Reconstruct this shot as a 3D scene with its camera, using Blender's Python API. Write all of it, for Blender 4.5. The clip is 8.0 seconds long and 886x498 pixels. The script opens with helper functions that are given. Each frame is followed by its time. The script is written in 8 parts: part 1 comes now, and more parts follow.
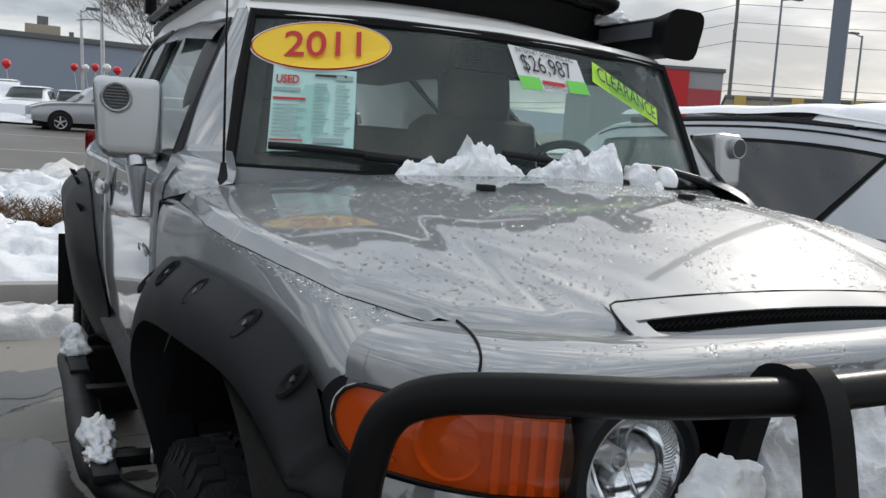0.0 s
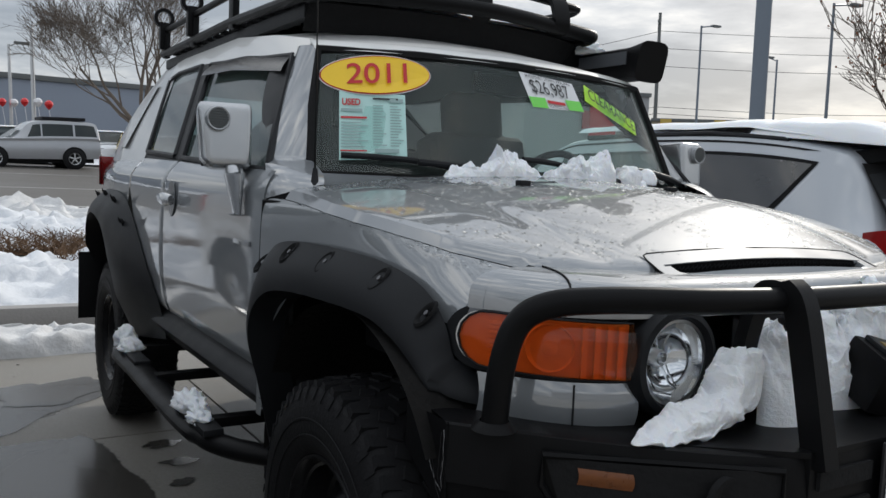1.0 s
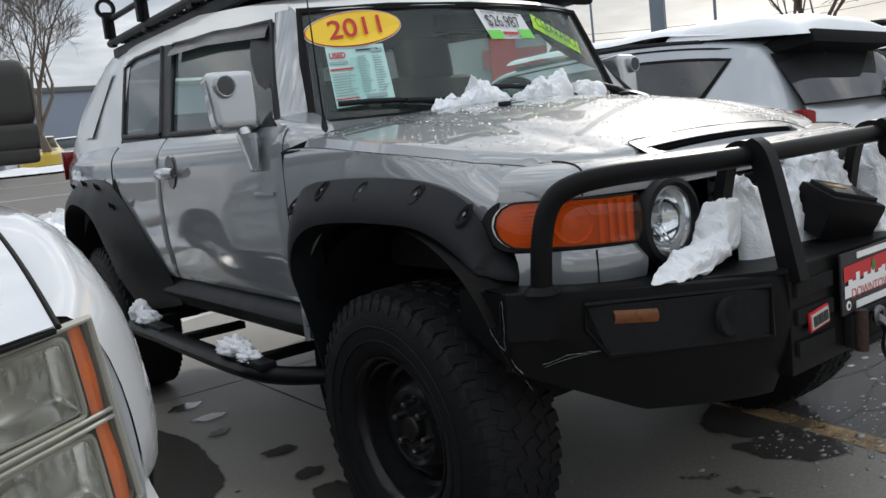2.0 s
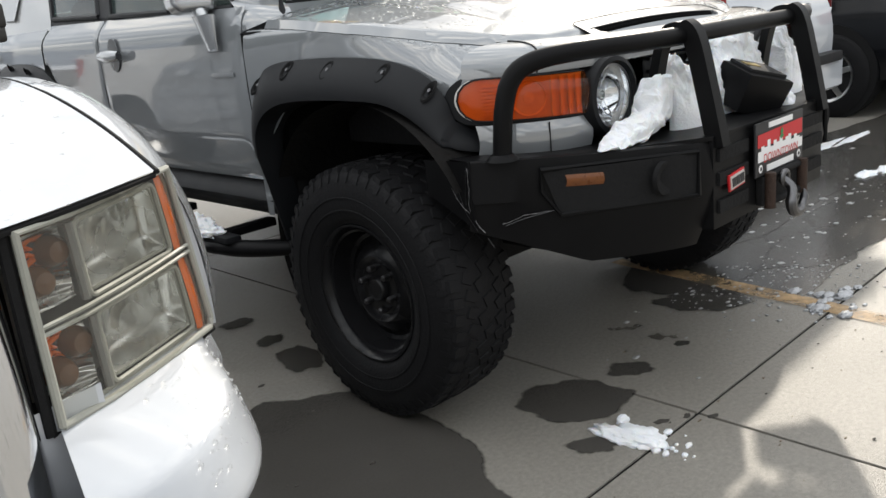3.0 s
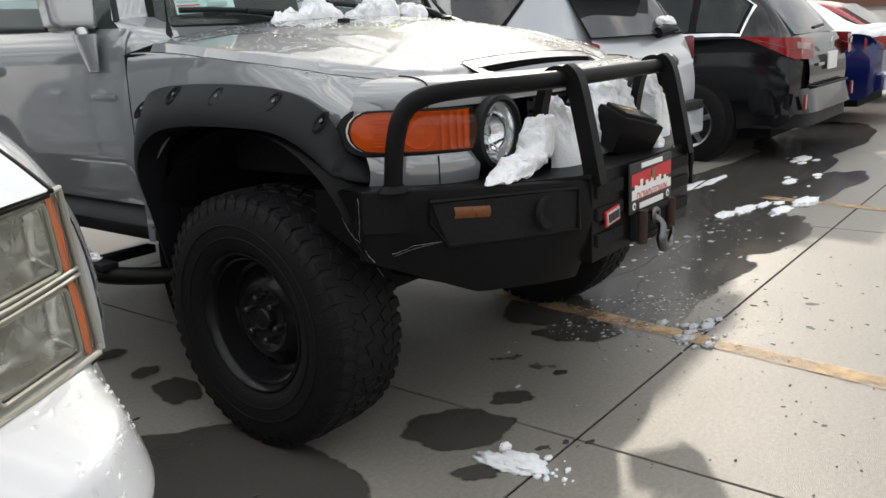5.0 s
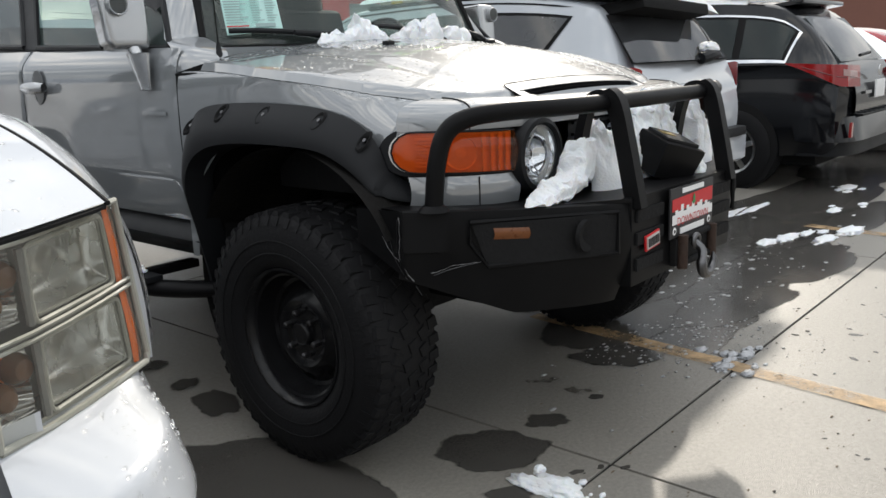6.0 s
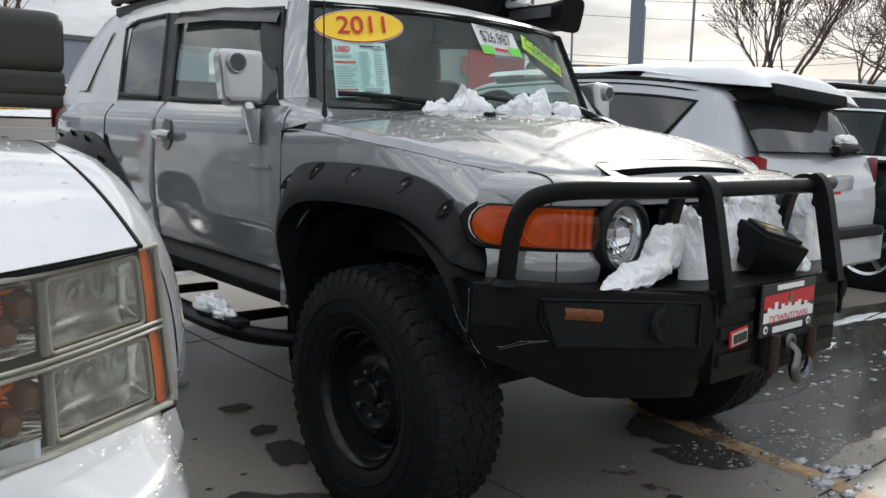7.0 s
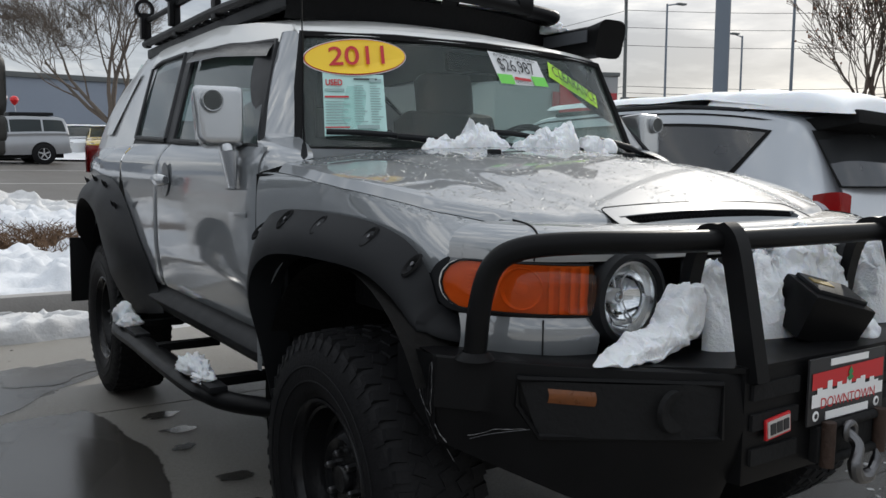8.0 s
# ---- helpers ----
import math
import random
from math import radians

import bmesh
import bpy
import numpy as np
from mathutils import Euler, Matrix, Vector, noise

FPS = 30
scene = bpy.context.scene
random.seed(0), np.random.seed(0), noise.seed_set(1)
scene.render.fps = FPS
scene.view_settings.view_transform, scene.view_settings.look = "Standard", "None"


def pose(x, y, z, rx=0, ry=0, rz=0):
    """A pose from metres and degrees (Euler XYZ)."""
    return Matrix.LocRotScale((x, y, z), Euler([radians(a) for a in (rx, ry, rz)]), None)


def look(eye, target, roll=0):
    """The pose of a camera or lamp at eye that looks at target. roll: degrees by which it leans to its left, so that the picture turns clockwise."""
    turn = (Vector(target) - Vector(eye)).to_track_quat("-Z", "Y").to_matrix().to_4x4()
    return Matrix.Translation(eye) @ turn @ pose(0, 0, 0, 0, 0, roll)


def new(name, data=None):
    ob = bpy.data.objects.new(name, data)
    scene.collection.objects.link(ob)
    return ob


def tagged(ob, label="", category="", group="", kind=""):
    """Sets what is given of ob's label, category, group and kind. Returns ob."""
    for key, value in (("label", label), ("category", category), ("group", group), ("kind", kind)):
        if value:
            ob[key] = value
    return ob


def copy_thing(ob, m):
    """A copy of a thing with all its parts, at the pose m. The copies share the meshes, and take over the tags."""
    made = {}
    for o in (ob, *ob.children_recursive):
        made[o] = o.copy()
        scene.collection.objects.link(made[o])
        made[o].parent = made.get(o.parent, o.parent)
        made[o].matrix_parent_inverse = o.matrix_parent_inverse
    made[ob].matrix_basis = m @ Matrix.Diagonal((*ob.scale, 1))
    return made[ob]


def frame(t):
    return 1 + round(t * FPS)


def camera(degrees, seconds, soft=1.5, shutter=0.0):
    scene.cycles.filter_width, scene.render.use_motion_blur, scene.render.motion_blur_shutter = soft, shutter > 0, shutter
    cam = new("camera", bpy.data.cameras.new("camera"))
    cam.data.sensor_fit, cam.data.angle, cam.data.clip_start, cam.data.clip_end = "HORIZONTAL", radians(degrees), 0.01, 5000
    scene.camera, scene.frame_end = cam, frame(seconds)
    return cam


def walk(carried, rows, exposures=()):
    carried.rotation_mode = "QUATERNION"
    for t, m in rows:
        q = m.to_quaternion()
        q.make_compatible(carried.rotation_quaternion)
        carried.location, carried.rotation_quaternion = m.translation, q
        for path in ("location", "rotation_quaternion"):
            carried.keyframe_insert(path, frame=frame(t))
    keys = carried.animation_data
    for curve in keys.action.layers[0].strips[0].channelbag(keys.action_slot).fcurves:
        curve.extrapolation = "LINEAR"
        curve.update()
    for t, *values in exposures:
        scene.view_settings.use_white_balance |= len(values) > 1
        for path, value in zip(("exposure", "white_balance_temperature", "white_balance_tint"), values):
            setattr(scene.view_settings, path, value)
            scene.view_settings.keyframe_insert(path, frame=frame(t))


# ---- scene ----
cam = camera(56.4, 8.0, soft=1.5)
PATH = [
    (0, (-1.175, -1.375, 1.327), (-0.258, 0.385, 1.087), 3.9),
    (0.5, (-1.475, -1.504, 1.26), (-0.527, 0.253, 1.142), 2.1),
    (1, (-1.658, -1.657, 1.249), (-0.607, 0.036, 1.083), 2.5),
    (1.2, (-1.735, -1.724, 1.241), (-0.659, -0.047, 1.066), 2.0),
    (2.3, (-2.178, -1.796, 1.167), (-0.945, -0.262, 0.808), -8.6),
    (2.5, (-2.254, -1.788, 1.163), (-1.009, -0.29, 0.71), -8.8),
    (3, (-2.313, -1.862, 1.183), (-1.01, -0.45, 0.629), -6.0),
    (3.5, (-2.342, -1.888, 1.186), (-0.955, -0.543, 0.667), -4.6),
    (4, (-2.351, -1.873, 1.184), (-0.873, -0.628, 0.667), -2.9),
    (4.5, (-2.351, -1.861, 1.185), (-0.828, -0.666, 0.683), -2.7),
    (6, (-2.374, -1.867, 1.186), (-0.901, -0.59, 0.741), -2.1),
    (6.5, (-2.354, -1.915, 1.193), (-0.956, -0.533, 0.827), 1.3),
    (7, (-2.261, -1.951, 1.188), (-0.981, -0.44, 0.906), 1.8),
    (7.5, (-2.023, -1.892, 1.202), (-0.852, -0.284, 0.993), 1.9),
    (8, (-1.793, -1.844, 1.206), (-0.692, -0.187, 1.006), 0.8),
]
EXPOSURES = [(0, 0.22, 6300, 10), (0.5, -0.16, 6250, 10), (1, 0.08, 6250, 10), (2.5, 0.58, 6450, 10), (3, 0.88, 6650, 10), (3.5, 1.02, 6700, 10), (4, 0.79, 6750, 10), (4.5, 0.74, 6800, 10), (6.5, 0.56, 6500, 10), (7, 0.44, 6450, 10), (7.5, 0.44, 6300, 10), (8, 0.17, 6300, 10)]
walk(cam, [(t, look(eye, target, roll)) for t, eye, target, roll in PATH], EXPOSURES)

# ---- light ----
SUN_AZ, SUN_EL = radians(60.5), radians(27)
SUN_WAY = Vector((math.sin(SUN_AZ) * math.cos(SUN_EL), math.cos(SUN_AZ) * math.cos(SUN_EL), math.sin(SUN_EL)))
sun = new("sun", bpy.data.lights.new("sun", "SUN"))
sun.data.energy, sun.data.angle, sun.data.color = 1.95, radians(1.2), (1.0, 0.93, 0.82)
sun.matrix_basis = look(SUN_WAY * 40, (0, 0, 0))

world = bpy.data.worlds.new("winter_sky")
scene.world = world
world.use_nodes = True
wn, wl = world.node_tree.nodes, world.node_tree.links
wn.clear()
w_out = wn.new("ShaderNodeOutputWorld")
w_bg = wn.new("ShaderNodeBackground")
w_sky = wn.new("ShaderNodeTexSky")
w_sky.sky_type, w_sky.sun_disc = "NISHITA", False
w_sky.sun_elevation, w_sky.sun_rotation = SUN_EL, SUN_AZ
w_sky.dust_density = 2.0
w_co = wn.new("ShaderNodeTexCoord")
w_map = wn.new("ShaderNodeMapping")
w_map.inputs["Scale"].default_value = (1.6, 1.6, 6.5)
w_n = wn.new("ShaderNodeTexNoise")
w_n.inputs["Scale"].default_value, w_n.inputs["Detail"].default_value, w_n.inputs["Roughness"].default_value = 2.3, 8.0, 0.58
w_r = wn.new("ShaderNodeValToRGB")
w_r.color_ramp.elements[0].position, w_r.color_ramp.elements[0].color = 0.40, (3.0, 3.25, 3.55, 1)
w_r.color_ramp.elements[1].position, w_r.color_ramp.elements[1].color = 0.66, (8.4, 8.2, 7.7, 1)
w_mid = w_r.color_ramp.elements.new(0.52)
w_mid.color = (4.6, 4.8, 5.0, 1)
# cloud cover is brighter overhead than along the skyline
w_xyz = wn.new("ShaderNodeSeparateXYZ")
w_up = wn.new("ShaderNodeMapRange")
for key, value in (("From Min", 0.0), ("From Max", 0.9), ("To Min", 0.78), ("To Max", 1.75)):
    w_up.inputs[key].default_value = value
w_lift = wn.new("ShaderNodeVectorMath")
w_lift.operation = "SCALE"
w_mix = wn.new("ShaderNodeMix")
w_mix.data_type = "RGBA"
w_mix.inputs["Factor"].default_value = 0.9
wl.new(w_co.outputs["Generated"], w_map.inputs["Vector"])
wl.new(w_map.outputs["Vector"], w_n.inputs["Vector"])
wl.new(w_n.outputs["Fac"], w_r.inputs["Fac"])
wl.new(w_sky.outputs["Color"], w_mix.inputs["A"])
wl.new(w_co.outputs["Generated"], w_xyz.inputs["Vector"])
wl.new(w_xyz.outputs["Z"], w_up.inputs["Value"])
wl.new(w_r.outputs["Color"], w_lift.inputs[0])
wl.new(w_up.outputs["Result"], w_lift.inputs["Scale"])
wl.new(w_lift.outputs["Vector"], w_mix.inputs["B"])
wl.new(w_mix.outputs["Result"], w_bg.inputs["Color"])
wl.new(w_bg.outputs["Background"], w_out.inputs["Surface"])
w_bg.inputs["Strength"].default_value = 0.12

# ---- materials ----
def M(name, col, rough=0.5, metal=0.0, var=0.12, scale=6.0, bump=0.0, bscale=60.0, coat=0.0, rvar=0.1, spec=0.5):
    """A surface with blotches at one scale, grain at a finer one, and fine relief."""
    m = bpy.data.materials.new(name)
    m.use_nodes = True
    n, l = m.node_tree.nodes, m.node_tree.links
    b = n["Principled BSDF"]
    co = n.new("ShaderNodeTexCoord")
    n1, n2 = n.new("ShaderNodeTexNoise"), n.new("ShaderNodeTexNoise")
    n1.inputs["Scale"].default_value, n1.inputs["Detail"].default_value = scale, 4
    n2.inputs["Scale"].default_value, n2.inputs["Detail"].default_value = bscale, 3
    for q in (n1, n2):
        l.new(co.outputs["Object"], q.inputs["Vector"])
    mx = n.new("ShaderNodeMix")
    mx.data_type = "RGBA"
    mx.inputs["A"].default_value = (*[max(0, c * (1 - var)) for c in col], 1)
    mx.inputs["B"].default_value = (*[min(1, c * (1 + var)) for c in col], 1)
    ad = n.new("ShaderNodeMath")
    ad.operation = "MULTIPLY_ADD"
    ad.inputs[1].default_value, ad.inputs[2].default_value = 0.35, 0.0
    l.new(n2.outputs["Fac"], ad.inputs[0])
    a2 = n.new("ShaderNodeMath")
    a2.operation = "MULTIPLY_ADD"
    a2.inputs[1].default_value = 0.65
    l.new(n1.outputs["Fac"], a2.inputs[0])
    l.new(ad.outputs[0], a2.inputs[2])
    l.new(a2.outputs[0], mx.inputs["Factor"])
    l.new(mx.outputs["Result"], b.inputs["Base Color"])
    rr = n.new("ShaderNodeMapRange")
    rr.inputs["To Min"].default_value, rr.inputs["To Max"].default_value = max(0.02, rough - rvar), min(1, rough + rvar)
    l.new(n1.outputs["Fac"], rr.inputs["Value"])
    l.new(rr.outputs["Result"], b.inputs["Roughness"])
    b.inputs["Metallic"].default_value, b.inputs["Specular IOR Level"].default_value = metal, spec
    if coat:
        b.inputs["Coat Weight"].default_value, b.inputs["Coat Roughness"].default_value = coat, 0.03
    if bump:
        bp = n.new("ShaderNodeBump")
        bp.inputs["Strength"].default_value, bp.inputs["Distance"].default_value = bump, 0.01
        l.new(n2.outputs["Fac"], bp.inputs["Height"])
        l.new(bp.outputs["Normal"], b.inputs["Normal"])
    return m


def glass(name, tint, rough=0.01, ior=1.5, film=0.0, grime_haze=(0.50, 0.68, 0.65)):
    """A thin pane: clear straight through, with the sheen of its face and a film of grime, or of hazy reflection put
    into its colour.
    """
    m = bpy.data.materials.new(name)
    m.use_nodes = True
    n, l = m.node_tree.nodes, m.node_tree.links
    n.remove(n["Principled BSDF"])
    t, g, f, pw, x = (n.new(k) for k in ("ShaderNodeBsdfTransparent", "ShaderNodeBsdfGlossy", "ShaderNodeLayerWeight", "ShaderNodeMath", "ShaderNodeMixShader"))
    ma = n.new("ShaderNodeMath")
    f.inputs["Blend"].default_value = 0.5
    pw.operation, ma.operation = "POWER", "MULTIPLY_ADD"
    pw.inputs[1].default_value = 5.0
    base = ((ior - 1) / (ior + 1)) ** 2
    ma.inputs[1].default_value, ma.inputs[2].default_value = 0.9, base
    t.inputs["Color"].default_value = (*tint, 1)
    g.inputs["Roughness"].default_value = rough
    l.new(f.outputs["Facing"], pw.inputs[0])
    l.new(pw.outputs[0], ma.inputs[0])
    l.new(ma.outputs[0], x.inputs[0])
    l.new(t.outputs[0], x.inputs[1])
    l.new(g.outputs[0], x.inputs[2])
    last = x
    if film:
        d, y, no, co, mr = (n.new(k) for k in ("ShaderNodeBsdfDiffuse", "ShaderNodeMixShader", "ShaderNodeTexNoise", "ShaderNodeTexCoord", "ShaderNodeMapRange"))
        d.inputs["Color"].default_value = (*grime_haze, 1)
        no.inputs["Scale"].default_value, no.inputs["Detail"].default_value = 3.0, 4
        mr.inputs["To Min"].default_value, mr.inputs["To Max"].default_value = film * 0.3, film * 1.7
        l.new(co.outputs["Object"], no.inputs["Vector"])
        l.new(no.outputs["Fac"], mr.inputs["Value"])
        l.new(mr.outputs["Result"], y.inputs[0])
        tr, both = n.new("ShaderNodeBsdfTranslucent"), n.new("ShaderNodeMixShader")
        tr.inputs["Color"].default_value = (*grime_haze, 1)
        l.new(d.outputs[0], both.inputs[1])
        l.new(tr.outputs[0], both.inputs[2])
        l.new(x.outputs[0], y.inputs[1])
        l.new(both.outputs[0], y.inputs[2])
        last = y
    l.new(last.outputs[0], n["Material Output"].inputs["Surface"])
    return m


SILVER = M("silver_paint", (0.220, 0.233, 0.243), 0.50, 0.12, 0.05, 3, 0.0, 900, coat=1.0, rvar=0.04, spec=0.08)
SILVER.node_tree.nodes["Principled BSDF"].inputs["Coat IOR"].default_value = 2.5
SILVER.node_tree.nodes["Principled BSDF"].inputs["Coat Roughness"].default_value = 0.05
ROOFWHITE = M("white_roof_paint", (0.72, 0.72, 0.70), 0.35, 0, 0.05, 4, coat=0.6)
PLASTIC = M("black_textured_plastic", (0.010, 0.0108, 0.0125), 0.52, 0, 0.3, 9, 0.08, 700, spec=0.24)
BLACKSTEEL = M("black_powder_coat", (0.006, 0.006, 0.0065), 0.42, 0, 0.4, 12, 0.05, 300, spec=0.12)
DARK = M("underbody_black", (0.013, 0.013, 0.0135), 0.8, 0, 0.4, 7, 0.3, 60, spec=0.15)
RUBBER = M("tyre_rubber", (0.012, 0.012, 0.013), 0.6, 0, 0.35, 9, 0.2, 120, spec=0.14)
RIMBLACK = M("black_steel_rim", (0.010, 0.010, 0.011), 0.20, 0, 0.3, 12, 0.05, 90, spec=0.25)
CHROME = M("chrome", (0.75, 0.76, 0.78), 0.10, 1.0, 0.05, 10, rvar=0.05)
SATIN = M("satin_metal", (0.62, 0.63, 0.64), 0.32, 1.0, 0.08, 10)
RUST = M("rusty_steel", (0.040, 0.022, 0.015), 0.75, 0.2, 0.5, 30, 0.4, 90)
STEEL = M("bare_steel_hook", (0.14, 0.14, 0.145), 0.35, 1.0, 0.2, 40, 0.1, 90)
AMBER = M("amber_lens", (0.74, 0.15, 0.022), 0.12, 0, 0.2, 16, coat=1.0, rvar=0.03)
AMBERGLASS = glass("amber_cover", (0.90, 0.255, 0.045), 0.03, 1.5, film=0.10, grime_haze=(0.42, 0.16, 0.06))
LAMPBOWL = M("dull_lamp_bowl", (0.70, 0.68, 0.64), 0.40, 0.12, 0.2, 25)
LAMPSILVER = M("lamp_silvering", (0.77, 0.75, 0.71), 0.36, 0.2, 0.15, 30)
AMBERDARK = M("amber_reflector", (0.40, 0.055, 0.005), 0.3, 0, 0.25, 30)
REDLENS = M("red_lens", (0.30, 0.010, 0.011), 0.12, 0, 0.25, 12, coat=1.0, rvar=0.03)
SNOW = M("snow", (0.90, 0.92, 0.95), 0.7, 0, 0.05, 5, 0.35, 150)
SNOW.node_tree.nodes["Principled BSDF"].inputs["Subsurface Weight"].default_value = 0.35
SNOW.node_tree.nodes["Principled BSDF"].inputs["Subsurface Radius"].default_value = (0.020, 0.024, 0.030)
BANKSNOW = M("packed_bank_snow", (0.66, 0.68, 0.71), 0.8, 0, 0.22, 2.5, 1.0, 14)
DIRTYSNOW = M("dirty_snow", (0.62, 0.62, 0.62), 0.8, 0, 0.35, 3, 0.6, 30)
JEEPWHITE = M("cool_white_suv_paint", (0.50, 0.53, 0.57), 0.25, 0, 0.04, 3, coat=1.0, rvar=0.03)
WHITEPAINT = M("white_car_paint", (0.80, 0.82, 0.85), 0.22, 0, 0.03, 3, coat=1.0, rvar=0.03)
BLACKPAINT = M("black_car_paint", (0.006, 0.0065, 0.008), 0.15, 0, 0.2, 3, coat=0.3, rvar=0.03, spec=0.3)
BLUEPAINT = M("blue_car_paint", (0.008, 0.015, 0.105), 0.18, 0.2, 0.15, 3, coat=1.0, rvar=0.03)
REDPAINT = M("red_car_paint", (0.40, 0.012, 0.02), 0.2, 0, 0.1, 3, coat=1.0, rvar=0.03)
GREYPAINT = M("grey_car_paint", (0.40, 0.41, 0.43), 0.3, 0.4, 0.1, 3, coat=1.0, rvar=0.03)
YELLOWPAINT = M("yellow_car_paint", (0.55, 0.38, 0.05), 0.25, 0, 0.1, 3, coat=1.0, rvar=0.03)
GLASS = glass("windscreen_glass", (0.84, 0.93, 0.92), film=0.085, grime_haze=(0.56, 0.70, 0.64))
TINT = glass("tinted_glass", (0.14, 0.15, 0.155), film=0.06)
SIDEGLASS = glass("side_glass", (0.76, 0.86, 0.82), film=0.12)
LENS = glass("clear_lens", (0.93, 0.94, 0.95), 0.03)
HAZED = glass("hazed_lens", (0.93, 0.93, 0.90), 0.04, film=0.10, grime_haze=(0.62, 0.61, 0.56))
INTERIOR = M("dark_cloth", (0.055, 0.057, 0.062), 0.85, 0, 0.25, 20, 0.3, 200)
INTGREY = M("grey_cabin_plastic", (0.14, 0.15, 0.15), 0.7, 0, 0.15, 9, 0.15, 200)
YELSTICK = M("yellow_vinyl", (0.95, 0.62, 0.02), 0.35, 0, 0.05, 12)
REDINK = M("red_ink", (0.55, 0.015, 0.02), 0.45, 0, 0.08, 20)
WHITEINK = M("white_vinyl", (0.82, 0.82, 0.82), 0.45, 0, 0.05, 20)
PAPERBLUE = M("pale_green_paper", (0.50, 0.74, 0.70), 0.6, 0, 0.05, 14)
PAPER = M("white_paper", (0.80, 0.81, 0.82), 0.6, 0, 0.04, 14)
GREENINK = M("bright_green_ink", (0.20, 0.72, 0.10), 0.5, 0, 0.06, 20)
LIME = M("lime_vinyl", (0.50, 0.88, 0.05), 0.45, 0, 0.06, 20)
BLACKINK = M("black_ink", (0.02, 0.02, 0.022), 0.5, 0, 0.1, 30)
GREYINK = M("grey_ink", (0.31, 0.43, 0.42), 0.6, 0, 0.1, 30)
TREEGREEN = M("green_ink", (0.03, 0.22, 0.07), 0.5, 0, 0.1, 30)
POSTPAINT = M("blue_grey_post_paint", (0.17, 0.20, 0.24), 0.45, 0.1, 0.12, 3, 0.05, 40)
BARK = M("grey_brown_bark", (0.13, 0.105, 0.085), 0.9, 0, 0.3, 9, 0.6, 30)
BUD = M("dry_brown_bud", (0.22, 0.10, 0.055), 0.85, 0, 0.3, 9)
WALLBLUE = M("blue_grey_wall", (0.30, 0.34, 0.41), 0.85, 0, 0.07, 0.3, 0.1, 6)
WALLTAN = M("tan_wall", (0.38, 0.33, 0.26), 0.85, 0, 0.1, 0.3, 0.1, 6)
WALLGREY = M("grey_panel_wall", (0.36, 0.37, 0.38), 0.7, 0, 0.08, 0.3, 0.1, 6)
BRICKFAR = M("brown_brick_wall", (0.22, 0.10, 0.075), 0.9, 0, 0.2, 0.8, 0.2, 9)
BALRED = M("red_balloon_rubber", (0.70, 0.02, 0.025), 0.3, 0, 0.1, 3)
BALWHITE = M("white_balloon_rubber", (0.78, 0.78, 0.80), 0.3, 0, 0.05, 3)
HILL = M("hazed_snowy_hill", (0.50, 0.54, 0.60), 0.95, 0, 0.2, 0.004)
ASPHALT = M("wet_asphalt", (0.100, 0.092, 0.083), 0.55, 0, 0.3, 0.35, 0.3, 45, rvar=0.2)
ROADLINE = M("white_road_paint", (0.45, 0.45, 0.43), 0.7, 0, 0.25, 2, 0.2, 40)
YELLINE = M("worn_yellow_paint", (0.52, 0.345, 0.175), 0.6, 0, 0.5, 14, 0.25, 60)
def wear(m, scale, low, high):
    """Lets the ground show through worn paint."""
    n, l = m.node_tree.nodes, m.node_tree.links
    co, no, mr = n.new("ShaderNodeTexCoord"), n.new("ShaderNodeTexNoise"), n.new("ShaderNodeMapRange")
    no.inputs["Scale"].default_value, no.inputs["Detail"].default_value, no.inputs["Roughness"].default_value = scale, 8, 0.7
    mr.inputs["From Min"].default_value, mr.inputs["From Max"].default_value = low, high
    l.new(co.outputs["Object"], no.inputs["Vector"])
    l.new(no.outputs["Fac"], mr.inputs["Value"])
    l.new(mr.outputs["Result"], n["Principled BSDF"].inputs["Alpha"])


wear(YELLINE, 5.0, 0.34, 0.62)
KERB = M("concrete_kerb", (0.30, 0.29, 0.28), 0.8, 0, 0.25, 5, 0.3, 50)
HEDGE = M("brown_winter_shrub", (0.13, 0.075, 0.04), 0.9, 0, 0.4, 14, 0.5, 60)

# ---- mesh helpers ----
def mesh_of(bm, smooth=True):
    me = bpy.data.meshes.new("mesh")
    bmesh.ops.recalc_face_normals(bm, faces=bm.faces)
    bm.to_mesh(me)
    bm.free()
    if smooth:
        me.shade_smooth()
        if smooth != "soft":
            me.set_sharp_from_angle(angle=radians(35))
    return me


def part(name, bm, material, parent, label="", smooth=True):
    me = bm if isinstance(bm, bpy.types.Mesh) else mesh_of(bm, smooth)
    if not me.materials:
        me.materials.append(material)
    ob = new(name, me)
    ob.parent = parent
    if parent.parent is None:
        ob.matrix_parent_inverse = parent.matrix_basis.inverted()
    if label:
        tagged(ob, label)
    return ob


def thing(name, at, label, category, group="", yaw=0):
    e = new(name)
    e.empty_display_size = 0.2
    e.matrix_basis = pose(*at, 0, 0, yaw)
    return tagged(e, label, category, group)


def single(name, bm, material, label, category, group="", kind="", smooth=True):
    me = bm if isinstance(bm, bpy.types.Mesh) else mesh_of(bm, smooth)
    me.materials.append(material)
    return tagged(new(name, me), label, category, group, kind)


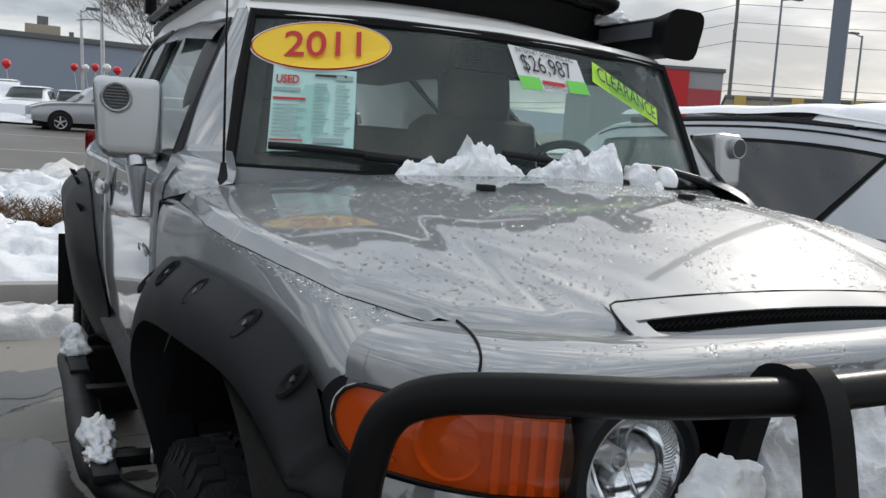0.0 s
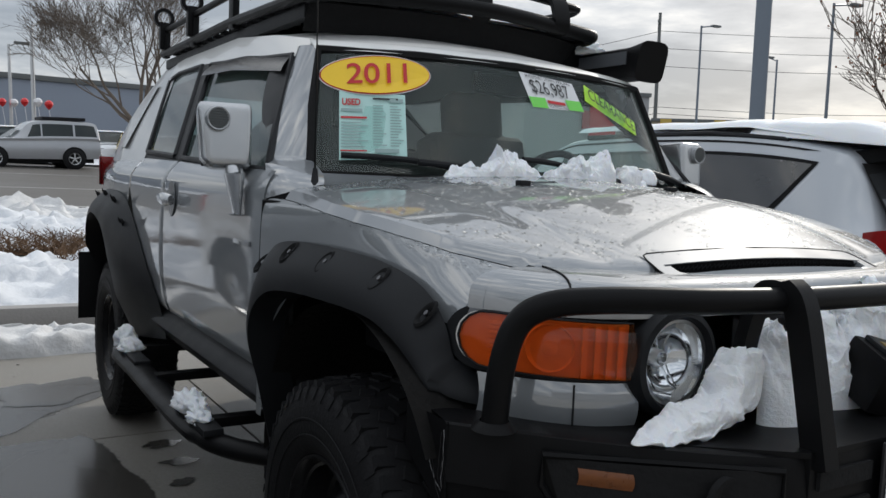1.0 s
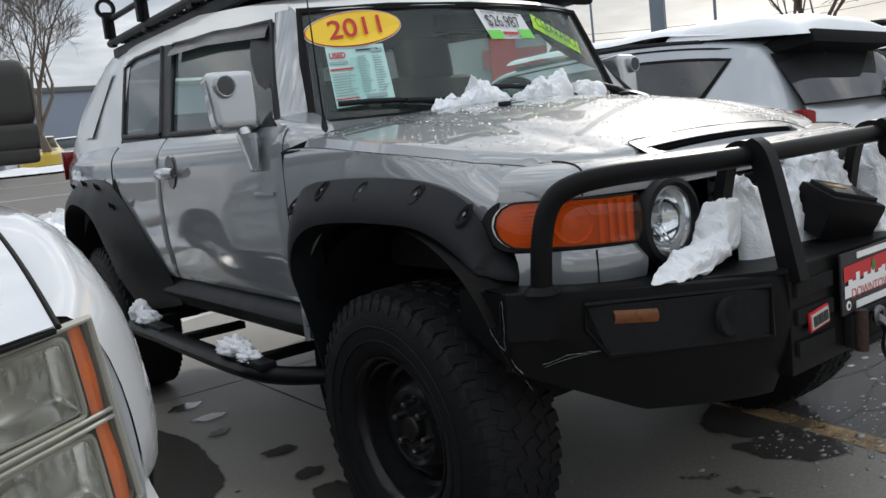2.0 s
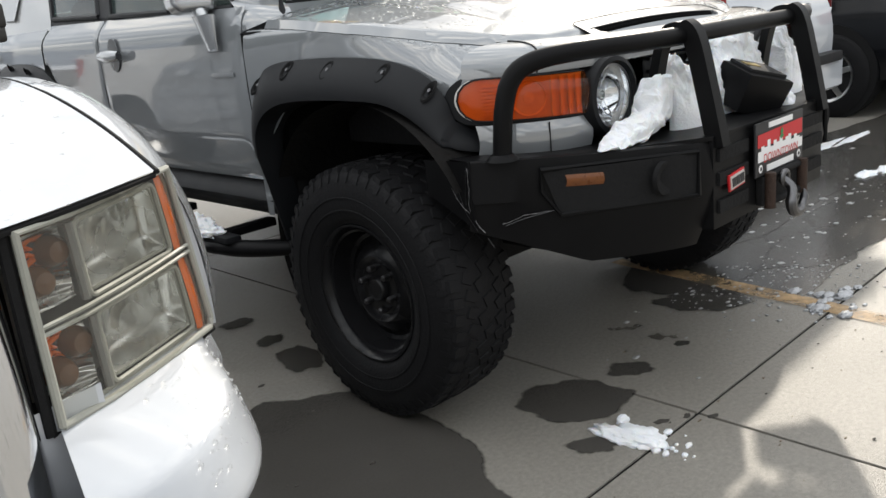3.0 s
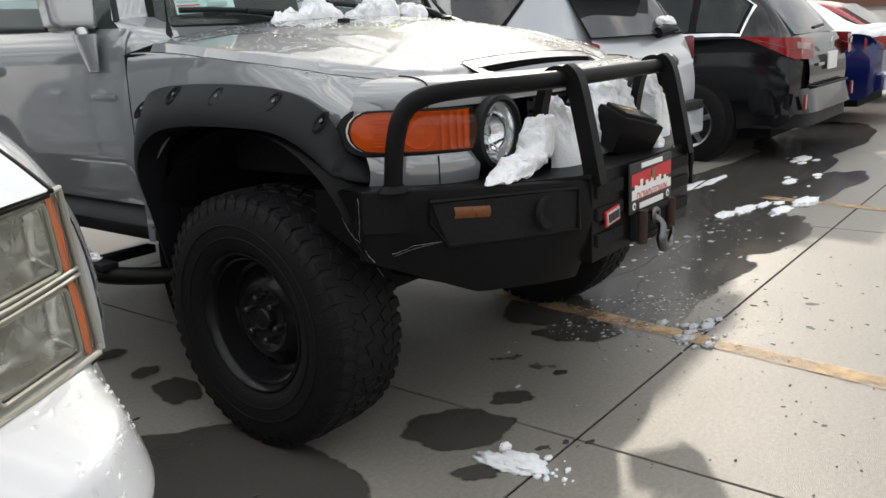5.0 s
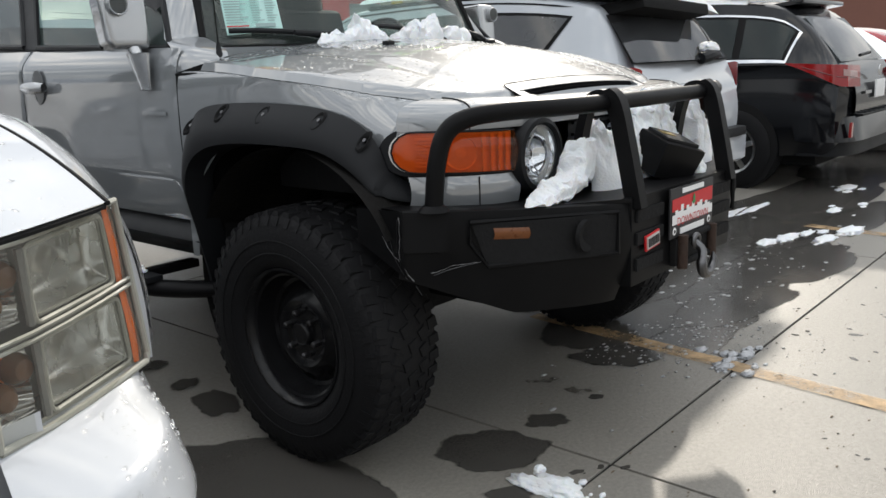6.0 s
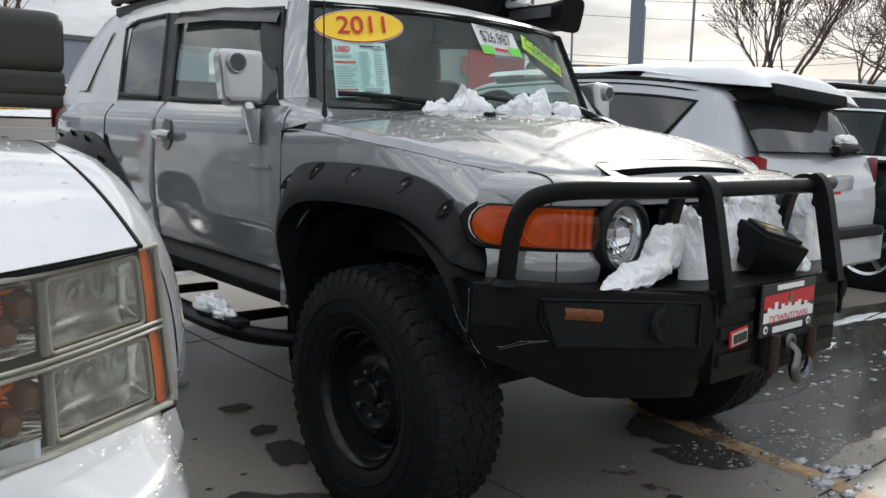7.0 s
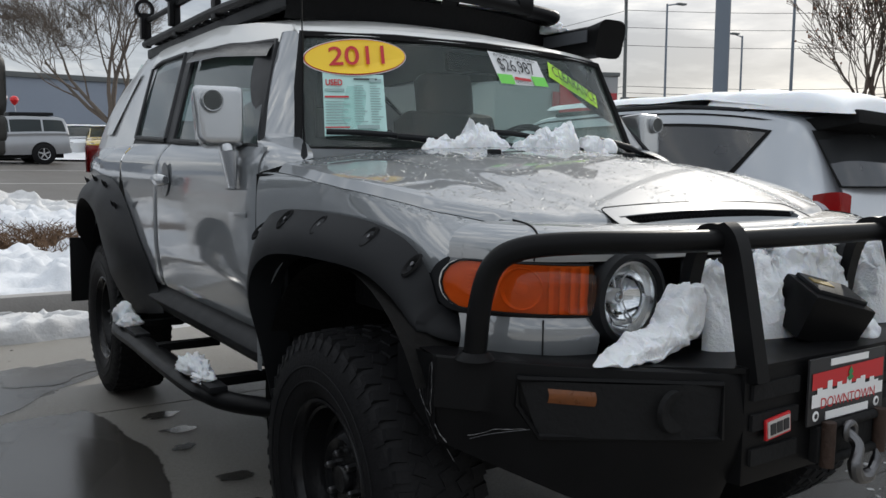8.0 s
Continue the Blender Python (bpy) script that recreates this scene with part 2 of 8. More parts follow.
def grid(fn, nu, nv, bm=None, close_u=False):
    """A sheet of quads; fn(u, v) gives a place for u, v from 0 to 1."""
    bm = bm or bmesh.new()
    vs = [[bm.verts.new(fn(i / nu, j / nv)) for j in range(nv + 1)] for i in range(nu if close_u else nu + 1)]
    n = len(vs)
    for i in range(nu):
        for j in range(nv):
            a, b = vs[i], vs[(i + 1) % n]
            try:
                bm.faces.new((a[j], b[j], b[j + 1], a[j + 1]))
            except ValueError:
                pass
    return bm


def box(size, at=(0, 0, 0), rot=(0, 0, 0), bevel=0.0, seg=2, bm=None):
    tmp = bmesh.new()
    bmesh.ops.create_cube(tmp, size=1)
    bmesh.ops.scale(tmp, vec=size, verts=tmp.verts)
    if bevel:
        bmesh.ops.bevel(tmp, geom=tmp.edges[:], offset=bevel, segments=seg, affect="EDGES", profile=0.7)
    bmesh.ops.transform(tmp, matrix=pose(*at, *rot), verts=tmp.verts)
    return merge(tmp, bm)


def merge(tmp, bm=None):
    if bm is None:
        return tmp
    me = bpy.data.meshes.new("tmp")
    tmp.to_mesh(me)
    tmp.free()
    bm.from_mesh(me)
    bpy.data.meshes.remove(me)
    return bm


def spline(points, n):
    """A smooth run of n points through the given ones."""
    p = [np.array(q, float) for q in points]
    p = [2 * p[0] - p[1]] + p + [2 * p[-1] - p[-2]]
    out, k = [], len(p) - 3
    for i in range(n):
        s = i / (n - 1) * k
        j = min(int(s), k - 1)
        t = s - j
        a, b, c, d = p[j:j + 4]
        out.append(0.5 * (2 * b + (c - a) * t + (2 * a - 5 * b + 4 * c - d) * t * t + (3 * b - a - 3 * c + d) * t ** 3))
    return out


def tube(points, r, seg=10, bm=None, caps=True):
    """A round bar along points; r is one radius or one for each point."""
    bm = bm or bmesh.new()
    pts = [Vector(p) for p in points]
    rs = r if isinstance(r, (list, tuple)) else [r] * len(pts)
    rings, side = [], None
    for i, p in enumerate(pts):
        way = (pts[min(i + 1, len(pts) - 1)] - pts[max(i - 1, 0)]).normalized()
        if side is None:
            side = way.orthogonal().normalized()
        side = (side - way * side.dot(way)).normalized()
        up = way.cross(side)
        rings.append([bm.verts.new(p + (side * math.cos(a) + up * math.sin(a)) * rs[i]) for a in (2 * math.pi * k / seg for k in range(seg))])
    for a, b in zip(rings, rings[1:]):
        for k in range(seg):
            bm.faces.new((a[k], a[(k + 1) % seg], b[(k + 1) % seg], b[k]))
    if caps:
        bm.faces.new(rings[0][::-1])
        bm.faces.new(rings[-1])
    return bm


def lathe(profile, centre, axis=(1, 0, 0), seg=48, bm=None):
    """A turned form: profile of (along the axis, radius)."""
    rot = Vector((0, 0, 1)).rotation_difference(Vector(axis)).to_matrix()
    c = Vector(centre)
    k = len(profile) - 1
    return grid(lambda u, v: c + rot @ Vector((profile[round(v * k)][1] * math.cos(2 * math.pi * u), profile[round(v * k)][1] * math.sin(2 * math.pi * u), profile[round(v * k)][0])), seg, k, bm, True)


def prism(outline, depth, put, bevel=0.0, bm=None):
    """An outline of 2D points given depth; put(a, b, d) places a point, d from 0 to depth."""
    tmp = bmesh.new()
    f = tmp.faces.new([tmp.verts.new((a, b, 0)) for a, b in outline])
    g = bmesh.ops.extrude_face_region(tmp, geom=[f])
    bmesh.ops.translate(tmp, vec=(0, 0, depth), verts=[v for v in g["geom"] if isinstance(v, bmesh.types.BMVert)])
    if bevel:
        bmesh.ops.bevel(tmp, geom=tmp.edges[:], offset=bevel, segments=2, affect="EDGES", profile=0.7)
    for v in tmp.verts:
        v.co = put(*v.co)
    return merge(tmp, bm)


def blob(at, size, seed, rough=0.35, freq=2.2, sub=3, flat=True, bm=None):
    """A lump with an uneven outline, cut flat beneath."""
    tmp = bmesh.new()
    bmesh.ops.create_icosphere(tmp, subdivisions=sub, radius=1)
    off = Vector((seed * 3.1, seed * 1.7, seed * 0.9))
    for v in tmp.verts:
        d = 1 + rough * noise.noise(v.co * freq + off) + rough * 0.5 * noise.noise(v.co * freq * 2.6 + off)
        v.co = v.co * d
        if flat and v.co.z < -0.25:
            v.co.z = -0.25
        v.co = Vector((v.co.x * size[0], v.co.y * size[1], (v.co.z + (0.25 if flat else 0)) * size[2])) + Vector(at)
    return merge(tmp, bm)


def words(text, size, put, material, parent, name="lettering", shear=0.0, stretch=1.0, offset=0.0, align="CENTER"):
    """Raised lettering in the built-in font; put(a, b, d) places its points."""
    cu = bpy.data.curves.new("t", "FONT")
    cu.body, cu.size, cu.align_x, cu.align_y = text, size, align, "CENTER"
    cu.shear, cu.extrude, cu.offset = shear, 0.0, offset
    ob = new("tmp", cu)
    me = bpy.data.meshes.new_from_object(ob)
    bpy.data.objects.remove(ob)
    for v in me.vertices:
        v.co = put(v.co.x * stretch, v.co.y, 0)
    me.materials.clear()
    return part(name, me, material, parent)

# ---- ground and street ----
def terrain(x, y):
    rise = 0.046 * min(max(y - 5.4, 0), 26) + 0.012 * max(y - 31.4, 0)
    return rise + 0.033 * max(x - 14, 0)


xs = [-600, -200, -80, -40, -24, -14, -8, -4, 0, 4, 8, 14, 24, 40, 80, 160, 300, 600]
ys = [-400, -120, -40, -16, -8, 0, 4.6, 5.4, 7, 9, 11.8, 14, 18, 22, 26, 31.4, 45, 80, 160, 400, 900]
bm = bmesh.new()
gv = [[bm.verts.new((x, y, terrain(x, y) - (0.06 if y < 5 else 0.02))) for y in ys] for x in xs]
for i in range(len(xs) - 1):
    for j in range(len(ys) - 1):
        bm.faces.new((gv[i][j], gv[i + 1][j], gv[i + 1][j + 1], gv[i][j + 1]))
single("ground", bm, ASPHALT, "dark wet ground under snow and asphalt", "ground", kind="structure", smooth=False)


def strip(x0, x1, y0, y1, lift, nx=40):
    return grid(lambda u, v: (x0 + (x1 - x0) * u, y0 + (y1 - y0) * v, terrain(x0 + (x1 - x0) * u, y0 + (y1 - y0) * v) + lift), nx, 8)


single("road", strip(-60, 60, 12.0, 31.0, 0.0), ASPHALT, "wet grey-brown asphalt street with snow along it", "road", kind="structure")
for y0, w in ((15.1, 0.13), (19.6, 0.13), (25.0, 0.12)):
    single("trim", strip(-60, 60, y0, y0 + w, 0.006), ROADLINE, "faded painted lane line on the street", "road line", kind="structure")

# concrete with wet stains
CONCRETE = M("damp_concrete", (0.27, 0.252, 0.222), 0.44, 0, 0.30, 1.1, 0.30, 290, rvar=0.2)
n, l = CONCRETE.node_tree.nodes, CONCRETE.node_tree.links
co = n.new("ShaderNodeTexCoord")
wet = n.new("ShaderNodeTexNoise")
wet.inputs["Scale"].default_value, wet.inputs["Detail"].default_value, wet.inputs["Roughness"].default_value = 1.3, 6, 0.55
l.new(co.outputs["Object"], wet.inputs["Vector"])
wr = n.new("ShaderNodeValToRGB")
wr.color_ramp.elements[0].position, wr.color_ramp.elements[1].position = 0.635, 0.665
l.new(wet.outputs["Fac"], wr.inputs["Fac"])
b = n["Principled BSDF"]
old = b.inputs["Base Color"].links[0].from_socket
dk = n.new("ShaderNodeMix")
dk.data_type, dk.blend_type = "RGBA", "MULTIPLY"
dk.inputs["B"].default_value = (0.42, 0.41, 0.40, 1)
l.new(wr.outputs["Color"], dk.inputs["Factor"])
l.new(old, dk.inputs["A"])
l.new(dk.outputs["Result"], b.inputs["Base Color"])
oldr = b.inputs["Roughness"].links[0].from_socket
rm = n.new("ShaderNodeMix")
rm.inputs["B"].default_value = 0.12
l.new(wr.outputs["Color"], rm.inputs["Factor"])
l.new(oldr, rm.inputs["A"])
l.new(rm.outputs["Result"], b.inputs["Roughness"])
sp = n.new("ShaderNodeTexNoise")
sp.inputs["Scale"].default_value, sp.inputs["Detail"].default_value, sp.inputs["Roughness"].default_value = 70, 8, 0.8
l.new(co.outputs["Object"], sp.inputs["Vector"])
sr = n.new("ShaderNodeMapRange")
for k_, v_ in (("From Min", 0.35), ("From Max", 0.65), ("To Min", 0.74), ("To Max", 1.16)):
    sr.inputs[k_].default_value = v_
l.new(sp.outputs["Fac"], sr.inputs["Value"])
gr_ = n.new("ShaderNodeMix")
gr_.data_type, gr_.blend_type = "RGBA", "MULTIPLY"
gr_.inputs["Factor"].default_value = 1.0
l.new(dk.outputs["Result"], gr_.inputs["A"])
l.new(sr.outputs["Result"], gr_.inputs["B"])
l.new(gr_.outputs["Result"], b.inputs["Base Color"])
WETCON = M("wet_concrete", (0.080, 0.075, 0.068), 0.15, 0, 0.30, 2.5, 0.05, 130, rvar=0.10)
# a film thins out unevenly towards its edge
n, l = WETCON.node_tree.nodes, WETCON.node_tree.links
at_, no_, ad_, mr_, tc_ = (n.new(k) for k in ("ShaderNodeAttribute", "ShaderNodeTexNoise", "ShaderNodeMath", "ShaderNodeMapRange", "ShaderNodeTexCoord"))
at_.attribute_name = "depth"
no_.inputs["Scale"].default_value, no_.inputs["Detail"].default_value, no_.inputs["Roughness"].default_value = 16, 7, 0.65
ad_.operation = "ADD"
mr_.inputs["From Min"].default_value, mr_.inputs["From Max"].default_value = 0.70, 0.98
mr_.inputs["To Max"].default_value = 0.93
l.new(tc_.outputs["Object"], no_.inputs["Vector"])
l.new(at_.outputs["Fac"], ad_.inputs[0])
l.new(no_.outputs["Fac"], ad_.inputs[1])
l.new(ad_.outputs[0], mr_.inputs["Value"])
l.new(mr_.outputs["Result"], n["Principled BSDF"].inputs["Alpha"])

pavement = tagged(new("pavement"), "damp concrete parking lot in large jointed slabs", "pavement", kind="structure")


def irregular(cx, cy, rx, ry, seed, turn=0.0, z=0.002, n=96, k=0.42):
    """A thin film of water with a lobed edge."""
    bm = bmesh.new()
    deep = bm.verts.layers.float.new("depth")
    ring, inner = [], []
    for i in range(n):
        a = 2 * math.pi * i / n
        d = 1 + k * noise.noise((math.cos(a) * 1.3 + seed * 7.7, math.sin(a) * 1.3, seed)) + 0.22 * k * noise.noise((math.cos(a) * 3.2 + seed, math.sin(a) * 4, seed * 2.2))
        x, y = rx * d * math.cos(a), ry * d * math.sin(a)
        f = 1 - min(0.6, 0.035 / max(0.01, min(rx, ry)))
        for rows, q in ((ring, 1.0), (inner, f)):
            rows.append(bm.verts.new((cx + q * (x * math.cos(turn) - y * math.sin(turn)), cy + q * (x * math.sin(turn) + y * math.cos(turn)), z)))
    mid = bm.verts.new((cx, cy, z))
    for v in inner + [mid]:
        v[deep] = 1.0
    for i in range(n):
        bm.faces.new((ring[i], ring[(i + 1) % n], inner[(i + 1) % n], inner[i]))
        bm.faces.new((inner[i], inner[(i + 1) % n], mid))
    return bm


BUMPER_WET = [(0, -0.224, -0.43, 0.088, 0.062, -0.75), (1, 0.042, -0.463, 0.036, 0.026, -0.7), (2, -0.51, -0.42, 0.19, 0.135, -0.6), (3, -0.68, -0.62, 0.10, 0.055, -0.6), (4, -0.47, -0.70, 0.028, 0.014, -0.5),
              (5, -0.36, -0.80, 0.022, 0.014, -0.3), (6, -0.40, -0.74, 0.02, 0.012, 0.3), (13, 0.44, -0.33, 0.20, 0.12, -0.9)]
AISLE_WET = [(7, -1.37, -0.12, 0.82, 0.49, 1.57), (8, -0.80, 0.62, 0.15, 0.09, 1.4), (9, -1.22, 0.95, 0.13, 0.07, 0.2), (10, -1.45, 1.6, 0.62, 0.34, 1.3), (11, -1.5, 2.9, 0.7, 0.4, 0.8),
             (12, -1.35, 2.2, 0.24, 0.16, 0.4), (24, -1.24, 1.5, 0.80, 0.30, 1.5), (25, -0.78, 2.1, 0.11, 0.06, 0.2), (26, -0.76, 1.84, 0.09, 0.06, 0.1), (27, -0.81, 1.6, 0.07, 0.045, 0.3),
             (28, -0.735, 1.165, 0.09, 0.06, 0.0), (29, -0.765, 0.87, 0.08, 0.06, 0.4), (30, -1.1, 3.2, 0.35, 0.22, 0.7)]
STALL_WET = [(14, 1.1, -0.30, 0.55, 0.34, 0.1), (15, 1.9, -0.05, 0.80, 0.36, 0.2), (16, 3.1, -0.15, 0.9, 0.18, 0.1), (17, 4.6, 0.1, 0.9, 0.2, 0.1), (18, 2.3, -0.42, 0.75, 0.22, -0.1),
             (19, 3.9, -0.36, 0.9, 0.22, -0.1), (20, 5.4, 0.05, 0.55, 0.16, 0.1), (21, 7.0, 0.45, 0.9, 0.25, 0.0), (22, 1.35, -0.44, 0.5, 0.2, -0.2), (23, 0.95, -0.05, 0.5, 0.3, 0.2),
             (31, 2.2, 0.25, 1.25, 0.42, 0.05), (32, 4.4, 0.2, 1.5, 0.45, 0.0), (33, 6.6, 0.3, 1.5, 0.5, 0.05)]
for k, x, y, rx, ry, a in BUMPER_WET + AISLE_WET + STALL_WET:
    single("puddle", irregular(x, y, rx, ry, k + 1, a, 0.0008 + 0.00012 * k), WETCON, "dark wet patch of meltwater on the concrete", "puddle", "wet patches on the concrete", smooth=False)
for x0, y0, x1, y1 in ((0.72, 0.25, 0.50, -1.55), (3.49, 0.45, 3.25, -1.35)):
    d = Vector((x1 - x0, y1 - y0, 0))
    side = Vector((-d.y, d.x, 0)).normalized() * 0.05
    single("trim", grid(lambda u, v: Vector((x0, y0, 0.004)) + d * u + side * (2 * v - 1) + side * 0.1 * noise.noise((u * 20, v * 3, x0)), 40, 2), YELLINE,
           "worn yellow stall line on the concrete", "parking line", kind="structure")
single("trim", grid(lambda u, v: (6.7 + 1.6 * u, 0.82 - 0.05 * u + 0.06 * v, 0.004), 12, 1), ROADLINE, "worn white stall line on the concrete", "parking line", kind="structure")

# kerb, banked snow and winter shrubs along the street
single("kerb", box((60, 0.16, 0.17), (-6, 5.2, 0.085), bevel=0.02), KERB, "grey concrete kerb beside the snow bank", "kerb", kind="structure")


def bank(x0, x1, y0, y1, h, seed, nx=420, ny=44, cover=0.0):
    def fn(u, v):
        x, y = x0 + (x1 - x0) * u, y0 + (y1 - y0) * v
        e = min(1, 6 * v, 6 * (1 - v), 12 * u, 12 * (1 - u))
        a = noise.noise((x * 0.8, y * 0.8, seed)) * 0.5 + noise.noise((x * 2.6, y * 2.6, seed)) * 0.35 + noise.noise((x * 7, y * 7, seed)) * 0.22 + noise.noise((x * 17, y * 17, seed)) * 0.12
        return (x + 0.15 * noise.noise((x * 3, v * 2, seed + 5)), y + 0.2 * noise.noise((x * 1.5, 3 * v, seed)), terrain(x, y) + 0.1 * (y > 5.2) + e * h * (0.55 + a) - 0.03 + cover)
    return grid(fn, nx, ny)


tagged(single("snow_bank", bank(-16, 8, 5.3, 8.2, 0.34, 3.0), BANKSNOW, "white snow piled behind the concrete kerb", "snow", kind="stuff", smooth="soft"))
tagged(single("snow_bank", bank(-16, 8, 9.0, 11.2, 0.38, 8.0), BANKSNOW, "white snow piled along the verge", "snow", kind="stuff", smooth="soft"))
tagged(single("snow_ridge", bank(-16, 8, 11.0, 12.3, 0.42, 21.0), DIRTYSNOW, "dirty ploughed snow along the street", "snow", kind="stuff", smooth="soft"))
tagged(single("snow_ridge", bank(-16, 2, 4.15, 4.95, 0.22, 13.0, cover=-0.01), DIRTYSNOW, "dirty half-melted snow lying at the kerb", "snow", kind="stuff", smooth="soft"))
tagged(single("snow_bank", bank(-60, 60, 31.0, 36.0, 0.35, 33.0, 160, 10), BANKSNOW, "snow on the verge across the street", "snow", kind="stuff", smooth="soft"))
bm = bmesh.new()
rnd = random.Random(4)
for c in range(60):
    cx, cy = -9 + 11 * rnd.random(), 7.7 + 1.4 * rnd.random()
    for k in range(26):
        x, y = cx + rnd.gauss(0, 0.10), cy + rnd.gauss(0, 0.08)
        p = [(x, y, terrain(x, y) + 0.05)]
        lx, ly = (x - cx) * 0.9, (y - cy) * 0.9
        for q in range(3):
            p.append((p[-1][0] + lx + rnd.gauss(0, 0.035), p[-1][1] + ly + rnd.gauss(0, 0.035), p[-1][2] + 0.042 + 0.045 * rnd.random()))
        tube(p, [0.010, 0.008, 0.006, 0.003], 3, bm)
        for q in p[1:]:
            for z in range(2):
                w = (q[0] + rnd.gauss(0, 0.05), q[1] + rnd.gauss(0, 0.05), q[2] + 0.03 + 0.05 * rnd.random())
                tube([q, w], [0.005, 0.002], 3, bm)
single("shrub", bm, HEDGE, "low brown winter shrubs half buried in snow", "shrub", kind="stuff")

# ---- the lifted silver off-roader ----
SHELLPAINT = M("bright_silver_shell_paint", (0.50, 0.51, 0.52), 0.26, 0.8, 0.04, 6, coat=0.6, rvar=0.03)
CUP = M("shaded_silver_paint", (0.11, 0.117, 0.122), 0.3, 0.7, 0.05, 9)
PILLARPAINT = M("pale_pillar_paint", (0.44, 0.445, 0.445), 0.32, 0.3, 0.05, 5, coat=0.5)
BOWL = M("bright_reflector", (0.92, 0.93, 0.94), 0.10, 1.0, 0.03, 20, rvar=0.05)
VOID = M("opening_black", (0.004, 0.004, 0.004), 0.95, 0, 0.3, 30, spec=0.03)
SMOKE = M("smoked_acrylic", (0.008, 0.008, 0.010), 0.22, 0, 0.1, 9, spec=0.25)
suv = thing("off_road_suv", (0, 1.25, 0), "silver lifted off-road SUV with white roof and black flares", "suv")
MUD = M("mud_streaked_lining", (0.008, 0.0075, 0.007), 0.75, 0, 0.85, 5, 0.5, 40, spec=0.2)
HOOD_CURVE = (0.05269, -0.2127, 0.19276, 1.21346)


def hood_z(x, y):
    a, b, c, d = HOOD_CURVE
    return a * y ** 3 + b * y * y + c * y + d - 0.09 * x * x


def front_y(x):
    """Plan of the nose at lamp height."""
    return -0.56 + 1.57 * abs(x) ** 7.2


def width(y):
    """Half the body's width at the shoulder."""
    w = 0.90 - 0.025 * min(1, max(0, (0.55 - y) / 0.3))
    return w - (0.28 * (0.25 - y) ** 1.5 if y < 0.25 else 0) - (0.10 * (y - 2.5) ** 2 if y > 2.5 else 0)


def side_x(y, z):
    w = width(y)
    if z > 1.27:
        return w - 0.042 - 0.53 * (z - 1.27)
    return w - 0.042 * (max(0, z - 1.19) / 0.08) ** 2 - 0.03 * max(0, 0.85 - z) / 0.3 + 0.012 * math.sin(math.pi * min(max((z - 0.7) / 0.57, 0), 1))


def ws_y(x, z):
    return 0.575 + 0.49 * (z - 1.57) + 0.2 * x * x + 0.16 * x ** 4


def lerp_curve(pts, q):
    """Height of a polyline of (place, height) at q."""
    for (a, p), (b, r) in zip(pts, pts[1:]):
        if q <= b:
            return p + (r - p) * max(0, (q - a) / (b - a))
    return pts[-1][1]


EDGE = [(-0.46, 0.655), (-0.36, 0.61), (-0.31, 0.665), (-0.22, 0.742), (-0.087, 0.803), (0.04, 0.848), (0.15, 0.868), (0.42, 0.873)]


def bonnet_edge(y):
    return lerp_curve(EDGE, y)


ARCH = [(-0.50, 0.82), (-0.44, 0.90), (-0.30, 0.965), (-0.10, 0.995), (0.15, 0.99), (0.32, 0.95), (0.41, 0.86), (0.45, 0.70), (0.46, 0.60)]
RARCH = [(2.02, 0.60), (2.08, 0.78), (2.2, 0.93), (2.40, 1.015), (2.7, 1.03), (2.95, 0.98), (3.08, 0.85), (3.12, 0.72), (3.5, 0.70)]

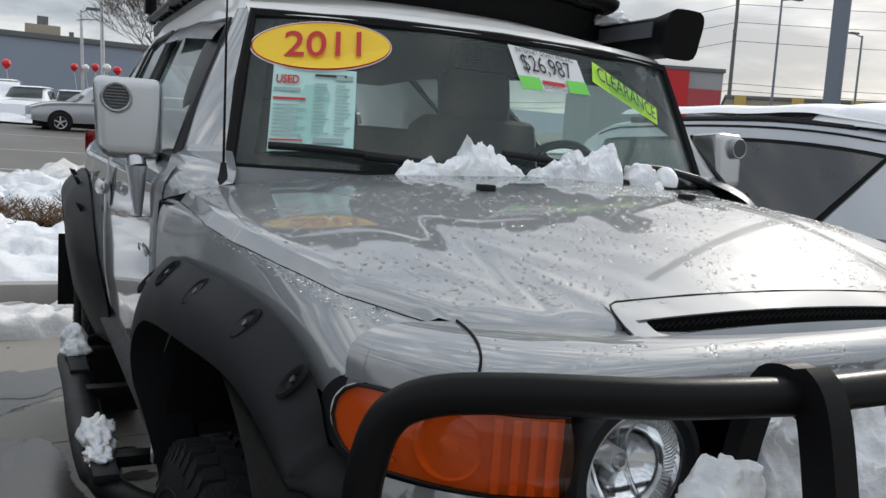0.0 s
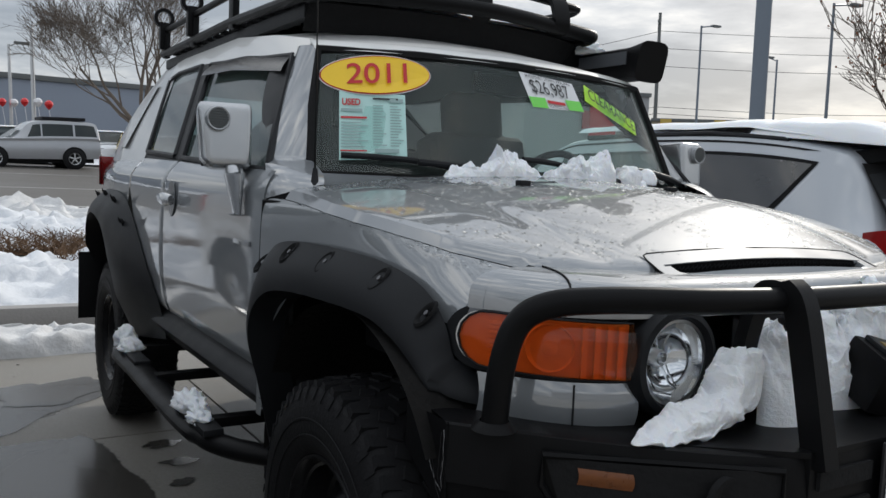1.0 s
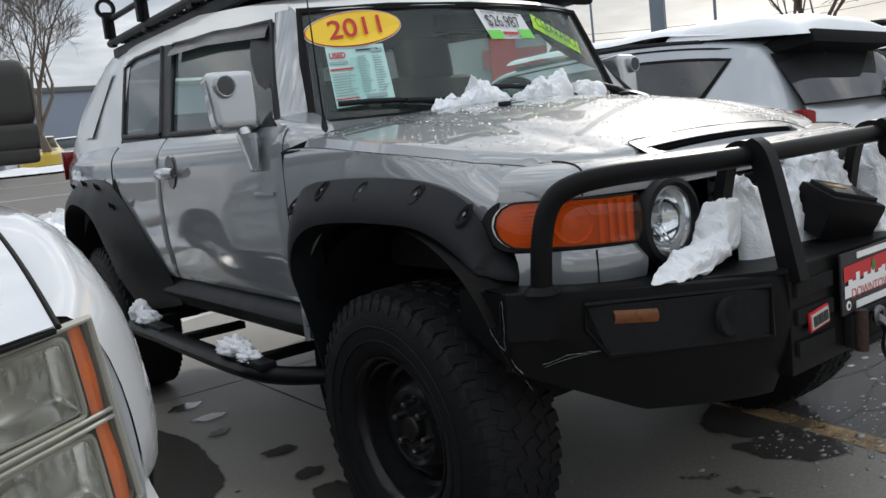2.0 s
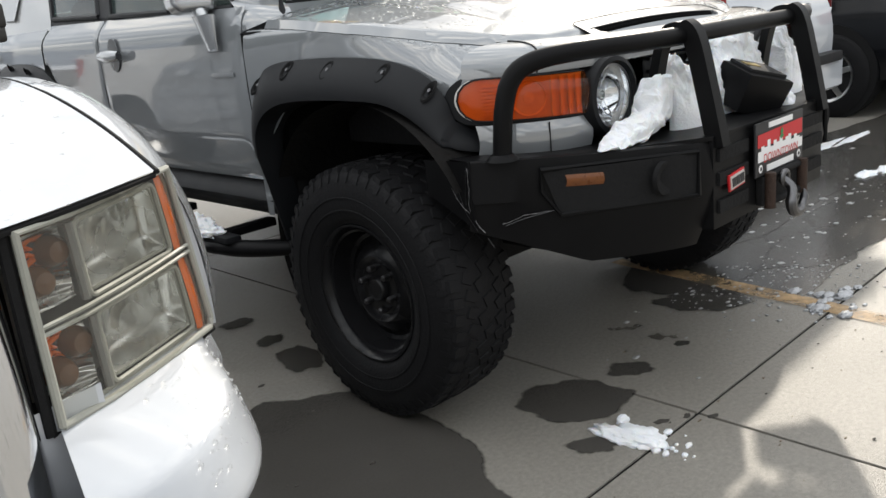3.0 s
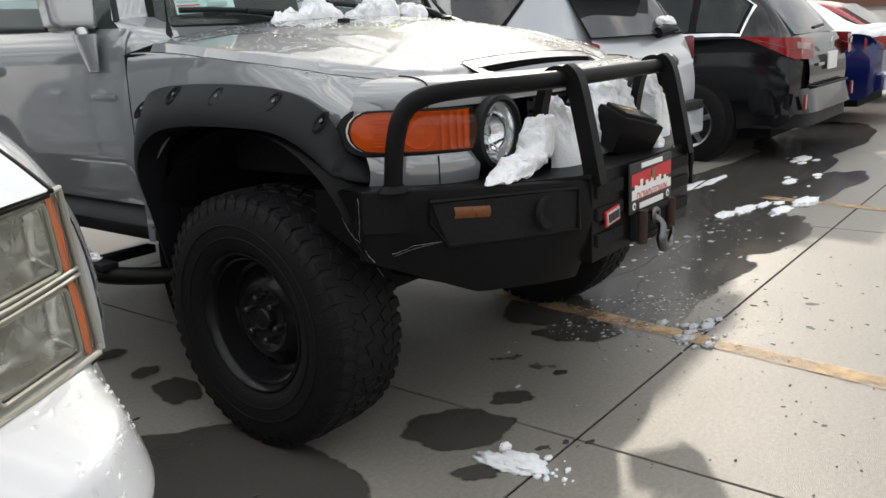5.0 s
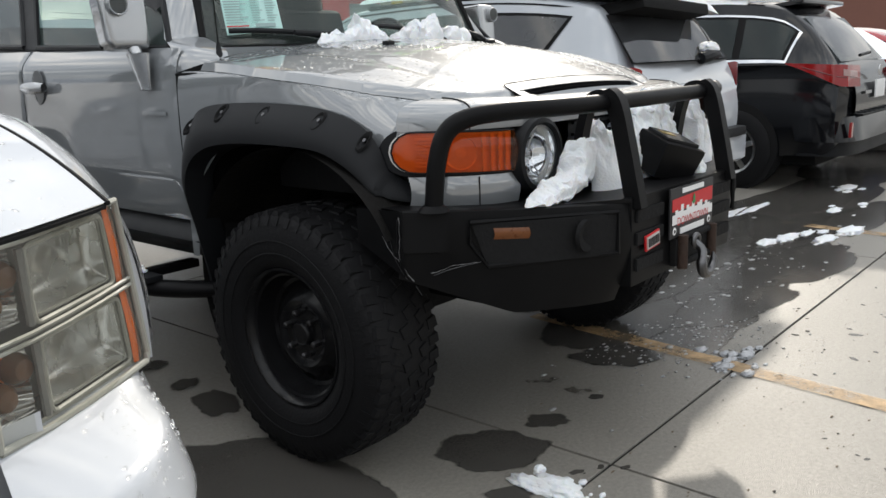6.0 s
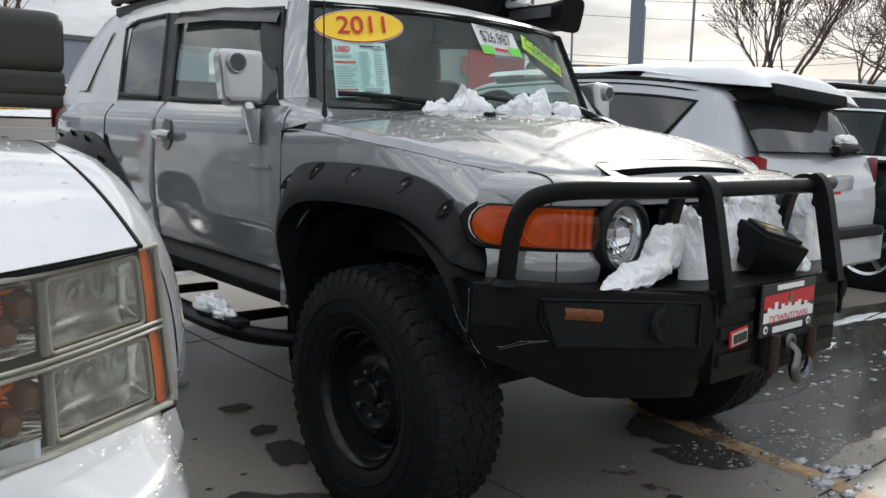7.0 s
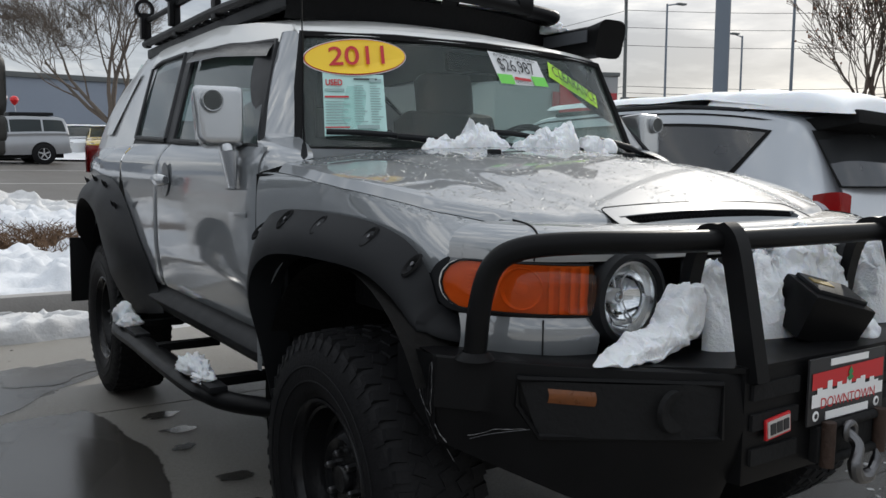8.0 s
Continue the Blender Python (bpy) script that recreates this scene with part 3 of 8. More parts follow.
for s in (-1, 1):
    # front wing: from the arch up, over the shoulder, to the bonnet's shut line
    def wing(u, v, s=s):
        k = (1 - math.cos(v * math.pi / 2)) ** (1 + 2.2 * u ** 3)
        yo, yi = -0.30 + 0.79 * u, -0.37 + 0.85 * u
        y = yo + (yi - yo) * k
        low = lerp_curve(ARCH, yo) - 0.01
        w = width(yo) + 0.011 * min(1, max(0, (yo - 0.1) / 0.35))
        e = min(bonnet_edge(yi), width(yo) - 0.004)
        top = hood_z(e, yi) - 0.012
        return (s * (w + (e - w) * k), y, low + (top - low) * math.sin(v * math.pi / 2) ** (0.85 - 0.30 * u ** 3))
    part("front_wing", grid(wing, 54, 24), SILVER, suv)
    # door, with a narrow rear-hinged door behind it
    for nm, y0, y1 in (("door", 0.497, 1.60), ("rear_door", 1.607, 2.24)):
        def skin(u, v, y0=y0, y1=y1, s=s):
            y = y0 + (y1 - y0) * u
            low = 0.70 if y < 1.8 else 0.70 + 0.42 * min(1, ((y - 1.8) / 0.4)) ** 1.3
            z = low + (1.245 + 0.02 * y - low) * v
            d = min(u * (y1 - y0), (1 - u) * (y1 - y0), (z - low), 0.03) / 0.03
            return (s * (side_x(y, z) - 0.006 * (1 - d) ** 2), y, z)
        door = part(nm, grid(skin, 60, 26), SILVER, suv)
        if nm == "door":
            # cup has no hollow: its shade is put into the disc's darker silver
            hb = lathe([(0.0, 0.066), (0.002, 0.064), (0.003, 0.03), (0.003, 0)], (0, 0, 0), (1, 0, 0), 24)
            bmesh.ops.transform(hb, matrix=pose(s * 0.9125, 1.44, 1.14) @ Matrix.Diagonal((s, 0.75, 1, 1)), verts=hb.verts)
            part("handle_cup", hb, CUP, door, "handle cup, its shade painted as a darker disc")
            hd = grid(lambda u, v, s=s: (s * (0.936 + 0.008 * math.sin(math.pi * u) + 0.013 * math.cos(2 * math.pi * v)), 1.345 + 0.18 * u, 1.137 + 0.024 * math.sin(2 * math.pi * v) * (0.75 + 0.25 * math.sin(math.pi * u))), 14, 12)
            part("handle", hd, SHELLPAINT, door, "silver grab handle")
            part("door_badge", box((0.004, 0.14, 0.014), (s * 0.916, 0.62, 1.05), bevel=0.002), SILVER, door)
    # rear quarter behind the doors
    def quarter(u, v, s=s):
        y = 2.24 + 1.20 * u
        low = lerp_curve(RARCH, y)
        z = low + (1.30 - low) * v
        return (s * (side_x(y, z) - 0.9 * max(0, u - 0.88) ** 1.5), y, z)
    part("rear_quarter", grid(quarter, 34, 16), SILVER, suv)
    # sills and step bars
    part("sill", grid(lambda u, v, s=s: (s * (0.905 - 0.05 * math.cos(math.pi * v) ** 2 + 0.0), 0.45 + 1.75 * u, 0.575 + 0.125 * v + 0.1 * max(0, u - 0.85)), 30, 8), PLASTIC, suv, "black plastic sill cover")
    step = tube(spline([(s * 0.80, 0.42, 0.46), (s * 0.95, 0.58, 0.47), (s * 0.99, 0.80, 0.475), (s * 0.99, 1.5, 0.48), (s * 0.98, 1.95, 0.485), (s * 0.86, 2.08, 0.49)], 40), 0.040, 14)
    for v in step.verts:
        v.co.z = 0.478 + (v.co.z - 0.478) * 0.72
        v.co.x += s * 0.25 * (abs(v.co.x) - 0.985) if 0.7 < v.co.y < 1.9 else 0
    sb = part("side_step", step, BLACKSTEEL, suv, "black tubular side step")
    for y in (0.62, 1.55):
        part("tread_pad", box((0.06, 0.32, 0.022), (s * 0.985, y + 0.15, 0.508), bevel=0.008), PLASTIC, sb)
    for y in (0.75, 1.35, 1.85):
        part("bracket", box((0.24, 0.05, 0.03), (s * 0.86, y, 0.50), bevel=0.006), BLACKSTEEL, sb)

    # flares: outer edge on the body, a swelling, and a lip that turns in to the arch
    def plan_x(y, z):
        """Width of the body, following the nose round below the corner lamp."""
        if y > -0.30:
            return side_x(y, min(z, 1.2))
        return ((y + 0.545) / 0.575) ** (1 / 3)
    def flare(outer, inner, bulge, s=s, n=70, off=0.0):
        o, i = spline(outer, n + 1), spline(inner, n + 1)
        def fn(u, v):
            k = round(u * n)
            (yo, zo), (yi, zi) = o[k], i[k]
            e = min(1, 5 * u + 0.25, 5 * (1 - u) + 0.25)
            if v <= 0.8:
                a = v / 0.8
                y, z = yo + (yi - yo) * a, zo + (zi - zo) * a
                x = plan_x(y, z) + 0.006 + bulge * e * (1 - (1 - a) ** 2.2)
                return (s * (x + off), y, z)
            a = (v - 0.8) / 0.2
            x = plan_x(yi, zi) + 0.006 + bulge * e
            return (s * (x + off - 0.10 * a), yi, zi - 0.012 * a)
        return grid(fn, n, 20)
    fo = [(0.475, 0.50), (0.472, 0.72), (0.462, 0.90), (0.42, 1.03), (0.34, 1.075), (0.15, 1.085), (-0.05, 1.075), (-0.165, 1.050), (-0.235, 1.012), (-0.275, 0.960), (-0.295, 0.905), (-0.32, 0.868), (-0.355, 0.846), (-0.39, 0.835)]
    fi = [(0.44, 0.50), (0.437, 0.66), (0.42, 0.80), (0.385, 0.895), (0.30, 0.952), (0.17, 0.972), (0.0, 0.97), (-0.12, 0.958), (-0.19, 0.930), (-0.245, 0.89), (-0.285, 0.85), (-0.32, 0.825), (-0.36, 0.808), (-0.395, 0.798)]
    fl = part("front_flare", flare(fo, fi, 0.06), PLASTIC, suv, "black pocket-style wheel-arch flare")
    for y, z in ((0.395, 1.015), (0.245, 1.056), (0.075, 1.050), (-0.115, 1.034), (-0.252, 0.980)):
        x = plan_x(y, z) + 0.0315
        pk = lathe([(-0.006, 0.0), (-0.006, 0.010), (0.004, 0.016), (0.006, 0.020), (0.001, 0.024)], (0, 0, 0), (1, 0, 0), 18)
        bmesh.ops.transform(pk, matrix=pose(s * x, y, z) @ pose(0, 0, 0, 20, 0, 0) @ pose(0, 0, 0, 0, -s * 38, 0) @ Matrix.Diagonal((s, 0.72, 1.45, 1)), verts=pk.verts)
        part("bolt_pocket", pk, DARK, fl)
        bt = lathe([(0.002, 0.0), (0.002, 0.006), (-0.008, 0.0065)], (0, 0, 0), (1, 0, 0), 8)
        bmesh.ops.transform(bt, matrix=pose(s * (x + 0.002), y - 0.004, z + 0.004) @ pose(0, 0, 0, 0, -s * 38, 0) @ Matrix.Diagonal((s, 1, 1, 1)), verts=bt.verts)
        part("bolt", bt, STEEL, fl)
    ro = [(1.62, 0.58), (1.72, 0.74), (1.90, 0.90), (2.12, 1.04), (2.32, 1.115), (2.6, 1.135), (2.85, 1.12), (3.02, 1.04), (3.12, 0.90), (3.16, 0.70)]
    ri = [(2.14, 0.50), (2.16, 0.64), (2.20, 0.78), (2.28, 0.90), (2.42, 0.985), (2.66, 1.02), (2.86, 0.98), (2.99, 0.90), (3.08, 0.78), (3.12, 0.62)]
    fr = part("rear_flare", flare(ro, ri, 0.085), PLASTIC, suv, "black pocket-style wheel-arch flare")
    for y, z in ((2.34, 1.09), (2.56, 1.11), (2.80, 1.095), (2.14, 1.0), (2.04, 0.86), (1.98, 0.72)):
        pk = lathe([(-0.012, 0.0), (-0.012, 0.013), (0.003, 0.022), (0.0, 0.027)], (0, 0, 0), (1, 0, 0), 16)
        bmesh.ops.transform(pk, matrix=pose(s * (side_x(y, z) + 0.045), y, z, 0, s * 25, 0) @ Matrix.Diagonal((s, 0.8, 1.3, 1)), verts=pk.verts)
        part("bolt_pocket", pk, DARK, fr)
    # wheel wells
    for yc, nm in ((0.0, "front_wheel_well"), (2.64, "rear_wheel_well")):
        a0 = -0.08 if yc else -0.16
        a1 = 1.16 if yc else 1.0
        part(nm, grid(lambda u, v, yc=yc, s=s: (s * (0.885 - 0.46 * v), yc + 0.02 + (0.46 - 0.03 * v) * math.cos(math.pi * (a0 + a1 * u)), 0.52 + 0.44 * math.sin(math.pi * (a0 + a1 * u))), 30, 6), MUD if yc == 0 else DARK, suv, "mud-streaked wheel-arch lining" if yc == 0 else "")
        part("well_wall", box((0.05, 0.62, 0.42), (s * 0.42, yc + 0.05, 0.78)), DARK, suv)
    part("mud_flap", box((0.26, 0.012, 0.36), (s * 0.86, 3.13, 0.60), bevel=0.004), RUBBER, suv, "black rubber mud flap")

    # greenhouse side with its window openings
    def panel(corners, nm, mat, lift=0.0, nu=14, nv=10, bow=0.0, swell=0.0):
        """A four-cornered piece of the greenhouse; corners (y, z): low front, low rear, top rear, top front."""
        (a, b), (c, d), (e, f), (g, h) = corners
        def fn(u, v):
            y0, z0 = a + (c - a) * u, b + (d - b) * u
            y1, z1 = g + (e - g) * u, h + (f - h) * u
            y, z = y0 + (y1 - y0) * v, z0 + (z1 - z0) * v + bow * math.sin(math.pi * u) * v
            return (s * (side_x(y, max(z, 1.27)) + lift + swell * u * math.sin(math.pi * v)), y, z)
        return part(nm, grid(fn, nu, nv), mat, suv)
    def a_pillar(u, v, s=s):
        """From the wing's rear corner, swept up between door and windscreen to the roof."""
        def row(k):
            z, ry = 1.215 + 0.44 * k, 0.565 + 0.325 * k
            rear = Vector((side_x(ry, max(z, 1.22)) + 0.003, ry, z))
            fz, fx = 1.225 + 0.415 * k, 0.742 - 0.085 * k
            front = Vector((fx, ws_y(fx, fz) - 0.004, fz))
            return rear, (rear + front) / 2 + Vector((0.016, -0.010, 0)), front
        foot = (Vector((0.893, 0.498, 1.178)), Vector((0.843, 0.430, 1.202)), Vector((0.765, 0.400, 1.224)))
        if v < 0.25:
            t, bend = v / 0.25, (Vector((0.890, 0.502, 1.250)), Vector((0.838, 0.452, 1.258)), Vector((0.748, 0.420, 1.252)))
            p = [f * (1 - t) ** 2 + c * 2 * t * (1 - t) + g * t * t for f, c, g in zip(foot, bend, row(0.16))]
        else:
            p = row(0.16 + 0.84 * (v - 0.25) / 0.75)
        c = 2 * p[1] - 0.5 * (p[0] + p[2])
        q = p[0] * (1 - u) ** 2 + c * 2 * u * (1 - u) + p[2] * u * u
        return (s * q.x, q.y, q.z)
    part("a_pillar", grid(a_pillar, 16, 40), SILVER, suv, smooth="soft")
    part("pillar_gap", grid(lambda u, v: (lambda p: (p[0] - s * 0.004, p[1], p[2] - 0.06 * v))(a_pillar(u, 0.0)), 16, 2), DARK, suv)
    panel([(0.55, 1.228), (2.42, 1.295), (2.42, 1.33), (0.56, 1.262)], "window_ledge", PLASTIC, -0.004)
    panel([(1.53, 1.283), (1.67, 1.29), (2.10, 1.725), (1.93, 1.70)], "b_pillar", PLASTIC, 0.002)
    LOW = [(0.78, 1.605), (0.89, 1.625), (1.45, 1.685), (1.93, 1.705), (2.08, 1.715), (2.58, 1.72), (2.72, 1.70)]
    HIGH = [(0.78, 1.668), (1.2, 1.735), (2.0, 1.822), (2.8, 1.835)]
    def rail(u, v, s=s):
        y = 0.78 + 1.94 * u
        lo, hi = lerp_curve(LOW, y), lerp_curve(HIGH, y)
        z = lo + (hi - lo) * v
        return (s * (side_x(y, z) + 0.004), y, z)
    part("roof_side", grid(rail, 40, 6), ROOFWHITE, suv)
    panel([(2.20, 1.27), (3.46, 1.27), (3.36, 1.79), (2.70, 1.835)], "rear_pillar", PILLARPAINT, 0.0, 24, 16, 0.0, 0.035)
    panel([(2.73, 1.345), (2.97, 1.352), (3.02, 1.685), (2.82, 1.68)], "pillar_vent", PILLARPAINT, 0.021)
    w = panel([(0.575, 1.252), (1.54, 1.288), (1.94, 1.70), (0.89, 1.625)], "side_window", SIDEGLASS, -0.006, 16, 10, 0.01)
    w.visible_shadow = False
    q = panel([(1.66, 1.293), (2.21, 1.316), (2.68, 1.715), (2.09, 1.715)], "quarter_window", TINT, -0.004, 14, 10)
    q.visible_shadow = False
    # dark frames round the glass
    for nm, loop in (("window_seal", [(0.575, 1.255), (1.54, 1.29), (1.94, 1.70), (0.89, 1.625), (0.575, 1.255)]), ("window_seal", [(1.67, 1.297), (2.21, 1.318), (2.63, 1.68), (2.50, 1.71), (2.10, 1.71), (1.67, 1.297)])):
        pts = []
        for (a, b), (c, d) in zip(loop, loop[1:]):
            pts += [(s * (side_x(a + (c - a) * t, max(1.27, b + (d - b) * t)) + 0.002), a + (c - a) * t, b + (d - b) * t) for t in (0, 0.33, 0.66)]
        part(nm, tube(pts + [pts[0]], 0.011, 6), PLASTIC, suv)
    # smoked wind deflector: a strip over the glass and a blade down its front edge
    TOP = [(0.89, 1.622), (1.45, 1.680), (1.94, 1.70)]
    def strip_(u, v, s=s):
        y = 0.89 + 1.0 * u
        z = lerp_curve(TOP, y) + 0.004 - 0.060 * v
        return (s * (side_x(y, z) + 0.008 + 0.022 * math.sin(math.pi * 0.5 * v)), y - 0.05 * v * (1 - u), z)
    dfl = part("wind_deflector", grid(strip_, 24, 6), SMOKE, suv, "smoked wind deflector")
    def blade_(u, v, s=s):
        y0, z0 = 0.885 - 0.185 * u, 1.620 - 0.225 * u
        wd = 0.12 * math.sin(math.pi * min(1, 0.35 + 0.65 * u)) ** 0.6 * (1 if u < 0.9 else (1 - u) / 0.1)
        return (s * (side_x(y0, z0) + 0.008 + 0.024 * math.sin(math.pi * 0.5 * v)), y0 + wd * v, z0 - 0.02 * v)
    part("front_blade", grid(blade_, 24, 6), PLASTIC, dfl)
    # mirrors: a tall squared shell on an arm, with a round lamp
    arm = grid(lambda u, v: (s * (0.926 + 0.004 * u + (0.008 + 0.016 * u) * math.cos(2 * math.pi * v)), 0.635 + 0.02 * u + (0.028 + 0.036 * u) * math.sin(2 * math.pi * v), 1.128 + 0.115 * u), 10, 16)
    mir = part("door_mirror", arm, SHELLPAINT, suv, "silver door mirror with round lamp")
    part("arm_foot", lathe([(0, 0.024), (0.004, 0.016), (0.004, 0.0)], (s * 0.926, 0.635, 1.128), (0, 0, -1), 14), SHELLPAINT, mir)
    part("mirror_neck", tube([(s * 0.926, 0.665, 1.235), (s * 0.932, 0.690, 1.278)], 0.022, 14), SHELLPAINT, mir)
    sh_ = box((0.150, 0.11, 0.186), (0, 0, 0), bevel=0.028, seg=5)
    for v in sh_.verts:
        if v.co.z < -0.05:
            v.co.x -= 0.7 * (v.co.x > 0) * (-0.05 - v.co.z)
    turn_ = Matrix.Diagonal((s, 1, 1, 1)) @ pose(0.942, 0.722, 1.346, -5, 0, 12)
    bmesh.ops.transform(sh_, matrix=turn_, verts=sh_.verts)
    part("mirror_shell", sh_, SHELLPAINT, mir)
    for nm, size, at_, mt, lb in (("mirror_gasket", (0.130, 0.010, 0.172), (-0.006, 0.053, 0.004), PLASTIC, ""), ("mirror_face", (0.115, 0.006, 0.145), (0, 0.060, 0), CHROME, "mirror glass")):
        mb = box(size, at_, bevel=0.003)
        bmesh.ops.transform(mb, matrix=turn_, verts=mb.verts)
        part(nm, mb, mt, mir, lb)
    LC = (s * 0.976, 0.668, 1.394)
    ml = part("mirror_lamp", lathe([(-0.01, 0.034), (0.010, 0.034), (0.013, 0.032), (0.012, 0.028), (0.006, 0.027)], LC, (0, -1, 0), 28), SILVER, mir, "round ribbed mirror lamp")
    part("lamp_glass", lathe([(0.006, 0.028), (0.008, 0.0)], LC, (0, -1, 0), 24), INTGREY, ml)
    for k in range(7):
        zz = -0.021 + 0.007 * k
        hw = math.sqrt(0.027 ** 2 - zz ** 2)
        part("lamp_rib", box((2 * hw, 0.006, 0.003), (LC[0], LC[1] - 0.010, LC[2] + zz)), INTGREY, ml)

    # amber corner lamp, round headlamp in its black bezel
    def lens(u, v, s=s, lift=0.014, off=0.010):
        u = u ** 1.8
        x = 0.778 - 0.233 * u
        hh = 0.055 * (1 - (1 - min(1, u * 8.5)) ** 2) ** 0.5
        return (s * x, front_y(x) - off - lift * math.sin(math.pi * v), 0.942 + hh * (2 * v - 1) + 0.006 * (1 - u))
    part("lamp_backing", grid(lambda u, v, s=s: (lambda p: (p[0] + s * 0.010 * (0.5 - u), p[1] + 0.012 + 0.045 * max(0, 0.6 - u), 0.941 + (p[2] - 0.943) * 1.14))(lens(u, v, s, 0.0, 0.004)), 30, 8), PLASTIC, suv)
    lamp = part("corner_lamp", grid(lambda u, v, s=s: lens(u, v, s, 0.0, -0.001), 30, 10), LAMPBOWL, suv, "amber corner lamp")
    part("amber_cover", grid(lens, 30, 12), AMBERGLASS, lamp, "glossy amber lens").visible_shadow = False
    part("cover_rim", tube([lens(u, v, s, 0.0, 0.008) for u, v in [(q / 12, 0) for q in range(13)] + [(1, 0.5)] + [(1 - q / 12, 1) for q in range(13)]], 0.0028, 6), PLASTIC, lamp)
    for k in range(4):
        x = 0.628 - 0.021 * k
        part("lens_rib", box((0.011, 0.008, 0.100), (s * x, front_y(x) - 0.006, 0.942), (0, 0, s * 25), bevel=0.002), LAMPSILVER, lamp)
    part("lamp_bulb_ring", lathe([(0.0, 0.050), (0.012, 0.046), (0.004, 0.036), (-0.002, 0.020), (0.010, 0.014), (0.012, 0)], (s * 0.668, front_y(0.672) + 0.010, 0.944), (s * 0.9, -1, 0), 24), LAMPSILVER, lamp)
    for k in range(9):
        part("lens_rib", box((0.046, 0.005, 0.005), (s * 0.736, front_y(0.736) - 0.004, 0.910 + 0.009 * k), (0, 0, s * 58)), LAMPSILVER, lamp)
    hx, hy, hz = 0.437, -0.540, 0.917
    hl = part("headlamp", lathe([(-0.17, 0.110), (0.015, 0.110), (0.030, 0.104), (0.034, 0.092), (0.018, 0.082)], (s * hx, hy, hz), (0, -1, 0), 44), PLASTIC, suv, "round headlamp in a black bezel")
    part("reflector", lathe([(0.014, 0.082), (-0.005, 0.079), (-0.030, 0.066), (-0.048, 0.040), (-0.052, 0.018), (-0.052, 0.0)], (s * hx, hy, hz), (0, -1, 0), 48), BOWL, hl)
    part("bulb_cap", lathe([(-0.052, 0.019), (-0.020, 0.018), (-0.014, 0.014), (-0.016, 0.010), (-0.010, 0.006), (-0.010, 0)], (s * hx, hy, hz), (0, -1, 0), 20), SATIN, hl)
    for k in (-1, 1):
        part("reflector_step", tube([(s * (hx + k * 0.030 + 0.012 * math.sin(q)), hy + 0.040 - 0.030 * abs(q) ** 2, hz + 0.058 * q) for q in (-1, -0.6, -0.2, 0.2, 0.6, 1)], 0.0022, 6), BOWL, hl)
    fl = bmesh.new()
    for k in range(40):
        a = math.radians(-75 + 150 * k / 39)
        tube([(s * (hx - r_ * math.cos(a)), hy - dy, hz + r_ * math.sin(a)) for r_, dy in ((0.066, 0.001), (0.079, -0.001))], 0.0014, 5, fl)
    part("lens_fluting", fl, LAMPSILVER, hl, "fine fluting at the rim of the lens")
    part("lens", lathe([(0.016, 0.082), (0.026, 0.062), (0.031, 0.034), (0.033, 0.0)], (s * hx, hy, hz), (0, -1, 0), 36), LENS, hl).visible_shadow = False
    part("lens_ring", lathe([(0.012, 0.084), (0.022, 0.085), (0.022, 0.079)], (s * hx, hy, hz), (0, -1, 0), 40), SATIN, hl)
    # silver strip under the lamps, dark recess behind
    part("lamp_strip", grid(lambda u, v, s=s: (s * (0.755 - 0.235 * u), front_y(0.755 - 0.235 * u) + 0.004 - 0.010 * math.sin(math.pi * v), 0.795 + 0.086 * v), 20, 6), SILVER, suv)
    part("strip_seam", tube([(s * 0.64, front_y(0.64) - 0.006, z) for z in (0.80, 0.84, 0.878)], 0.002, 5), DARK, suv)
    part("tail_lamp", grid(lambda u, v, s=s: (s * (0.862 - 0.14 * u ** 2), 3.30 + 0.14 * math.sin(u * math.pi / 2), 1.14 + 0.16 * v), 10, 6), REDLENS, suv, "red tail lamp")

# bonnet, with a rolled edge, and the nose panel before it
def bonnet(u, v):
    t = 2 * v - 1
    y = (-0.475 + 0.115 * t * t) * (1 - u) + 0.40 * u
    x = bonnet_edge(y) * t
    d = min(1, (1 - abs(t)) * bonnet_edge(y) / 0.022, u * 0.85 / 0.022)
    crease = 0.010 * math.exp(-((abs(x) - (0.46 + 0.16 * u)) / 0.05) ** 2) * min(1, 3 * (1 - u))
    hollow = 0.045 if abs(x) < 0.362 and y < -0.394 else 0.0
    return (x, y, hood_z(x, y) + 0.014 - (0.024 if u > 0.04 else 0.014) * (1 - d) ** 2 - crease * 0.5 - hollow)


part("bonnet", grid(bonnet, 70, 110), SILVER, suv, "wet silver bonnet beaded with water")


def nose(u, v):
    t = 2 * u - 1
    x = 0.768 * t
    xi = 0.615 * t
    yi = -0.474 + 0.115 * t * t
    k = 1 - math.cos(v * math.pi / 2)
    zi = hood_z(xi, yi) + 0.004
    k, h = 1 - math.cos(v * math.pi / 2) ** 0.6, math.sin(v * math.pi / 2) ** 0.55
    return (x + (xi - x) * k, front_y(x) + (yi - front_y(x)) * k, 1.004 + (zi - 1.004) * h)


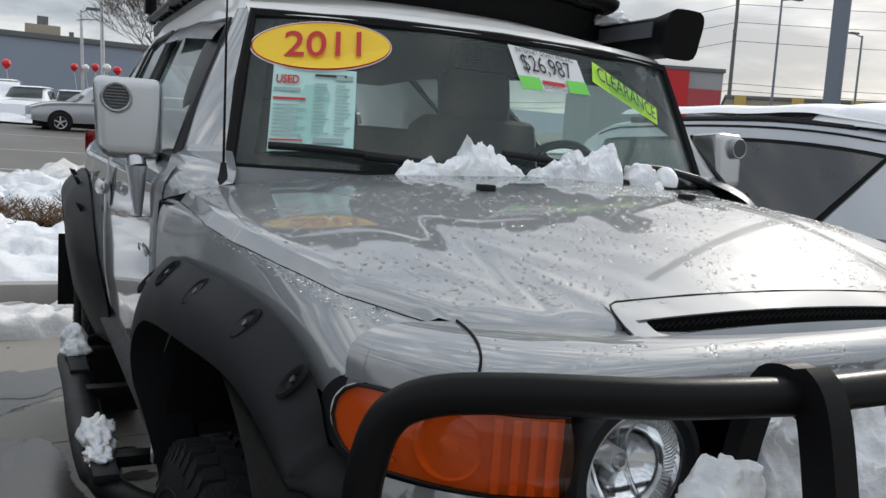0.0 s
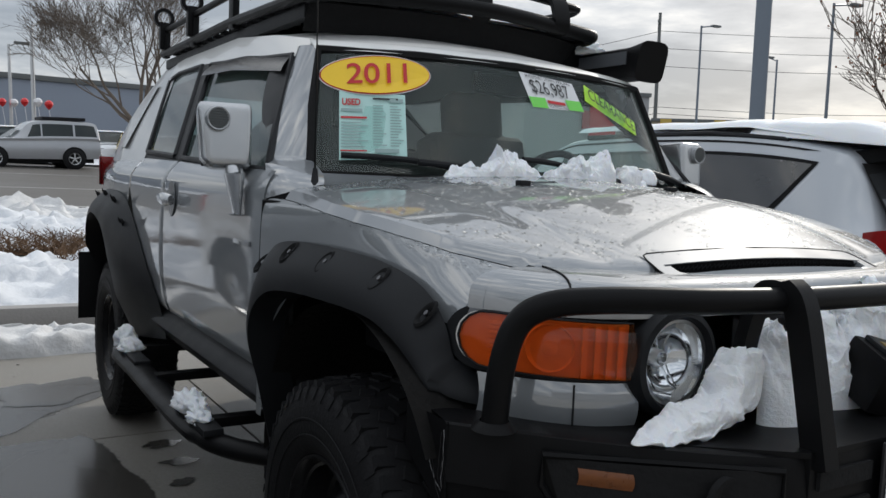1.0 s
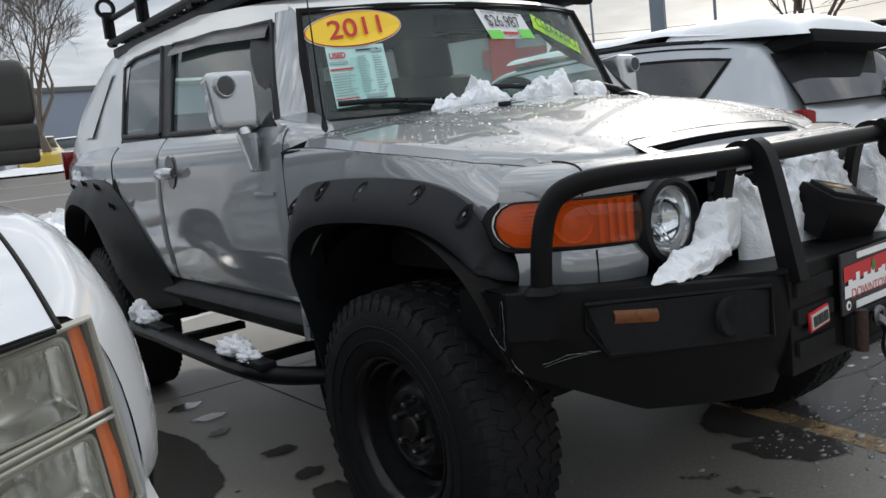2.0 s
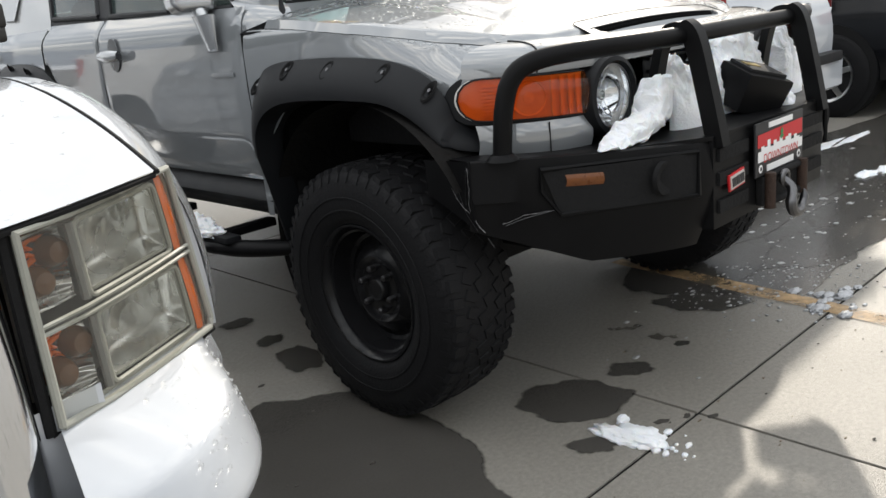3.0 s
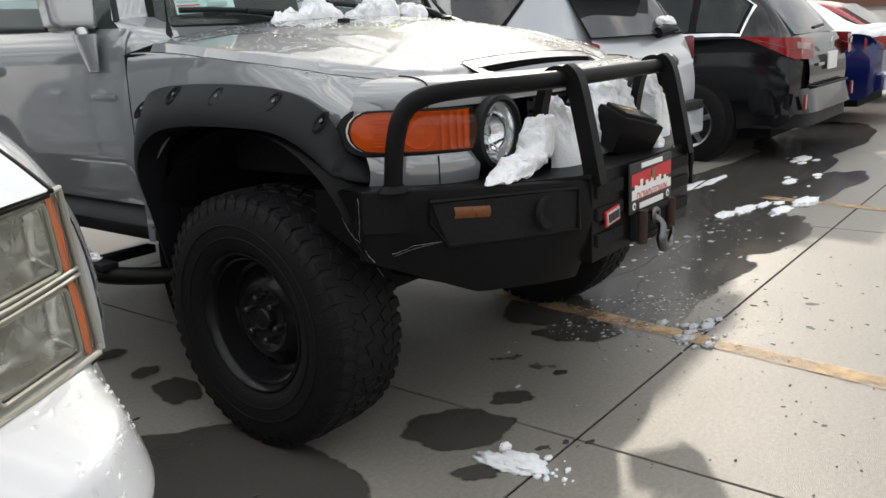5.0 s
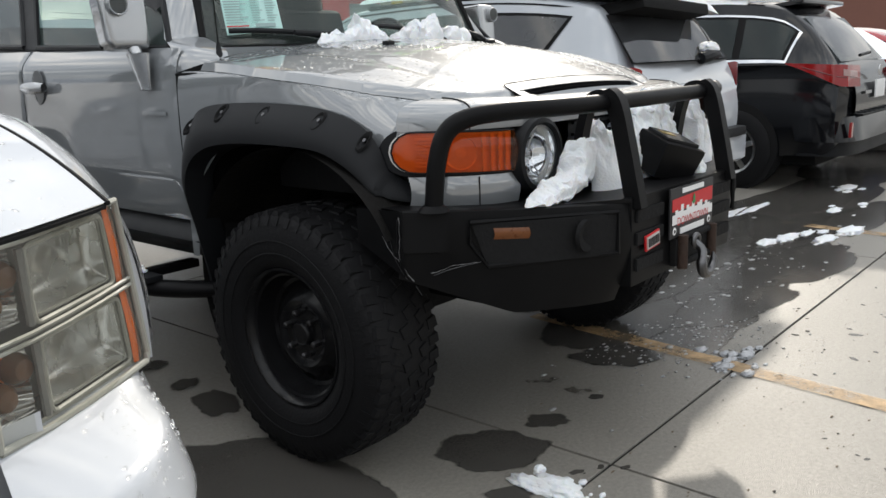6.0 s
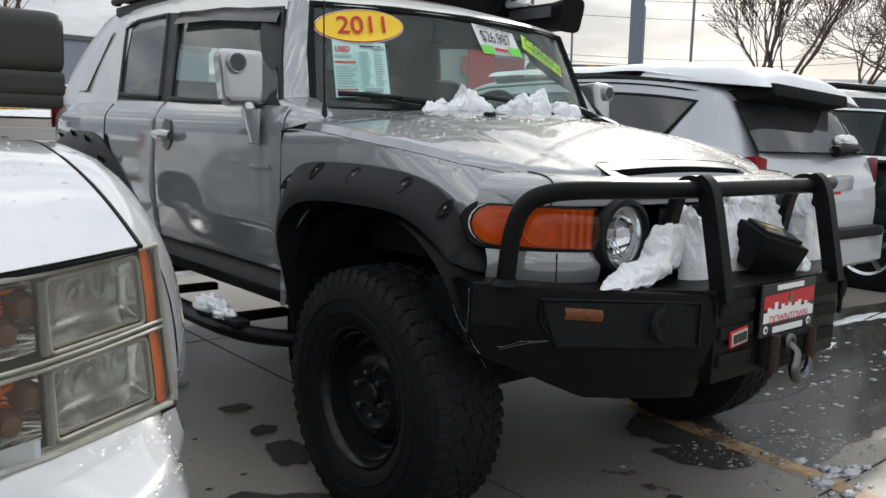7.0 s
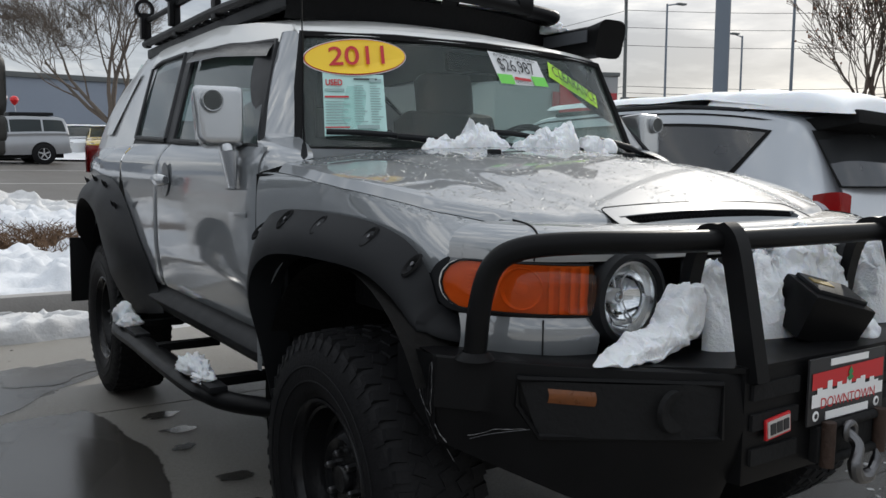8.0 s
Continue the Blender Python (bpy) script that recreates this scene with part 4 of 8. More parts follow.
part("nose_panel", grid(nose, 80, 16), SILVER, suv)
for s in (-1, 1):
    # the wing carried round to the nose
    part("wing_front", grid(lambda u, v, s=s: (lambda a, b: a.lerp(b, u) + Vector((s * 0.004 * math.sin(math.pi * u), -0.003 * math.sin(math.pi * u), 0)))(Vector(wing(0.012, v, s)), Vector(nose(0.5 + 0.49 * s, v))), 8, 20), SILVER, suv)
    part("nose_seam", tube([Vector(nose(0.5 + 0.5 * s * (0.616 + 0.040 * (1 - v)) / (0.768 - 0.153 * (1 - math.cos(v * math.pi / 2) ** 0.6)), v)) + Vector((0, -0.0012, 0.0012)) for v in (1.0, 0.9, 0.8, 0.7, 0.6, 0.5, 0.4, 0.3, 0.2, 0.12, 0.06, 0.0)], 0.0022, 6), DARK, suv)
    part("bonnet_seam", tube([Vector(bonnet(0, 0.5 + 0.5 * s * q)) + Vector((0, -0.0015, -0.006)) for q in (0.965, 0.94, 0.9, 0.84, 0.78, 0.72, 0.66, 0.62)], 0.0022, 6), DARK, suv)


def top_z(x, y):
    return hood_z(x, y) + 0.014


MESHBLACK = M("dull_mesh", (0.012, 0.012, 0.013), 0.9, 0, 0.2, 30, spec=0.1)


# air intake: a forward-facing mesh at the back of a sloping recess
def pan_z(x, y):
    sink = 0.0
    if -0.4705 < y < -0.4305 and abs(x) < 0.333 + 0.25 * (y + 0.4505) * 0.4:
        sink = 0.026 * (y + 0.4705) / 0.04
    return top_z(x, y) + 0.0015 - sink - 0.012 * max(0, (-0.470 - y) / 0.006)


pan_x = [0.376 * q for q in (-1, -0.97, -0.93, -0.89, -0.884)] + [0.332 * (k / 20 - 1) for k in range(1, 40)] + [0.376 * q for q in (0.884, 0.89, 0.93, 0.97, 1)]
pan_y = [-0.384, -0.395, -0.407, -0.419, -0.4300, -0.4306, -0.437, -0.445, -0.453, -0.461, -0.4700, -0.473, -0.476]
part("intake_panel", grid(lambda u, v: (lambda x, y: (x, y, pan_z(x, y)))(pan_x[round(u * (len(pan_x) - 1))], pan_y[round(v * (len(pan_y) - 1))]), len(pan_x) - 1, len(pan_y) - 1), SILVER, suv, "panel round the air intake")
intake = part("intake_slot", grid(lambda u, v: (lambda x: (x, -0.4310 - 0.010 * v, top_z(x, -0.4310) - 0.0245 * v))(0.328 * (2 * u - 1)), 24, 3), VOID, suv, "black mesh bonnet intake")
for k in range(48):
    for tilt_ in (-42, 42):
        x = -0.318 + 0.636 * k / 47
        part("mesh_bar", box((0.0018, 0.0018, 0.026), (x, -0.4372, top_z(x, -0.4372) - 0.0110), (22, tilt_, 0)), MESHBLACK, intake)
part("pan_seam", tube([(x, y, top_z(x, y) + 0.0015) for x, y in [(-0.384, -0.474), (-0.379, -0.44), (-0.373, -0.402), (-0.366, -0.388), (-0.352, -0.3815), (-0.2, -0.3815), (0, -0.3815), (0.2, -0.3815), (0.352, -0.3815), (0.366, -0.388), (0.373, -0.402), (0.379, -0.44), (0.384, -0.474)]], 0.0018, 6), DARK, suv)
for s in (-1, 1):
    part("washer_nozzle", box((0.035, 0.028, 0.014), (s * 0.285, 0.155, top_z(0.285, 0.155) + 0.006), bevel=0.005), PLASTIC, suv)
# shut lines
part("scuttle", grid(lambda u, v: (lambda x, k: (x, (ws_y(x, 1.25) - 0.014) * (1 - v) + 0.398 * v, 1.254 * (1 - k) + (hood_z(x, 0.39) + 0.012) * k))(0.80 * (2 * u - 1), math.sin(v * math.pi / 2)), 50, 10), SILVER, suv)
part("cowl", grid(lambda u, v: (0.82 * (2 * u - 1), 0.385 + (0.055 + 0.10 * (2 * u - 1) ** 2) * v, hood_z(0.8 * (2 * u - 1), 0.39) + 0.004 + 0.012 * v), 30, 4), PLASTIC, suv, "black cowl below the windscreen")
for s in (-1, 1):
    part("shut_line", tube([(s * 0.897, 0.50, 1.172), (s * 0.889, 0.45, 1.173), (s * 0.881, 0.40, 1.172), (s * 0.874, 0.36, 1.168)], 0.004, 6), DARK, suv)
    part("door_gap", tube([(s * (side_x(0.494, z) - 0.003), 0.494, z) for z in (0.62, 0.8, 0.9, 1.0, 1.1, 1.17)], 0.003, 6), DARK, suv)
aer = part("aerial", lathe([(0.0, 0.026), (0.012, 0.022), (0.03, 0.010), (0.06, 0.006), (0.06, 0)], (-0.781, 0.425, 1.206), (0, 0, 1), 20), PLASTIC, suv, "whip aerial on a rubber foot")
part("aerial_rod", tube([(-0.781, 0.425, 1.25), (-0.783, 0.43, 1.5), (-0.786, 0.435, 1.86)], [0.003, 0.0025, 0.0015], 6), BLACKSTEEL, aer)

# roof
def roof(u, v):
    y = 0.74 + 2.62 * u
    edge = lerp_curve([(0.74, 1.645), (1.2, 1.735), (2.0, 1.822), (2.8, 1.835), (3.36, 1.79)], y)
    hw = side_x(y, edge)
    x = hw * (2 * v - 1)
    c = abs(2 * v - 1)
    lead = 0.02 * (1 - min(1, u / 0.03)) ** 2
    yy = y + (ws_y(x, 1.66) - ws_y(hw, 1.66)) * max(0, 1 - u * 4)
    return (x, yy, edge + 0.05 * min(1, 0.5 + u * 5) * (1 - c ** 2.6) - lead)


part("roof", grid(roof, 40, 40), ROOFWHITE, suv, "white roof")
part("header", grid(lambda u, v: (0.668 * (2 * u - 1), ws_y(0.668 * (2 * u - 1), 1.635) - 0.010 + 0.075 * v, 1.628 + 0.008 * (1 - (2 * u - 1) ** 2) + 0.038 * math.sin(v * math.pi / 2)), 30, 6), ROOFWHITE, suv)
part("tailgate", grid(lambda u, v: ((side_x(3.36, 0.70 + 1.02 * v) - 0.03) * (2 * u - 1), 3.50 - 0.06 * (2 * u - 1) ** 2, 0.70 + 0.60 * v), 12, 12), SILVER, suv)
part("rear_window", grid(lambda u, v: ((side_x(3.36, 1.30 + 0.40 * v) - 0.02) * (2 * u - 1), 3.50 - 0.13 * v - 0.06 * (2 * u - 1) ** 2, 1.30 + 0.48 * v), 12, 8), SIDEGLASS, suv).visible_shadow = False
part("spare_wheel", lathe([(-0.1, 0.0), (-0.1, 0.37), (0.06, 0.39), (0.11, 0.34), (0.11, 0.0)], (0.05, 3.62, 1.08), (0, 1, 0), 36), RUBBER, suv, "spare wheel on the tailgate")

# windscreen and what is stuck to it
def ws(x, z, d=0.0):
    return (x, ws_y(x, z) - d, z + 0.4 * d)


def ws_fn(u, v):
    z = 1.262 + (0.368 + 0.006 * (1 - (2 * u - 1) ** 2)) * v
    return ws((0.735 - 0.08 * v) * (2 * u - 1), z)


wsc = part("windscreen", grid(ws_fn, 30, 16), GLASS, suv, "flat upright windscreen")
wsc.visible_shadow = False
visor = part("sun_visor", prism([(-0.052, 0.040), (0.050, 0.040), (0.056, -0.010), (0.020, -0.044), (-0.030, -0.036)], 0.014, lambda a, b, d: (0.507 + a, 0.672 + 0.4 * (b + d), 1.600 + b), 0.003), INTERIOR, suv, "dark sun visor behind the glass")
part("visor_label", box((0.026, 0.003, 0.014), (0.528, 0.668, 1.606), (24, 0, 0)), INTGREY, visor)
part("windscreen_border", tube([ws(*p, 0.0) for p in [(-0.735, 1.262), (-0.698, 1.45), (-0.657, 1.628), (-0.35, 1.632), (0, 1.634), (0.35, 1.632), (0.657, 1.628), (0.698, 1.45), (0.735, 1.262)]], 0.016, 6), DARK, suv)
for s in (-1, 1):
    part("glass_band", grid(lambda u, v, s=s: ws(s * ((0.735 - 0.08 * v) - 0.05 * u), 1.262 + 0.368 * v, -0.004), 4, 10), DARK, suv)
part("glass_band", grid(lambda u, v: ws(0.735 * (2 * u - 1), 1.255 + 0.035 * v, -0.003), 20, 2), DARK, suv)


def flat(outline, d, mat, nm, parent, label=""):
    bm = bmesh.new()
    bm.faces.new([bm.verts.new(ws(x, z, d)) for x, z in outline])
    return part(nm, bm, mat, parent, label, smooth=False)


def on_ws(cx, cz, turn=0.0, d=0.008):
    c, q = math.cos(turn), math.sin(turn)
    return lambda a, b, e: ws(cx + a * c - b * q, cz + (a * q + b * c) * 0.9, d)


oval = [(-0.503 + 0.164 * math.cos(a), 1.557 + 0.057 * math.sin(a) + 0.095 * 0.164 * math.cos(a)) for a in (2 * math.pi * k / 48 for k in range(48))]
big = [(-0.503 + 0.170 * math.cos(a), 1.557 + 0.063 * math.sin(a) + 0.095 * 0.170 * math.cos(a)) for a in (2 * math.pi * k / 48 for k in range(48))]
mid_ = [(-0.503 + 0.167 * math.cos(a), 1.557 + 0.060 * math.sin(a) + 0.095 * 0.167 * math.cos(a)) for a in (2 * math.pi * k / 48 for k in range(48))]
yr = flat(big, 0.004, WHITEINK, "year_sticker", suv, "yellow oval sticker with red figures")
flat(mid_, 0.0055, REDINK, "red_rim", yr)
flat(oval, 0.007, YELSTICK, "yellow_field", yr)
words("2011", 0.098, on_ws(-0.503, 1.557, 0.095, 0.0095), REDINK, yr, "year", shear=0.22, stretch=1.05, offset=0.0008)

pg = flat([(-0.655, 1.292), (-0.462, 1.305), (-0.430, 1.500), (-0.622, 1.500)], 0.004, PAPERBLUE, "window_sheet", suv, "pale green printed price sheet behind the windscreen")


def on_page(cx, cz, d=0.0065):
    return lambda a, b, e: ws(cx + a + 0.17 * b, cz + b * 0.95 + 0.03 * a, d)


words("USED", 0.029, on_page(-0.595, 1.466), REDINK, pg, "heading", stretch=0.75, offset=0.0008)
rnd = random.Random(8)


def page_bar(x0, x1, z, h, mat, d=0.0062):
    sh = 0.17 * (z - 1.40)
    flat([(x0 + sh, z), (x1 + sh, z + 0.03 * (x1 - x0)), (x1 + sh + 0.17 * h, z + h + 0.03 * (x1 - x0)), (x0 + sh + 0.17 * h, z + h)], d, mat, "print_bar", pg)


page_bar(-0.635, -0.575, 1.437, 0.009, GREYINK)
page_bar(-0.635, -0.562, 1.416, 0.006, REDINK)
page_bar(-0.635, -0.562, 1.318, 0.004, REDINK)
for k in range(9):
    page_bar(-0.633, -0.633 + 0.05 + 0.025 * rnd.random(), 1.402 - 0.009 * k, 0.0035, GREYINK)
page_bar(-0.545, -0.47, 1.478, 0.006, BLACKINK)
page_bar(-0.495, -0.455, 1.472, 0.012, GREYINK)
for col in (-0.545, -0.495):
    for k in range(15):
        page_bar(col, col + 0.022 + 0.018 * rnd.random(), 1.458 - 0.0085 * k, 0.003, GREYINK)
page_bar(-0.54, -0.47, 1.318, 0.012, GREYINK)

ps = flat([(0.028, 1.500), (0.262, 1.502), (0.240, 1.600), (0.005, 1.619)], 0.004, PAPER, "price_sheet", suv, "white price sheet with green corners and hand-drawn figures")
flat([(0.028, 1.500), (0.096, 1.500), (0.090, 1.535), (0.021, 1.535)], 0.006, GREENINK, "green_block", ps)
flat([(0.190, 1.502), (0.262, 1.502), (0.254, 1.537), (0.182, 1.537)], 0.006, GREENINK, "green_block", ps)
tilt = lambda cx, cz: (lambda a, b, e: ws(cx + a - 0.2 * b, cz + b - 0.06 * a, 0.0075))
words("INTERNET SMART PRICING", 0.0175, tilt(0.123, 1.600), BLACKINK, ps, "heading", stretch=0.92)
words("$26,987", 0.064, tilt(0.122, 1.566), BLACKINK, ps, "price_figure", stretch=0.82)
flat([(0.100, 1.519), (0.178, 1.516), (0.176, 1.526), (0.098, 1.529)], 0.006, REDINK, "print_bar", ps)
words("DOWNTOWN", 0.014, tilt(0.142, 1.507), BLACKINK, ps, "footing", stretch=0.9)

cl = flat([(0.285, 1.545), (0.545, 1.440), (0.560, 1.492), (0.300, 1.605)], 0.004, LIME, "clearance_strip", suv, "lime green lettered strip stuck across the windscreen")
words("CLEARANCE", 0.055, lambda a, b, e: ws(0.424 + a * 0.92 + 0.1 * b, 1.520 + b - 0.40 * a, 0.008), BLACKINK, cl, "lettering", stretch=0.82)
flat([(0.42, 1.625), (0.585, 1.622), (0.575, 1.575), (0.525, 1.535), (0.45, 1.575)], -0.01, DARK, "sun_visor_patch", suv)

# wipers
for a, b in (((-0.655, 1.300), (-0.20, 1.252)), ((-0.08, 1.316), (0.24, 1.260)), ((0.36, 1.305), (0.71, 1.262))):
    blade = part("wiper_blade", tube([ws(a[0] + (b[0] - a[0]) * t, a[1] + (b[1] - a[1]) * t + 0.016 * math.sin(math.pi * t), 0.020) for t in (0, 0.2, 0.4, 0.6, 0.8, 1)], 0.009, 8), PLASTIC, suv, "black wiper blade")
    m_ = 0.45
    part("wiper_arm", tube([ws(a[0] + (b[0] - a[0]) * m_, a[1] + (b[1] - a[1]) * m_ + 0.006, 0.036), ws(a[0] + (b[0] - a[0]) * 0.8, 1.272, 0.045), ws(b[0] + 0.06, 1.248, 0.045)], 0.010, 8), PLASTIC, blade)

# cabin
part("dashboard", box((1.36, 0.36, 0.22), (0, 0.66, 1.14), (10, 0, 0), bevel=0.05), INTERIOR, suv)
part("floor_pan", box((1.5, 2.4, 0.1), (0, 1.8, 0.66)), DARK, suv)
part("bulkhead", box((1.62, 0.04, 0.56), (0, 0.46, 0.88)), DARK, suv)
for s in (-1, 1):
    part("door_card", box((0.03, 1.8, 0.42), (s * 0.82, 1.42, 0.96)), INTGREY, suv)
for x in (-0.37, 0.37):
    seat = part("seat", box((0.50, 0.16, 0.66), (x, 1.34, 1.12), (-14, 0, 0), bevel=0.06, seg=3), INTERIOR, suv, "dark cloth front seat")
    part("headrest", box((0.27, 0.13, 0.20), (x, 1.42, 1.53), (-10, 0, 0), bevel=0.062, seg=5), INTERIOR, seat)
    part("seat_cushion", box((0.50, 0.5, 0.16), (x, 1.08, 0.80), (4, 0, 0), bevel=0.05), INTERIOR, seat)
part("rear_bench", box((1.3, 0.16, 0.62), (0, 2.35, 1.10), (-12, 0, 0), bevel=0.06, seg=3), INTERIOR, suv)
part("steering_wheel", lathe([(0.014 * math.cos(a), 0.18 + 0.014 * math.sin(a)) for a in (2 * math.pi * k / 8 for k in range(9))], (0.37, 0.86, 1.20), (0, -0.9, -0.35), 32), INTERIOR, suv)
part("rear_mirror", box((0.24, 0.03, 0.07), (0.02, 0.70, 1.585), bevel=0.012), PLASTIC, suv)
part("head_lining", grid(lambda u, v: (0.62 * (2 * u - 1), 0.75 + 2.2 * v, 1.650 + 0.02 * math.sin(math.pi * v)), 6, 8), INTGREY, suv)

# grille between the lamps
part("grille_back", grid(lambda u, v: (0.74 * (2 * u - 1), front_y(0.74 * (2 * u - 1)) + 0.10, 0.76 + 0.25 * v), 24, 4), DARK, suv)
gr = part("grille", grid(lambda u, v: (0.24 * (2 * u - 1), front_y(0.24 * (2 * u - 1)) + 0.03, 0.80 + 0.20 * v), 16, 4), PLASTIC, suv, "black grille")
for k in range(6):
    part("lamp_surround", grid(lambda u, v: (0.47 * (2 * u - 1), front_y(0.47 * (2 * u - 1)) + 0.09, 0.79 + 0.215 * v), 24, 3), PLASTIC, gr) if k == 0 else None
    part("grille_bar", box((0.46, 0.012, 0.010), (0, front_y(0.0) + 0.020, 0.815 + 0.035 * k), bevel=0.003), PLASTIC, gr)
for s in (-1, 1):
    # unseen box added inside each wing to block sun through the gap
    part("inner_wing", box((0.30, 0.66, 0.24), (s * 0.53, -0.03, 0.92), bevel=0.02), DARK, suv)
part("chassis", box((1.0, 3.4, 0.16), (0, 1.3, 0.55)), DARK, suv)
part("engine_shield", box((0.8, 0.8, 0.28), (0, 0.05, 0.70)), DARK, suv)
part("front_axle", tube([(-0.72, 0, 0.39), (0.72, 0, 0.39)], 0.05, 10), DARK, suv)
part("rear_axle", tube([(-0.72, 2.69, 0.39), (0.72, 2.69, 0.39)], 0.06, 10), DARK, suv)


# wheels: wide mud-terrain tyre on a black steel rim
TYRE = [(-0.095, 0.205), (-0.118, 0.218), (-0.134, 0.250), (-0.139, 0.285), (-0.137, 0.320), (-0.131, 0.350), (-0.122, 0.370), (-0.106, 0.381), (-0.075, 0.3855), (0.0, 0.388),
        (0.075, 0.3855), (0.106, 0.381), (0.122, 0.370), (0.131, 0.350), (0.137, 0.320), (0.139, 0.285), (0.134, 0.250), (0.118, 0.218), (0.095, 0.205)]


def wheel(x, y, s, r=0.392):
    wh = part("wheel", lathe(TYRE, (x, y, r), (s, 0, 0), 72), RUBBER, suv, "mud-terrain tyre on a black steel rim")
    vs, fs = [], []
    def lug(a, o, along, across, turn, low, high, lean=0.0):
        """One tread block, slightly narrower at its top."""
        n0 = len(vs)
        c, q = math.cos(turn), math.sin(turn)
        for h, k in ((low, 1.0), (high, 0.86)):
            for p, g in ((-1, -1), (1, -1), (1, 1), (-1, 1)):
                dx, dt = 0.5 * across * k * p, 0.5 * along * k * g
                ox, ot = o + dx * c - dt * q, dx * q + dt * c
                rr = h - lean * abs(ox)
                b_ = a + ot / 0.39
                vs.append((x + s * ox, y + rr * math.sin(b_), r + rr * math.cos(b_)))
        fs.extend([[n0 + 4, n0 + 5, n0 + 6, n0 + 7]] + [[n0 + i, n0 + (i + 1) % 4, n0 + 4 + (i + 1) % 4, n0 + 4 + i] for i in range(4)])
    count = 50
    for k in range(count):
        a = 2 * math.pi * k / count
        for side in (-1, 1):
            lug(a + 0.03 * side, side * 0.100, 0.036 if k % 2 else 0.031, 0.044, side * 0.16, 0.376, 0.3900, 0.03)
            lug(a + 0.05, side * 0.054, 0.035, 0.038, side * 0.45, 0.382, 0.3915)
            if side > 0:
                lug(a - 0.02, 0.012 * (1 if k % 2 else -1), 0.036, 0.042, -0.35, 0.384, 0.392)
            # side biters low on the shoulder
            n0 = len(vs)
            for ro, oo in ((0.374, 0.1215), (0.346, 0.1345)):
                for g in (-1, 1):
                    for out in (0.0, 0.0020):
                        b_ = a + g * (0.022 if k % 2 else 0.014)
                        vs.append((x + s * side * (oo + out), y + ro * math.sin(b_), r + ro * math.cos(b_)))
            fs.extend([[n0 + 1, n0 + 3, n0 + 7, n0 + 5], [n0, n0 + 1, n0 + 5, n0 + 4], [n0 + 2, n0 + 3, n0 + 7, n0 + 6], [n0 + 4, n0 + 5, n0 + 7, n0 + 6]])
    me = bpy.data.meshes.new("tread")
    me.from_pydata(vs, [], fs)
    tagged(part("tread", me, RUBBER, wh), kind="stuff")
    for rr, oo in ((0.300, 0.1398), (0.262, 0.1368)):
        part("sidewall_rib", lathe([(oo + 0.0022 * math.sin(q), rr + 0.0030 * math.cos(q)) for q in (0.0, 0.8, 1.57, 2.35, 3.14)], (x, y, r), (s, 0, 0), 72), RUBBER, wh)
    o = 0.125
    part("rim", lathe([(o - 0.035, 0.208), (o - 0.010, 0.218), (o - 0.004, 0.215), (o - 0.004, 0.208), (o - 0.012, 0.200), (o - 0.030, 0.194), (o - 0.034, 0.187), (o - 0.060, 0.182), (o - 0.088, 0.172), (o - 0.094, 0.160), (o - 0.085, 0.140), (o - 0.062, 0.118), (o - 0.056, 0.104), (o - 0.060, 0.090), (o - 0.066, 0.082), (o - 0.066, 0.040), (o - 0.066, 0.0)], (x, y, r), (s, 0, 0), 64), RIMBLACK, wh, "gloss black steel rim")
    part("hub", lathe([(o - 0.068, 0.040), (o - 0.054, 0.038), (o - 0.048, 0.033), (o - 0.050, 0.026), (o - 0.048, 0.0)], (x, y, r), (s, 0, 0), 32), RIMBLACK, wh)
    for k in range(6):
        a = 2 * math.pi * k / 6 + 0.3
        at_ = (x, y + 0.066 * math.cos(a), r + 0.066 * math.sin(a))
        part("wheel_nut", lathe([(o - 0.066, 0.0105), (o - 0.046, 0.0100), (o - 0.042, 0.007), (o - 0.042, 0.004), (o - 0.038, 0.0038), (o - 0.038, 0)], at_, (s, 0, 0), 6), STEEL, wh)
    for k in range(8):
        a = 2 * math.pi * k / 8 + 0.1
        # uncut holes: a flat disc carries their shade as near-black colour
        part("vent_hole", lathe([(o - 0.0825, 0.0), (o - 0.0825, 0.013)], (x, y + 0.140 * math.cos(a), r + 0.140 * math.sin(a)), (s, 0, 0), 14), VOID, wh)
    part("valve", tube([(x + s * (o - 0.070), y + 0.178 * math.cos(2.6), r + 0.178 * math.sin(2.6)), (x + s * (o - 0.045), y + 0.170 * math.cos(2.6), r + 0.170 * math.sin(2.6))], 0.004, 8), STEEL, wh)


for y in (0.03, 2.69):
    for s in (-1, 1):
        wheel(s * 0.785, y, s)

